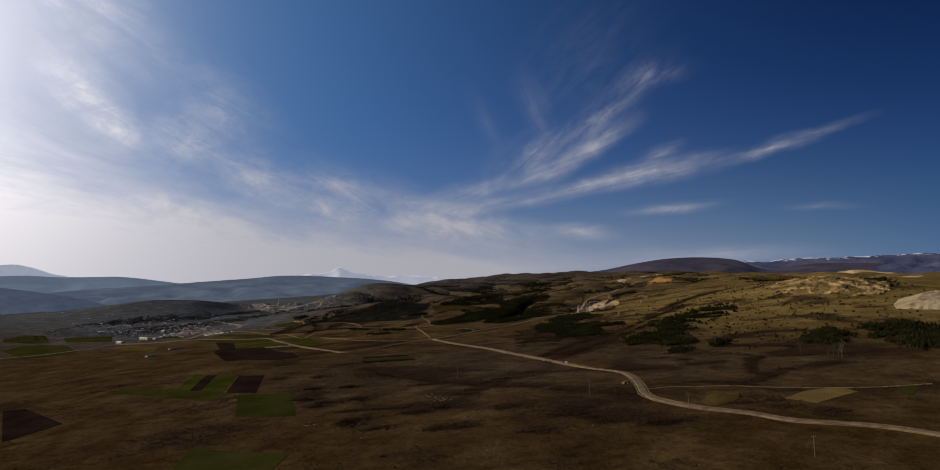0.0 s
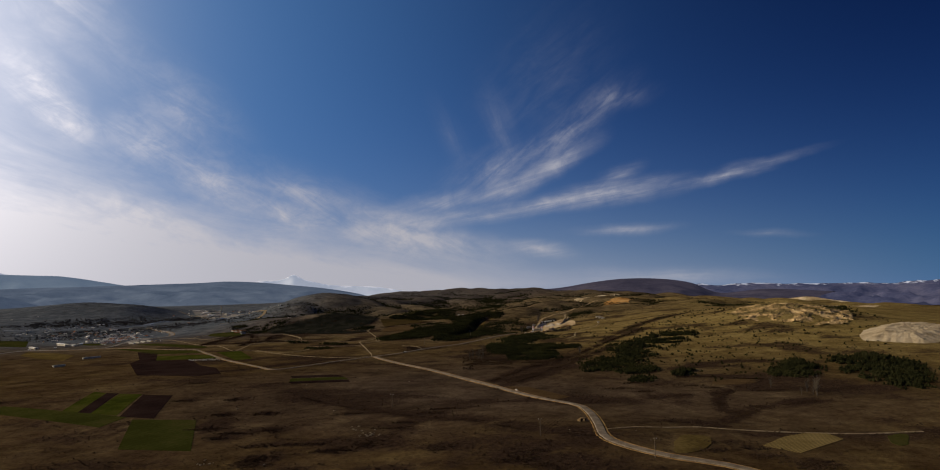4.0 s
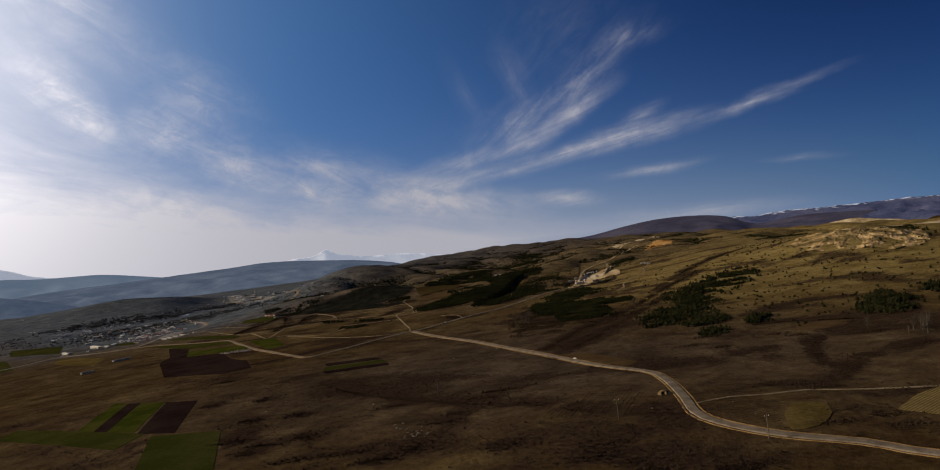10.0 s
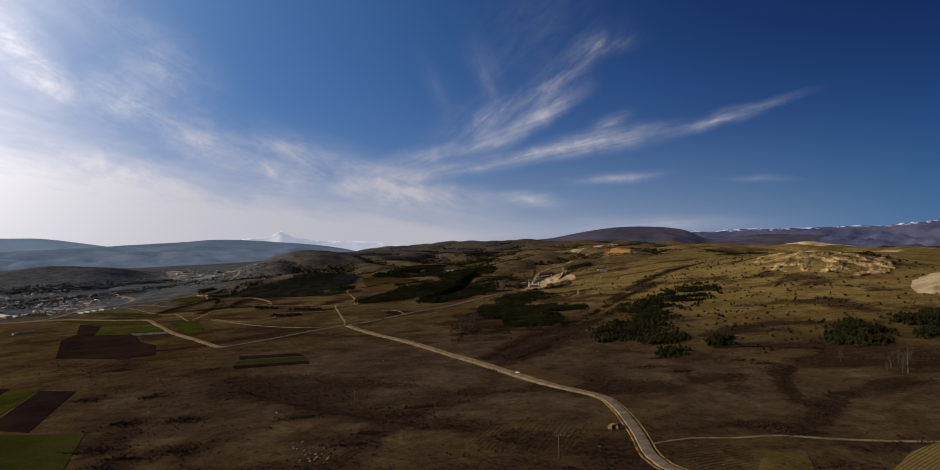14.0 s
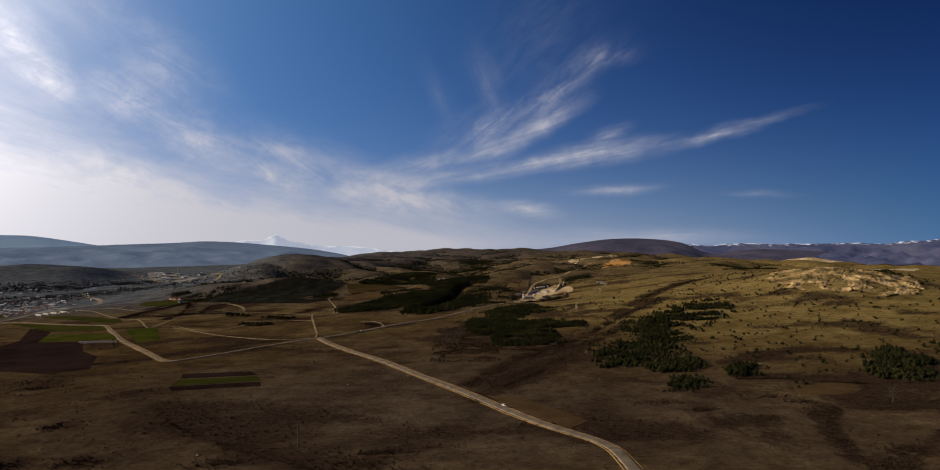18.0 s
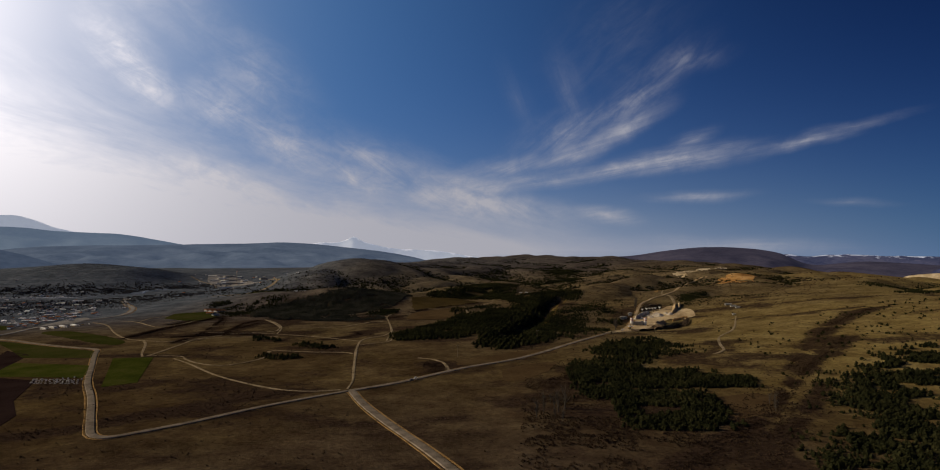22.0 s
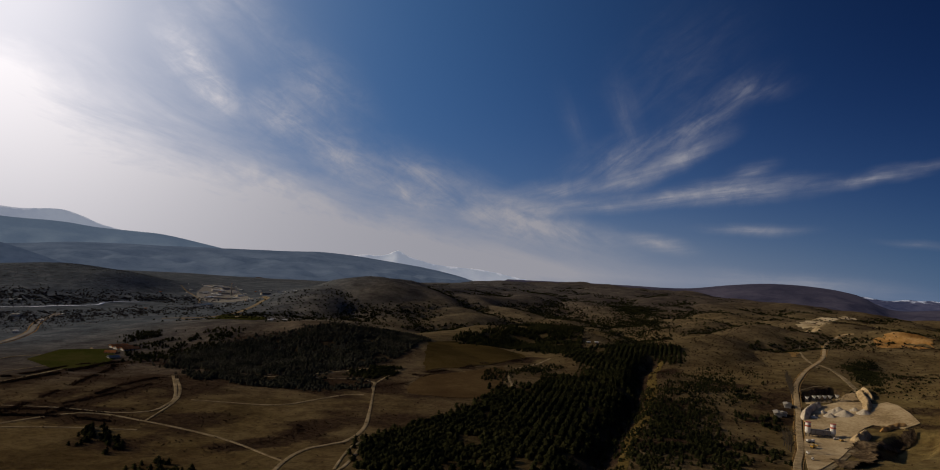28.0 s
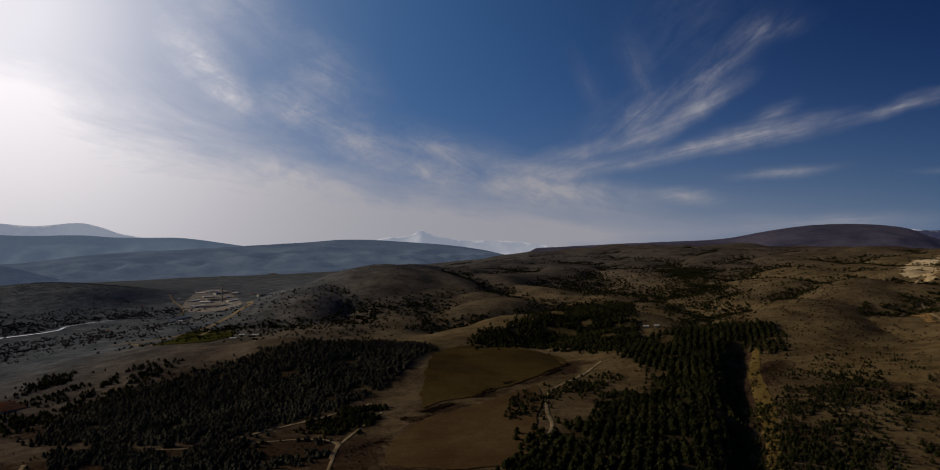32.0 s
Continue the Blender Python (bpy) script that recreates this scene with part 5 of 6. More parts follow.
for n, (pts, width, count, size) in enumerate((
    ([(-164, 528), (-168, 564), (-188, 632), (-201, 651)], 2.0, 520, 1.7), ([(-209, 604), (-207, 618), (-206, 638), (-196, 651)], 1.6, 560, 1.9), ([(-170, 563), (-158, 567), (-141, 569)], 2.0, 160, 1.5), ([(-160, 575), (-157, 589), (-155, 611)], 2.0, 170, 1.5),
    ([(-200, 546), (-201, 572), (-199, 612), (-199, 647)], 2.2, 700, 2.6), ([(-176, 550), (-157, 559), (-134, 561)], 1.6, 260, 2.2), ([(-154, 563), (-162, 603), (-160, 623)], 1.8, 260, 2.0), ([(-22, 451), (-21, 462), (-27, 470)], 6.0, 120, 1.5),
    ([(-61, 281), (-48, 263), (-32, 248), (-6, 227), (16, 211)], 3.0, 420, 0.9), ([(179, 312), (154, 297), (137, 287), (113, 254), (103, 223)], 4.0, 420, 1.0), ([(105, 455), (121, 485), (141, 521), (178, 574), (214, 606)], 4.0, 520, 1.5), ([(28, 285), (41, 319), (60, 345), (86, 391), (109, 433)], 5.0, 600, 1.1),
    ([(18, 644), (18, 663), (22, 694), (29, 715), (41, 744)], 2.5, 380, 1.7), ([(-72, 668), (-69, 673), (-57, 689), (-48, 711), (-37, 725), (-31, 746)], 1.6, 520, 1.8), ([(-60, 420), (-90, 385), (-105, 360), (-125, 352), (-150, 350)], 5.0, 260, 0.9),
    ([(-95, 548), (-85, 560), (-82, 575), (-90, 585)], 3.0, 130, 1.2), ([(-80, 640), (-70, 655), (-62, 690), (-55, 730)], 3.0, 260, 1.3),
    ([(91, 197), (98, 205), (107, 217), (117, 227), (132, 237), (144, 241)], 2.5, 300, 1.1), ([(14, 216), (24, 203), (36, 192), (45, 188), (53, 184)], 2.0, 260, 0.8), ([(112, 306), (129, 303), (144, 295), (165, 293)], 1.2, 420, 1.2), ([(26, 306), (35, 326), (45, 347), (55, 361), (63, 371), (74, 388), (85, 408), (97, 430), (110, 452), (130, 484), (145, 508)], 4.0, 900, 1.4), ([(38, 304), (44, 314), (50, 322), (55, 334)], 2.5, 260, 1.2),
    ([(90, 315), (120, 330), (150, 345), (175, 335)], 5.0, 260, 1.0), ([(60, 245), (80, 250), (110, 262), (150, 268), (185, 262)], 6.0, 420, 1.0),
)):
    hedge(pts, width, count, size, M_SHRUB, DARK, 60 + n)
hedge(GULLY, 2.0, 420, 2.4, M_JUNIPER, "dark overgrown gully between pine rows", 96, "gully_thicket")
tagged(strip("bank", [(x + 6.0, y) for x, y in GULLY], 4.0, 0.1, M_BANK, None, 1.6), "bare grassy bank along the gully", "bank", kind="structure")
forest([(13, 434), (29, 481), (33, 394), (58, 377), (80, 412), (97, 435), (79, 389), (51, 349), (12, 346)], 5200, 0.42, 97, "low reddish thorn brush below the pines", 6, SHRUB, M_SHRUB, "brush", gap=-0.05)
rng = np.random.RandomState(90)
for plot, turn, seed in ((VINEYARD, 0.35, 91), ([(18, 196), (40, 188), (48, 210), (26, 218)], 1.2, 92), ([(-30, 205), (-6, 196), (2, 214), (-22, 224)], 1.2, 93)):
    q = fill(plot, 1300, seed)
    c, s_ = math.cos(turn), math.sin(turn)
    a, d = q @ (c, s_), np.round(q @ (-s_, c) / 1.2) * 1.2
    q = np.stack([a * c - d * s_, a * s_ + d * c], -1)
    scatter("vineyard_rows", q, rng.uniform(0.10, 0.20, len(q)), SHRUB, M_SHRUB, "rows of bare brown vines beside the road", "vineyard", seed, 0.9)
forest([(133, 779), (156, 813), (159, 808), (127, 719), (121, 695), (119, 705), (123, 731)], 1600, 0.9, 31, "dark young pines planted on terraces", 2.0, rows_at=2.2)
forest([(-192, 648), (-183, 660), (-172, 694), (-182, 724), (-199, 709), (-192, 679)], 420, 1.4, 32, "dark pines behind the farm")
forest([(262, 770), (330, 830), (390, 880), (395, 860), (340, 800), (275, 750)], 700, 1.3, 33, "dark pine belt on the plateau")
forest([(250, 680), (300, 720), (310, 705), (262, 665)], 450, 1.3, 34, "dark pine belt on the plateau")
forest([(300, 600), (344, 646), (370, 640), (330, 560), (316, 525), (304, 550)], 700, 1.3, 48, "dark pine belt behind the rocks")
forest([(-640, 1000), (-520, 960), (-430, 1020), (-470, 1120), (-600, 1160)], 3600, 0.6, 35, "brown leafless wood on the far hill", 15, SHRUB, M_HAZE_GREYWOOD, "bare_wood")
forest([(-300, 1020), (-200, 990), (-130, 1080), (-150, 1200), (-260, 1230)], 2400, 0.55, 36, "brown leafless wood on the dark hill", 20, SHRUB, M_HAZE_GREYWOOD, "bare_wood")
forest([(-430, 640), (-330, 700), (-300, 780), (-360, 850), (-460, 800)], 2600, 0.6, 37, "leafless trees along the valley floor", 15, SHRUB, M_HAZE_GREYWOOD, "bare_wood")
forest([(-560, 820), (-470, 850), (-400, 930), (-360, 1000), (-400, 1040), (-470, 960), (-560, 900)], 2600, 1.5, 80, "dark leafless wood along the river", 14, SHRUB, M_HAZE_GREYWOOD, "bare_wood", gap=-0.1)
forest([(-420, 700), (-360, 760), (-300, 850), (-270, 930), (-320, 940), (-390, 840), (-450, 760)], 1800, 1.2, 81, "dark leafless wood between river and road", 12, SHRUB, M_HAZE_GREYWOOD, "bare_wood", gap=0.0)
forest([(-560, 650), (-440, 640), (-360, 700), (-300, 760), (-330, 900), (-420, 960), (-560, 900)], 2400, 1.3, 82, "leafless thickets over the valley floor", 12, SHRUB, M_HAZE_GREYWOOD, "bare_wood", gap=0.12)
forest([(110, 690), (160, 700), (190, 760), (150, 800), (125, 760)], 300, 1.1, 38, "scattered junipers on the slope", 8, SHRUB, M_JUNIPER, "juniper_scrub")
forest([(0, 560), (40, 590), (70, 660), (90, 760), (150, 900), (60, 960), (-20, 860), (-10, 700)], 2600, 0.7, 49, "low reddish scrub round the quarry", 12, SHRUB, M_SHRUB, "scrub")
forest([(120, 640), (190, 680), (260, 800), (240, 900), (160, 860), (120, 760)], 1800, 0.6, 50, "low scrub on the slope behind the quarry", 12, SHRUB, M_SHRUB, "scrub")
forest([(120, 280), (250, 380), (330, 520), (250, 640), (130, 560), (90, 420)], 520, 1.3, 39, "scattered junipers on the pasture hill", 8, SHRUB, M_JUNIPER, "juniper_scrub")
forest([(-60, 880), (60, 860), (150, 1000), (100, 1180), (-60, 1150)], 1500, 1.3, 45, "scattered scrub on the brown hills", 15, SHRUB, M_JUNIPER, "juniper_scrub")
forest([(150, 830), (330, 850), (380, 1050), (250, 1150), (170, 1000)], 1000, 1.1, 46, "scattered scrub on the brown hills", 15, SHRUB, M_SHRUB, "scrub")
forest([(-300, 850), (-230, 760), (-120, 800), (-140, 900), (-240, 960)], 900, 1.2, 47, "scattered junipers above the river", 10, SHRUB, M_JUNIPER, "juniper_scrub")


rng = np.random.RandomState(77)
for n, (spots_, label) in enumerate((([(-20, 181), (-22, 181), (-13, 186), (-42, 174), (-42, 170), (-40, 176), (-57, 235), (-26, 233), (-46, 208), (-69, 211), (-71, 233), (-77, 261), (3, 229), (8, 236), (-30, 189), (-11, 158), (-4, 158), (-58, 205), (-60, 199), (-4, 214), (-8, 206), (-96, 260), (-110, 308), (-44, 189), (9, 178), (-31, 163)], "dark thorn thicket in dry pasture"), ([(27, 164), (33, 171), (31, 166), (55, 152), (53, 151), (18, 149), (36, 159), (39, 155), (80, 204), (85, 204), (89, 198), (91, 172), (93, 165), (99, 159), (100, 154), (105, 158), (108, 223), (117, 233), (87, 178), (81, 170), (103, 146), (111, 282), (117, 275), (137, 266), (88, 269), (88, 291), (79, 277)], "dark thorn thicket on the brown slope"))):
    q = np.concatenate([np.array(p) + rng.normal(0, 1, (110, 2)) * (rng.uniform(1.6, 4.0), rng.uniform(0.9, 2.0)) for p in spots_])
    thicken(q, 0.06)
    scatter("thicket", q, rng.uniform(0.2, 0.5, len(q)), SHRUB, M_SHRUB, label, "thicket", 78 + n, 0.9)


# brush in drifts over the pasture, thinning out at the edges, none on tilled land
NEAR = (gx > -230) & (gx < 330) & (gy > 60) & (gy < 720)
drift = np.zeros(gx.shape)
drift[NEAR] = [noise.noise((x / 60, y / 34, 0.0)) + 0.7 * noise.noise((x / 21, y / 13, 7.0)) + 0.35 * noise.noise((x / 9, y / 6, 3.0)) for x, y in zip(gx[NEAR], gy[NEAR])]
for _ in range(1):
    THICK[1:-1, 1:-1] = (THICK[1:-1, 1:-1] * 4 + THICK[:-2, 1:-1] + THICK[2:, 1:-1] + THICK[1:-1, :-2] + THICK[1:-1, 2:]) / 8
# second boost paints the shadowed folds dark along with their shrubs
BRUSH = np.where(NEAR, np.clip((drift - 0.06 + 0.16 * blob(gx, gy, -60, 430, 90, 130) + 0.22 * blob(gx, gy, -130, 590, 70, 50)) * 1.7, 0, 0.8), 0) + np.clip(THICK, 0, 0.9)
for poly in FIELDS:
    BRUSH[inside(poly, gx, gy)] = 0
BRUSH = np.clip(BRUSH, 0, 1)
ground_mesh.attributes.new("brush", "FLOAT", "POINT").data.foreach_set("value", BRUSH.ravel())
rng = np.random.RandomState(40)
pts = np.stack([rng.uniform(-220, 300, 240000), 100 + 620 * rng.rand(240000) ** 1.35], -1)
free = rng.rand(len(pts)) < 0.020 + 0.45 * BRUSH[np.searchsorted(GY, pts[:, 1]) - 1, np.searchsorted(GX, pts[:, 0]) - 1] ** 1.5
for poly in FIELDS:
    free &= ~inside(poly, pts[:, 0], pts[:, 1])
pts = pts[free]
scatter("scrub", pts, rng.uniform(0.2, 0.48, len(pts)) * (1 + 0.8 * rng.rand(len(pts)) ** 8), SHRUB, M_SHRUB, "low brown leafless scrub in drifts over the pasture", "scrub", 41, 0.8)


rng = np.random.RandomState(140)
pts = np.stack([rng.uniform(-260, 330, 60000), rng.uniform(840, 1500, 60000)], -1)
level = sum(ground(pts[:, 0] + dx, pts[:, 1] + dy) for dx, dy in ((26, 0), (-26, 0), (0, 26), (0, -26), (52, 0), (-52, 0), (0, 52), (0, -52))) / 8
hollow = level - ground(pts[:, 0], pts[:, 1]) + rng.normal(0, 0.5, len(pts))
pts = pts[(hollow > 0.9) & (rng.rand(len(pts)) < 0.75)]
scatter("hill_wood", pts, rng.uniform(0.9, 2.2, len(pts)), SHRUB, M_JUNIPER, "dark woods in the hollows of the far hills", "trees", 141, 0.9)


# ---- building blocks ----
def part(name, bm, mat, parent, label=""):
    me = bpy.data.meshes.new(name)
    bm.normal_update()
    bm.to_mesh(me)
    bm.free()
    me.materials.append(mat)
    ob = new(name, me)
    ob.parent = parent
    return tagged(ob, label)


def thing(name, label, category, group="", kind=""):
    return tagged(new(name), label, category, group, kind)


def at(x, y, turn=0.0, lift=0.0):
    return pose(x, y, float(ground(x, y)) + lift, 0, 0, math.degrees(turn))


def box(sx, sy, sz, x=0.0, y=0.0, z=0.0, bevel=0.0):
    bm = bmesh.new()
    bmesh.ops.create_cube(bm, size=1, matrix=Matrix.Translation((x, y, z + sz / 2)) @ Matrix.Diagonal((sx, sy, sz, 1)))
    if bevel:
        bmesh.ops.bevel(bm, geom=bm.edges[:], offset=bevel, segments=1, affect="EDGES")
    return bm


def tube(r, h, x=0.0, y=0.0, z=0.0, sides=10, r2=None, tilt=None):
    bm = bmesh.new()
    m = Matrix.Translation((x, y, z)) @ (tilt or Matrix.Identity(4)) @ Matrix.Translation((0, 0, h / 2))
    bmesh.ops.create_cone(bm, cap_ends=True, segments=sides, radius1=r, radius2=r if r2 is None else r2, depth=h, matrix=m)
    return bm


def gable(w, d, h, z, over=0.35, thick=0.16):
    """A pitched roof with its ridge along x: two slabs with thickness and closed ends."""
    bm = bmesh.new()
    for s in (1, -1):
        top = [(-w / 2 - over, 0, z + h), (w / 2 + over, 0, z + h), (w / 2 + over, s * (d / 2 + over), z - over * h / d), (-w / 2 - over, s * (d / 2 + over), z - over * h / d)]
        a = [bm.verts.new(p) for p in top]
        c = [bm.verts.new((p[0], p[1], p[2] - thick)) for p in top]
        for quad in ((a[0], a[1], a[2], a[3]), (c[3], c[2], c[1], c[0]), (a[0], a[3], c[3], c[0]), (a[1], c[1], c[2], a[2]), (a[3], a[2], c[2], c[3])):
            bm.faces.new(quad)
    bmesh.ops.recalc_face_normals(bm, faces=bm.faces[:])
    return bm


def gabled_walls(w, d, z, h):
    bm = bmesh.new()
    lower = [bm.verts.new(p) for p in ((-w / 2, -d / 2, -0.8), (w / 2, -d / 2, -0.8), (w / 2, d / 2, -0.8), (-w / 2, d / 2, -0.8))]
    upper = [bm.verts.new(p) for p in ((-w / 2, -d / 2, z), (w / 2, -d / 2, z), (w / 2, d / 2, z), (-w / 2, d / 2, z))]
    e, f = bm.verts.new((w / 2, 0, z + h - 0.1)), bm.verts.new((-w / 2, 0, z + h - 0.1))
    bm.faces.new((lower[0], lower[1], upper[1], upper[0]))
    bm.faces.new((lower[2], lower[3], upper[3], upper[2]))
    bm.faces.new((lower[1], lower[2], upper[2], e, upper[1]))
    bm.faces.new((lower[3], lower[0], upper[0], f, upper[3]))
    bmesh.ops.recalc_face_normals(bm, faces=bm.faces[:])
    return bm


def house(w, d, z, h, roof_mat, wall_mat, label, name="house", windows=3, chimney=True, group="", sills=True):
    ob = thing(name, label, "house" if name == "house" else "building", group)
    part("wall", gabled_walls(w, d, z, h), wall_mat, ob)
    part("roof", gable(w, d, h, z), roof_mat, ob)
    if chimney:
        part("chimney", box(0.45, 0.45, 1.0, w * 0.22, d * 0.15, z + h * 0.5), M_ROOF_RED, ob)
    for k in range(windows):
        x = (k - (windows - 1) / 2) * w / (windows + 0.3)
        for s in (-1, 1):
            win = part("window", box(min(0.9, w / windows * 0.5), 0.1, min(1.0, z * 0.4), x, s * (d / 2 + 0.02), z * 0.42), M_WINDOW, ob)
            if sills:
                part("sill", box(min(1.05, w / windows * 0.58), 0.16, 0.07, x, s * (d / 2 + 0.04), z * 0.42 - 0.07), M_CONCRETE, win)
    part("door", box(0.1, min(0.8, d * 0.3), min(1.6, z * 0.8), w / 2 + 0.02, 0, 0), M_STEEL, ob)
    return ob


def hall(w, d, z, roof_mat, label, group=""):
    """A long low industrial building: walls, shallow roof, rooflight, gate and a band of windows."""
    ob = thing("industrial_hall", label, "building", group)
    part("wall", gabled_walls(w, d, z, d * 0.09), M_WALL, ob)
    part("roof", gable(w, d, d * 0.09, z, 0.25, 0.2), roof_mat, ob)
    part("rooflight", box(w * 0.8, d * 0.1, 0.12, 0, 0, z + d * 0.09 - 0.03), M_CONCRETE, ob)
    part("gate", box(0.12, d * 0.3, z * 0.75, w / 2 + 0.03, 0, 0), M_STEEL, ob)
    for s in (-1, 1):
        part("window", box(w * 0.85, 0.1, z * 0.22, 0, s * (d / 2 + 0.03), z * 0.62), M_WINDOW, ob)
    return ob


# ---- valley town ----
KINDS = [
    house(6.5, 5.0, 2.2, 1.2, M_ROOF_RED, M_WALL, "pale rendered house with a clay tile roof", windows=1, group="town houses", sills=False),
    house(8.0, 5.5, 2.4, 0.8, M_ROOF_GREY, M_WALL, "pale house with a grey metal roof", windows=1, group="town houses", sills=False),
    house(5.5, 4.5, 1.8, 0.8, M_ROOF_GREY, M_WALL, "grey block house with a pale roof", windows=1, group="town houses", sills=False),
    house(10.0, 5.0, 1.8, 0.6, M_ROOF_GREY, M_WALL, "long white outbuilding with a pale roof", windows=1, group="town houses", sills=False),
]
SPOTS = [(-425, 757), (-401, 745), (-399, 753), (-365, 695), (-356, 696), (-321, 666), (-325, 679), (-320, 650), (-333, 706), (-329, 710), (-307, 628), (-295, 636), (-404, 779), (-377, 757), (-330, 665), (-394, 729), (-338, 703), (-315, 687), (-375, 723)] + [(-2808, 3676), (-2218, 3141), (-683, 930), (-576, 849), (-455, 728), (-447, 747), (-471, 824), (-335, 606), (-347, 696), (-311, 648), (-368, 591), (-334, 570), (-536, 837), (-606, 921), (-388, 734), (-357, 767), (-308, 678), (-916, 1219), (-725, 1036), (-838, 1063)] + [(-432, 752), (-442, 789), (-389, 720), (-397, 754), (-320, 633), (-399, 795), (-326, 680), (-380, 806), (-342, 678), (-448, 835), (-482, 862), (-459, 776), (-350, 712), (-341, 721), (-354, 656), (-377, 668), (-442, 946), (-465, 880)]
rr = random.Random(11)
used = [0] * len(KINDS)
FACTORY = [(x + rr.uniform(-35, 35), y + rr.uniform(-45, 45)) for x, y in [(-446, 1146), (-441, 1159), (-420, 1144), (-414, 1084), (-392, 1070), (-393, 1090), (-393, 1111), (-383, 1043), (-365, 1037), (-355, 1045), (-367, 1074), (-329, 939), (-408, 1150), (-415, 1112), (-360, 1120), (-271, 968)] for _ in range(3)]
CORE = [tuple(q) for q in fill([(-340, 630), (-348, 676), (-332, 692), (-306, 668), (-306, 640), (-299, 604), (-304, 588)], 90, 71, 4.0)] + [tuple(q) for q in fill([(-300, 690), (-345, 720), (-420, 790), (-470, 800), (-480, 740), (-420, 700), (-350, 680)], 46, 72, 8.0)]
for x, y in SPOTS + CORE + [(a + rr.gauss(0, 22), c + rr.gauss(0, 22)) for a, c in SPOTS[::2]] + FACTORY:
    k = rr.randrange(len(KINDS))
    m = at(x, y, rr.choice((0.5, 0.5 + math.pi / 2)) + rr.uniform(-0.2, 0.2)) @ Matrix.Scale(rr.uniform(0.42, 0.72), 4)
    if not used[k]:
        KINDS[k].matrix_world = m
    else:
        copy_thing(KINDS[k], m)
    used[k] += 1
for (x, y), w, mat in zip([(-340, 597), (-352, 570)], (34, 12), (M_WHITE, M_ROOF_GREY)):
    hall(w, 3.2, 1.3, mat, "long industrial hall at the edge of the town").matrix_world = at(x, y, -0.66)
for k, (x, y) in enumerate([(-278, 588), (-276, 593), (-273, 598), (-270, 604)]):
    hall(6.5, 1.8, 0.9, M_ROOF_GREY, "low grey shed in a row beside the road", "roadside sheds").matrix_world = at(x, y, -0.5)
for (x, y), w in zip([(-244, 425), (-251, 475)], (7, 12)):
    hall(w, 1.8, 0.9, M_CONCRETE, "long low storage shed beside ploughed land").matrix_world = at(x, y, 1.0)

for k, (x, y) in enumerate([(-469, 728), (-402, 683), (-418, 722), (-383, 707), (-341, 675), (-397, 765), (-401, 793), (-336, 719), (-382, 648), (-343, 635), (-323, 633), (-484, 766), (-475, 797), (-468, 834), (-333, 590), (-332, 604), (-325, 682), (-382, 795)]):
    hall(5.0 + 1.7 * (k % 4), 2.6 + 0.5 * (k % 3), 1.0 + 0.25 * (k % 3), (M_WHITE, M_ROOF_GREY, M_WALL)[k % 3], "pale-roofed warehouse in the valley town", "town warehouses").matrix_world = at(x, y, 0.35 + 1.57 * (k % 2) + 0.08 * (k % 5))

# ---- factory town down the valley ----
sizes = [(22, 10), (18, 9), (26, 8), (30, 9), (16, 10), (24, 7), (18, 8), (28, 8), (26, 9), (14, 7), (16, 8), (24, 14), (14, 8), (20, 9), (18, 6), (16, 6)]
for k, ((x, y), (w, d)) in enumerate(zip([(-446, 1146), (-441, 1159), (-420, 1144), (-414, 1084), (-392, 1070), (-393, 1090), (-393, 1111), (-383, 1043), (-365, 1037), (-355, 1045), (-367, 1074), (-329, 939), (-408, 1150), (-415, 1112), (-360, 1120), (-271, 968)], sizes)):
    mat = M_ROOF_BLUE if k == 11 else (M_ROOF_GREY, M_WHITE, M_CONCRETE)[k % 3]
    hall(w * (0.48 + 0.12 * (k % 3)), d * 0.6, 1.1 + 0.4 * (k % 3), mat, "blue-roofed warehouse beside the valley road" if k == 11 else "pale factory hall in the far valley", "factory halls").matrix_world = at(x, y, 0.25 + 0.45 * (k % 4))
for x, y in [(-194, 786), (-204, 811), (-193, 805), (-179, 781)]:
    house(2.6, 1.3, 0.6, 0.3, M_ROOF_GREY, M_CONCRETE, "grey shed on the green slope", "shed", 2, False).matrix_world = at(x, y, 0.4)
smoke = thing("factory_chimney", "slim concrete chimney among factory halls", "chimney")
part("shaft", tube(0.9, 14, sides=12, r2=0.6), M_CONCRETE, smoke)
part("cap_ring", tube(0.75, 0.4, 0, 0, 13.7, 12), M_REDBAND, smoke)
smoke.matrix_world = at(-378, 1075)

# ---- farm with orange roofs ----
for (x, y), (w, d), mat, turn in zip([(-205, 658), (-221, 683), (-216.5, 680.7), (-212, 678.5), (-214, 668)], ((5, 3.4), (9, 4.6), (10, 4.6), (9, 4.6), (5, 3.6)), (M_CONCRETE, M_ROOF_RED, M_ROOF_RED, M_ROOF_RED, M_ROOF_RED), (1.0, 1.05, 1.1, 1.1, 0.4)):
    label = "farm barn with an orange tile roof" if mat is M_ROOF_RED else "farm building with a grey roof"
    house(w * 0.85, d * 0.8, 0.6, 0.75, mat, M_WALL, label, "barn", 3, False, "farm buildings").matrix_world = at(x, y, turn)
for x, y in [(1, 828), (6, 830)]:
    house(1.9, 1.1, 0.7, 0.3, M_ROOF_GREY, M_CONCRETE, "small white field house on the valley slope", "field_house", 2, False).matrix_world = at(x, y, 0.2)
for (x, y), w in zip([(143, 677), (144, 669), (145, 662), (136, 638)], (10, 8, 6, 3)):
    house(w * 0.42, 1.3, 0.8, 0.3, M_CONCRETE, M_WALL, "white sheepfold building with a metal roof", "sheepfold", 2, False).matrix_world = at(x, y, 0.1)

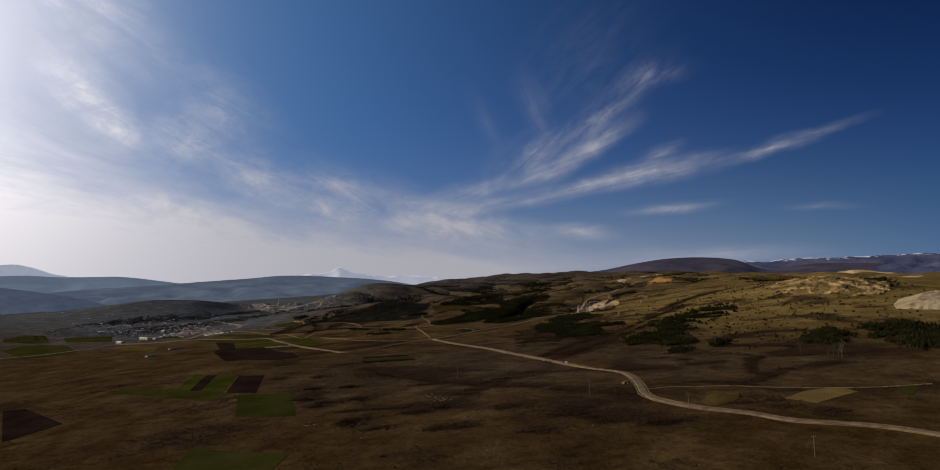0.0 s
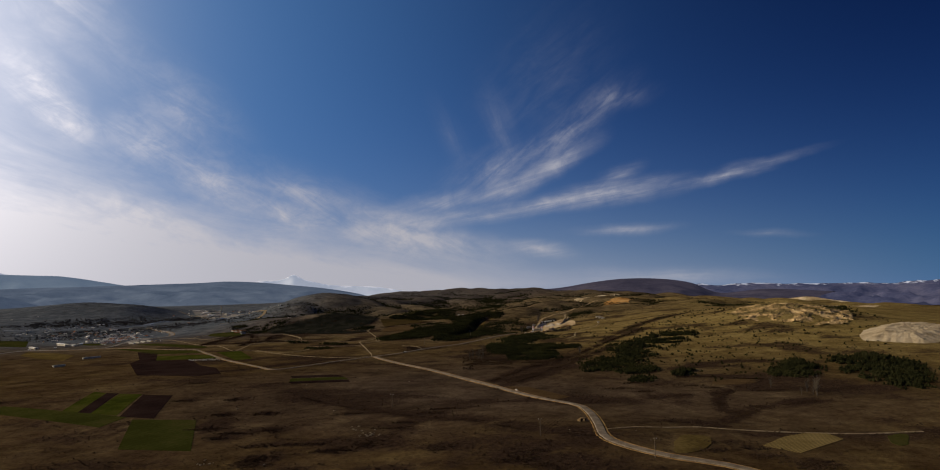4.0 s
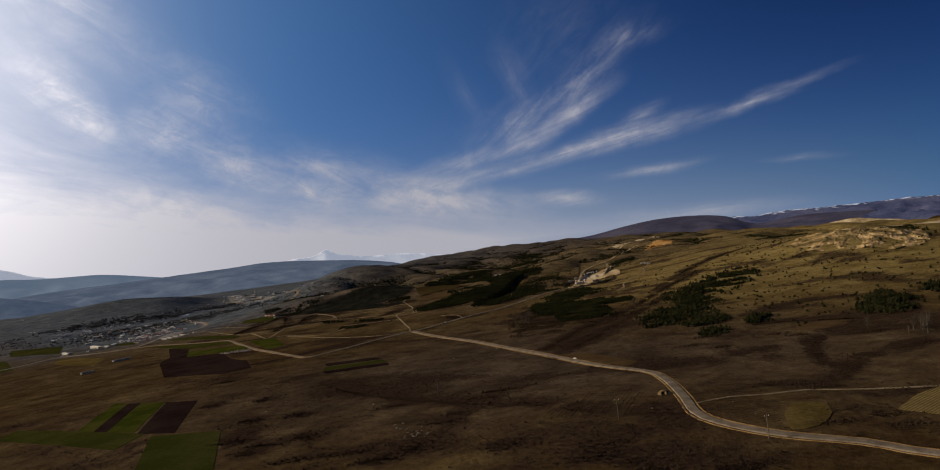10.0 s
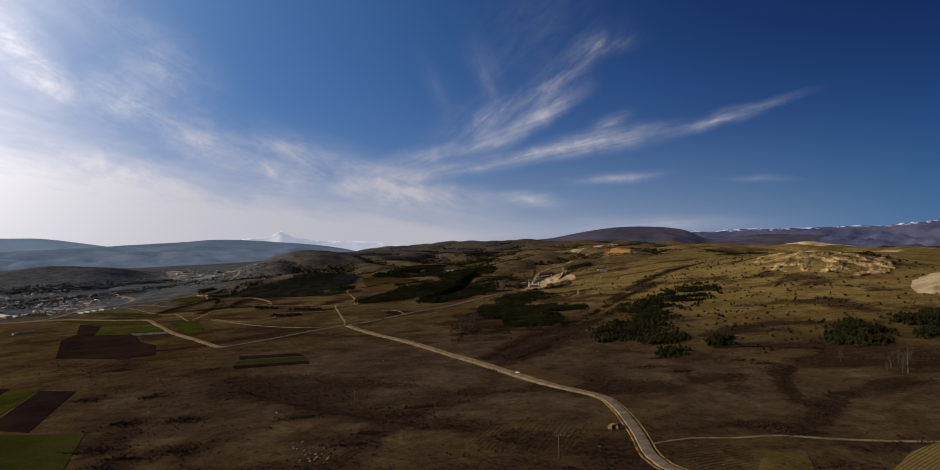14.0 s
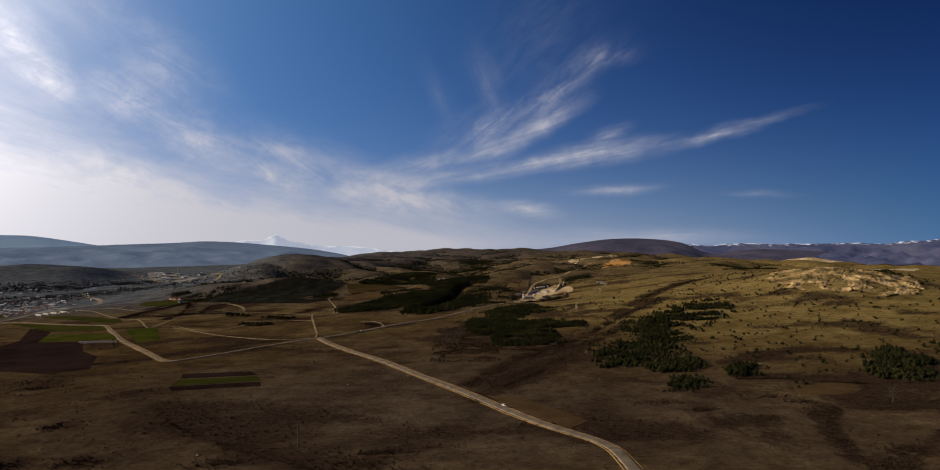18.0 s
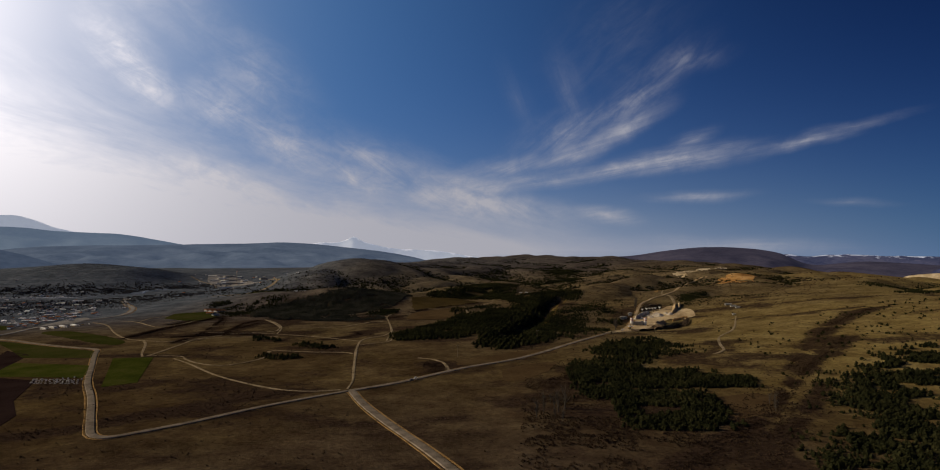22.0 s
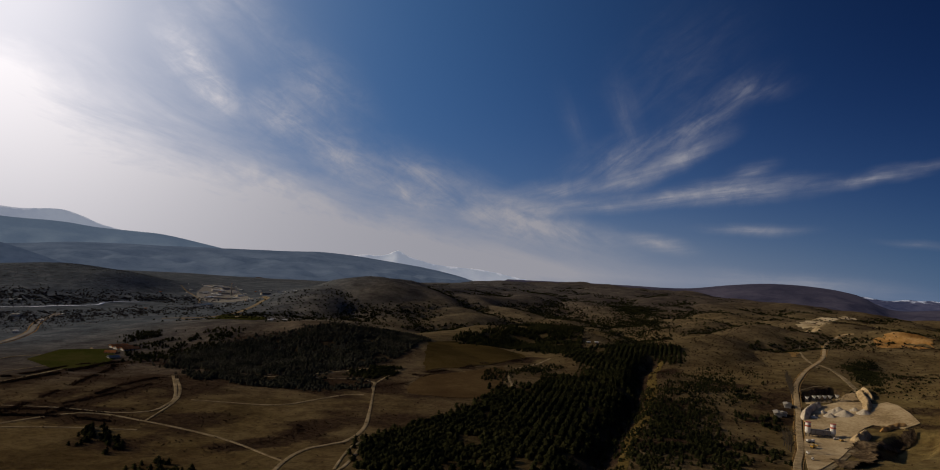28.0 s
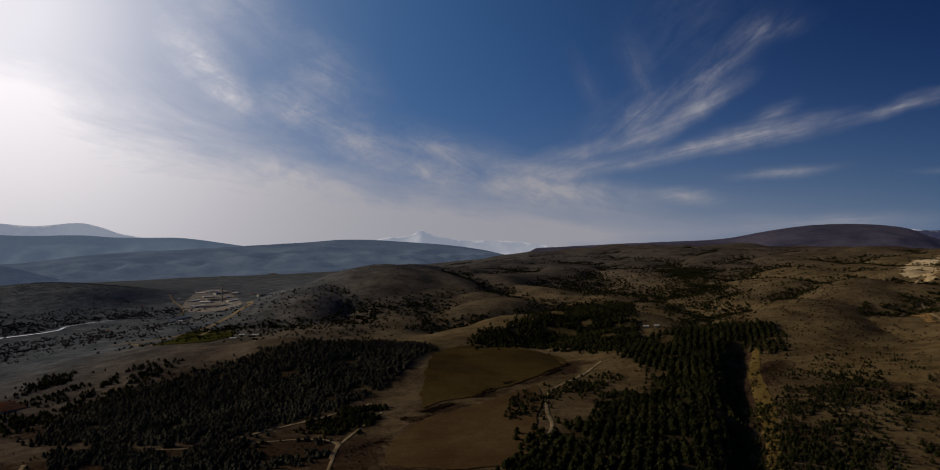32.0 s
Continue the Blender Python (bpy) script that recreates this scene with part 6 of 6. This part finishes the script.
# ---- quarry ----
for (x, y), w in zip([(79, 679), (72, 666), (74, 666)], (5, 6, 2.5)):
    house(w, 2.4, 1.2, 0.4, M_CONCRETE, M_CONCRETE, "quarry office with a flat metal roof", "site_hut", 2, False).matrix_world = at(x, y, 1.4)


def heap(r, h, seed, label, mat):
    bm = bmesh.new()
    bmesh.ops.create_cone(bm, cap_ends=False, segments=26, radius1=r, radius2=0.25, depth=h, matrix=Matrix.Translation((0, 0, h / 2)))
    bmesh.ops.subdivide_edges(bm, edges=[e for e in bm.edges if abs(e.verts[0].co.z - e.verts[1].co.z) > 0.1], cuts=4)
    for v in bm.verts:
        n = noise.fractal((v.co.x / 1.6, v.co.y / 1.6, seed), 0.9, 2.0, 4)
        v.co.x += 0.35 * n
        v.co.y += 0.3 * noise.noise((v.co.y, v.co.x, seed))
        v.co.z += 0.25 * n - 0.3
    ob = part("gravel_mound", bm, mat, None)
    ob.data.polygons.foreach_set("use_smooth", [True] * len(ob.data.polygons))
    return tagged(ob, label, "gravel mound", "quarry heaps")


for k, (x, y) in enumerate([(90, 672), (94, 672), (97, 669), (85, 665), (91, 667), (96, 673), (102, 674), (104, 670)]):
    heap(2.2 + 0.9 * (k % 3), 1.5 + 0.5 * (k % 3), k * 3.7, "pale cone of crushed gravel in the quarry yard", M_PILE).matrix_world = at(x, y)

plant = thing("batching_plant", "concrete batching plant with two red-banded silos", "machine")
for x in (-4.2, 4.2):
    silo = part("silo", tube(0.9, 3.2, x, 0, 1.4, 16), M_WHITE, plant)
    part("cone", tube(0.3, 0.9, x, 0, 0.5, 16, 0.9), M_WHITE, silo)
    part("band", tube(0.94, 0.5, x, 0, 3.2, 16), M_REDBAND, silo, "red painted band")
    part("top_rail", tube(0.96, 0.15, x, 0, 4.6, 16), M_REDBAND, silo)
    for a in range(4):
        part("leg", tube(0.08, 1.5, x + 0.7 * math.cos(a * math.pi / 2 + 0.8), 0.7 * math.sin(a * math.pi / 2 + 0.8), 0, 6), M_STEEL, plant)
for k in range(5):
    part("bin", box(1.2, 1.7, 1.5, -2.6 + 1.3 * k, 0, 0.9, 0.08), M_CONCRETE, plant)
part("frame", box(6.6, 1.9, 0.25, 0, 0, 0.65), M_STEEL, plant)
for x in (-3, -1, 1, 3):
    for y in (-0.8, 0.8):
        part("frame_leg", box(0.16, 0.16, 0.7, x, y, 0), M_STEEL, plant)
part("conveyor", tube(0.28, 6.0, -2.0, 1.4, 0.5, 8, tilt=Matrix.Rotation(radians(68), 4, "Y")), M_STEEL, plant)
px, py = np.mean(np.array([(75, 639), (83, 640)]), axis=0)
plant.matrix_world = at(px, py, 0.1, 0.3)

for k, (x, y) in enumerate([(88, 685), (91, 686), (93, 686), (95, 686), (97, 686), (100, 687)]):
    screen = thing("stone_hopper", "white stone hopper in a row above the yard", "hopper", "stone hoppers")
    part("funnel", tube(0.35, 1.0, 0, 0, 1.0, 4, 0.95), M_WHITE, screen)
    part("rim", box(1.5, 1.5, 0.16, 0, 0, 1.95), M_CONCRETE, screen)
    for a in range(4):
        part("support", box(0.14, 0.14, 1.2, 0.45 * (-1 if a % 2 else 1), 0.45 * (-1 if a // 2 else 1), 0), M_STEEL, screen)
    screen.matrix_world = at(x, y, 0.15, 0.3)


def wheel(parent, r, w, x, y):
    t = part("wheel", tube(r, w, x, y, r, 14, tilt=Matrix.Rotation(radians(90), 4, "X")), M_TYRE, parent)
    part("rim", tube(r * 0.55, w + 0.06, x, y, r, 10, tilt=Matrix.Rotation(radians(90), 4, "X")), M_STEEL, t)


def truck(mat, label):
    ob = thing("dump_truck", label, "truck", "quarry trucks")
    part("chassis", box(4.4, 1.0, 0.25, 0, 0, 0.5), M_STEEL, ob)
    cab = part("cab", box(1.1, 1.5, 1.3, 1.7, 0, 0.7, 0.12), mat, ob)
    part("windscreen", box(0.06, 1.25, 0.5, 2.24, 0, 1.35), M_WINDOW, cab)
    part("bed", box(2.9, 1.6, 0.9, -0.6, 0, 0.8, 0.06), mat, ob)
    part("load", heapless(), M_PILE, ob)
    for x in (1.6, -0.6, -1.5):
        for y in (-0.75, 0.45):
            wheel(ob, 0.38, 0.3, x, y + 0.15)
    return ob


def heapless():
    bm = bmesh.new()
    bmesh.ops.create_cone(bm, cap_ends=True, segments=12, radius1=0.75, radius2=0.15, depth=0.5, matrix=Matrix.Translation((-0.6, 0, 1.9)) @ Matrix.Diagonal((1.6, 1, 1, 1)))
    return bm


trucks = [truck(M_WHITE, "white dump truck parked in the quarry"), truck(M_YELLOW, "yellow dump truck parked in the quarry")]
for k, (x, y) in enumerate([(73, 630), (71, 621), (66, 609), (73, 625), (83, 636), (84, 634), (64, 598)] + [(-268, 589), (-266, 591), (-264, 594), (-262, 596), (-264, 603), (-261, 605)]):
    m = at(x, y, 0.3 + 0.7 * k, 0.3) @ Matrix.Scale(0.6, 4)
    if k < 2:
        trucks[k].matrix_world = m
    else:
        tagged(copy_thing(trucks[k % 2], m), "lorry parked in a row beside the main road" if k > 6 else "")


def car(mat, label):
    ob = thing("car", label, "car", "cars on the road")
    part("body", box(2.6, 1.1, 0.45, 0, 0, 0.22, 0.12), mat, ob)
    part("cabin", box(1.35, 1.0, 0.4, -0.15, 0, 0.62, 0.14), M_WINDOW, ob)
    part("roof", box(1.0, 0.9, 0.06, -0.15, 0, 1.0, 0.02), mat, ob)
    for x in (-0.8, 0.8):
        for y in (-0.55, 0.37):
            wheel(ob, 0.22, 0.18, x, y + 0.09)
    for y in (-0.38, 0.38):
        part("headlight", box(0.08, 0.22, 0.12, 1.29, y, 0.42), M_WHITE, ob)
    return ob


for (x, y), mat, turn in zip([(-27, 436), (-26, 439)] + [(36, 277)], (M_DARKCAR, M_WHITE, M_WHITE), (0.9, 0.9, 2.15)):
    car(mat, "small car standing on the country road").matrix_world = at(x, y, turn, 0.42) @ Matrix.Scale(0.6, 4)


# ---- poles, hut, stones, trees ----
def pole_line():
    ob = thing("power_pole", "weathered wooden power pole in scrubby pasture", "pole", "power poles")
    part("pole", tube(0.11, 5.2, sides=8, r2=0.08), M_WOODPOLE, ob)
    part("crossarm", box(1.2, 0.09, 0.09, 0, 0, 4.8), M_WOODPOLE, ob)
    for x in (-0.5, 0, 0.5):
        part("insulator", tube(0.05, 0.18, x, 0, 4.89, 8, 0.03), M_WHITE, ob)
    return ob


pole = pole_line()
for k, (x, y) in enumerate([(37, 186), (64, 164), (81, 118)] + [(-17, 488), (16, 533)] + [(-12, 243)]):
    m = at(x, y, 0.4, -0.2)
    if k:
        copy_thing(pole, m)
    else:
        pole.matrix_world = m

hut = thing("stone_hut", "low ruined stone hut with two dark mouths beside the road", "hut")
bm = bmesh.new()
bmesh.ops.create_uvsphere(bm, u_segments=22, v_segments=11, radius=1.0)
for v in bm.verts:
    x, y, z = v.co
    r = 1 + 0.16 * noise.fractal(v.co * 2.4, 0.9, 2.0, 4)
    v.co = Vector((x * 2.3 * r, y * 1.6 * r, max(z, -0.25) * 1.25 * r))
    if y < -0.2 and v.co.z < 0.95:
        for mouth in (-0.85, 0.75):
            v.co.y += 1.1 * max(0.0, 1 - (abs(v.co.x - mouth) / 0.55) ** 2)
part("wall", bm, M_SANDSTONE, hut)
for x in (-0.85, 0.75):
    # flat black panels in place of the shade inside the two mouths
    part("mouth_shade", box(0.95, 0.16, 0.85, x, -0.62, 0.0, 0.05), M_MOUTH_SHADE, hut, "black panel standing for the shade in the open mouth")
for k, (x, y, w) in enumerate(((-1.9, -1.3, 0.5), (-0.1, -1.5, 0.6), (1.6, -1.4, 0.45), (2.3, 0.2, 0.55))):
    part("fallen_block", box(w, w * 0.8, w * 0.7, x, y, -0.1, 0.08), M_SANDSTONE, hut)
hut.matrix_world = at(52.2, 204.5, 0.3) @ Matrix.Scale(0.8, 4)


def boulder_shape(seed):
    bm = bmesh.new()
    bmesh.ops.create_icosphere(bm, subdivisions=2, radius=0.6)
    for v in bm.verts:
        v.co *= 1 + 0.45 * noise.noise(v.co * 1.6 + Vector((seed, 0, 0)))
        v.co.z *= 0.65
    return bm


rocks = [tagged(part("boulder", boulder_shape(k * 7.0), M_STONE, None), "pale weathered boulder lying in dry grass", "boulder", "boulders") for k in range(3)]
STONES = [(-19, 206), (-16, 202), (-14, 198), (-12, 199), (-15, 196), (-20, 210), (-10, 195), (-56, 175), (-53, 173)]
for k in range(110):
    if k < 32:
        x, y = STONES[k % len(STONES)]
        x, y = x + rr.gauss(0, 1.2), y + rr.gauss(0, 1.2)
    elif k < 45:
        x, y = rr.uniform(-70, 100), rr.uniform(140, 330)
    else:
        x, y = rr.uniform(225, 300), rr.uniform(430, 560)
    m = at(x, y, rr.uniform(0, 6)) @ Matrix.Scale(rr.uniform(0.3, 0.8), 4)
    if k < 3:
        rocks[k].matrix_world = m
    else:
        o = rocks[k % 3].copy()
        scene.collection.objects.link(o)
        o.matrix_world = m


def evergreen(seed, label):
    """A small spreading pine: tapered trunk, limbs, and a ragged crown of many needle clumps."""
    rnd = random.Random(seed)
    ob = thing("pine_tree", label, "tree", "lone pines")
    part("trunk", tube(0.12, 1.4, sides=7, r2=0.05), M_BARK, ob)
    bm = bmesh.new()
    for k in range(46):
        z = rnd.uniform(0.25, 2.5)
        reach = (1.0 - abs(z - 0.9) / 1.8) * 0.95
        a, q = rnd.uniform(0, 6.28), rnd.uniform(0.3, 1.0) * max(reach, 0.12)
        c = Vector((q * math.cos(a), q * math.sin(a), z))
        s = rnd.uniform(0.22, 0.42)
        tip = [bm.verts.new(c + Vector((rnd.uniform(-1, 1), rnd.uniform(-1, 1), rnd.uniform(-0.7, 0.7))) * s) for _ in range(5)]
        for i, j, l in ((0, 1, 2), (0, 2, 3), (0, 3, 4), (1, 2, 4), (1, 3, 4), (2, 3, 4)):
            bm.faces.new((tip[i], tip[j], tip[l]))
    part("crown", bm, M_PINE, ob)
    for k in range(4):
        a = k * 1.6 + rnd.uniform(0, 0.5)
        part("limb", tube(0.04, 0.8, 0, 0, 0.4 + 0.2 * k, 5, 0.015, Matrix.Rotation(a, 4, "Z") @ Matrix.Rotation(radians(65), 4, "Y")), M_BARK, ob)
    return ob


pines = [evergreen(k, "small dark pine standing alone on the grassy slope") for k in range(4)]
spots = list([(178, 434), (197, 428), (194, 413), (167, 380), (211, 410), (149, 379), (130, 353), (137, 339), (150, 353), (167, 345), (161, 328), (120, 369), (123, 357), (115, 310), (94, 293), (166, 362), (193, 391), (193, 378), (187, 352), (152, 322), (141, 327)])
while len(spots) < 120:
    x, y = rr.uniform(85, 320), rr.uniform(285, 620)
    if noise.noise((x / 30, y / 30, 2.0)) > -0.1:
        spots.append((x, y))
for k, (x, y) in enumerate(spots):
    m = at(x, y, rr.uniform(0, 6), -0.1) @ Matrix.Scale(rr.uniform(0.45, 0.95), 4)
    if k < 4:
        pines[k].matrix_world = m
    else:
        copy_thing(pines[k % 4], m)


def bare_tree(seed, label):
    rnd = random.Random(seed)
    ob = thing("bare_tree", label, "tree", "bare trees")
    part("trunk", tube(0.14, 3.0, sides=7, r2=0.07), M_BARK, ob)
    bm = bmesh.new()
    for k in range(34):
        z = rnd.uniform(0.9, 3.2)
        a = rnd.uniform(0, 6.28)
        up = radians(rnd.uniform(18, 42))
        m = Matrix.Translation((0, 0, z)) @ Matrix.Rotation(a, 4, "Z") @ Matrix.Rotation(up, 4, "Y") @ Matrix.Translation((0, 0, 0.8))
        bmesh.ops.create_cone(bm, cap_ends=False, segments=4, radius1=0.045, radius2=0.01, depth=1.6 + rnd.uniform(-0.4, 0.6), matrix=m)
    part("crown", bm, M_BARK, ob, "leafless grey branches")
    return ob


bares = [bare_tree(k, "leafless grey poplar in the pasture") for k in range(3)]
for k, (x, y) in enumerate([(150, 262), (149, 260), (155, 266), (144, 254), (140, 272)] + [(22, 396), (21, 390), (24, 399), (23, 386), (82, 405), (82, 401)] + [(18, 401), (20, 406), (21, 400), (22, 406), (18, 394), (16, 390)] + [(84 + 0.42 * k, 690 + 2.6 * k) for k in range(11)] + [(62 + 0.3 * k, 612 + 3.5 * k) for k in range(4)] + [(152, 259), (154, 262), (149, 252), (81, 397), (148, 253)]):
    m = at(x, y, rr.uniform(0, 6), -0.1) @ Matrix.Scale(rr.uniform(0.8, 1.4), 4)
    if k < 3:
        bares[k].matrix_world = m
    else:
        copy_thing(bares[k % 3], m)


def hive():
    ob = thing("beehive", "white wooden beehive standing in a row", "beehive", "beehives")
    part("box", box(0.7, 0.7, 0.7, 0, 0, 0.1, 0.03), M_WALL, ob)
    part("lid", box(0.8, 0.8, 0.1, 0, 0, 0.8, 0.02), M_ROOF_GREY, ob)
    return ob


h0 = hive()
for k, (x, y) in enumerate([(-152, 429), (-150, 429), (-150, 431), (-148, 431), (-147, 433), (-147, 435), (-156, 434), (-155, 436), (-153, 436), (-152, 438)]):
    m = at(x, y, 0.3) @ Matrix.Scale(0.7, 4)
    if k:
        copy_thing(h0, m)
    else:
        h0.matrix_world = m

slab = tagged(part("stone_slab", box(1.0, 0.5, 0.45, 0, 0, -0.1, 0.06), M_WALL, None), "white stone slab in close rows beside tilled land", "slab", "white slabs")
for k in range(56):
    u, w = (k % 14 + rr.uniform(0.2, 0.8)) / 14, (k // 14 + rr.uniform(0.3, 0.7)) / 4
    m = at(-167 + 19 * u + 6 * w, 436 - u - 9 * w, 0.9 + rr.uniform(-0.3, 0.3)) @ Matrix.Scale(rr.uniform(0.6, 1.0), 4)
    if k:
        copy_thing(slab, m)
    else:
        slab.matrix_world = m

# ---- far mountains, haze painted into their colour and glow ----
def ridge(name, crest, mat, label, foot=-60, deep=500, seed=1, rough=10, cap_depth=0.0, step=18, jag=0.08):
    """A mountain ridge along a crest, its front face falling towards the valley in gullies, snow along the top where it has a cap."""
    c = curve_points(crest, step)
    d = np.gradient(c[:, :2], axis=0)
    d /= np.linalg.norm(d, axis=1)[:, None] + 1e-9
    n = np.stack([-d[:, 1], d[:, 0]], -1)
    if (n * c[:, :2]).sum() > 0:
        n = -n
    rows_, k = [], 21
    for j in range(-2, k):
        t = math.copysign(abs(j / (k - 1)) ** 1.35, j)
        q = c[:, :2] + n * deep * t
        fall = abs(t) ** 0.8
        z = c[:, 2] * (1 - fall) + foot * fall
        wave = np.array([noise.ridged_multi_fractal((x / 210, y / 210, seed), 0.9, 2.1, 5, 0.9, 2.0) - 1.3 for x, y in q])
        z = z + wave * rough * (jag + 1.5 * min(1.0, abs(t) * 2.0) * (1 - 0.6 * abs(t)))
        rows_.append(np.column_stack([q, z]))
    v = np.stack(rows_, 0)
    h, w = v.shape[:2]
    f = [(i * w + j, i * w + j + 1, (i + 1) * w + j + 1, (i + 1) * w + j) for i in range(h - 1) for j in range(w - 1)]
    ob = mesh_object(name, v.reshape(-1, 3), f, mat, None, True)
    if cap_depth:
        near = np.clip(1 - (c[None, :, 2] - v[:, :, 2]) / cap_depth, 0, 1)
        ob.data.attributes.new("crest", "FLOAT", "POINT").data.foreach_set("value", near.ravel())
    return tagged(ob, label, "mountain", kind="structure")


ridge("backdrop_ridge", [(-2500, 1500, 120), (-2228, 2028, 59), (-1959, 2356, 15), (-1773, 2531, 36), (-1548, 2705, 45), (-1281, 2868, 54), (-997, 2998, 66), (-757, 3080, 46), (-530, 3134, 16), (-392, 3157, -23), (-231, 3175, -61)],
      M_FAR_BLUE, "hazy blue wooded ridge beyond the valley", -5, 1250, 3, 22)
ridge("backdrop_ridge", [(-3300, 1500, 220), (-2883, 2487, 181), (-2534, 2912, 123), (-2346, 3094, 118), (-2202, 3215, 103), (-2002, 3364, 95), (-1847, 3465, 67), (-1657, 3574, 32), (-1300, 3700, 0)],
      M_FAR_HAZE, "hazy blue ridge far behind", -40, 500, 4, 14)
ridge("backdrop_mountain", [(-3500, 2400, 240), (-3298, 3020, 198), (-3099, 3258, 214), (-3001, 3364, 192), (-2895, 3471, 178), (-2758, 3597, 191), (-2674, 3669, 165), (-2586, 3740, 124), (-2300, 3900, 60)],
      M_FAR_PALE, "far mountain with some snow, pale with painted haze", -40, 300, 5, 3, 30)
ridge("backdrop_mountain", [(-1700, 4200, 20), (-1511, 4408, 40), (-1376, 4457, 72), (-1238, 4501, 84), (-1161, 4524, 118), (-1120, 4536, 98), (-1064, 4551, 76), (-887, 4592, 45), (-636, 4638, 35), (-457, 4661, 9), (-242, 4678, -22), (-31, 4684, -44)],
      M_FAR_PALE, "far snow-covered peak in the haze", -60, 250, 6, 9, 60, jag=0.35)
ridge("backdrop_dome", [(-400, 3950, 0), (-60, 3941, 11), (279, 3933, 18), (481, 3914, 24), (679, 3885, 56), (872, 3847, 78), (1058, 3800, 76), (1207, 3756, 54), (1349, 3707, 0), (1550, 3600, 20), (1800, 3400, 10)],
      M_FAR_UPLAND, "broad dark dome hill, tinted purple for haze", -40, 1300, 7, 16)
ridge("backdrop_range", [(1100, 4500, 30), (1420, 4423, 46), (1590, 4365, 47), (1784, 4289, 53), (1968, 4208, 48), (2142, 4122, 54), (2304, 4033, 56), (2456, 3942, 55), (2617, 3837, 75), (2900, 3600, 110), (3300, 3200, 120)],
      M_FAR_RANGE, "long mountain range with snowy crest, tinted purple for haze", -40, 700, 8, 30, 52, jag=0.34)
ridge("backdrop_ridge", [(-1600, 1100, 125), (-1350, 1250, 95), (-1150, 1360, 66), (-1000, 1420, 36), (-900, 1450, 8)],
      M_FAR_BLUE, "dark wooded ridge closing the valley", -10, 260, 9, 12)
ridge("backdrop_cliff", [(807, 1811, -1), (826, 1802, 8), (863, 1785, 14), (893, 1769, 16), (934, 1748, 8), (970, 1728, 3), (990, 1716, -4)], M_ROCK, "pale orange quarried cliff beyond the plateau", -60, 120, 12, 5)
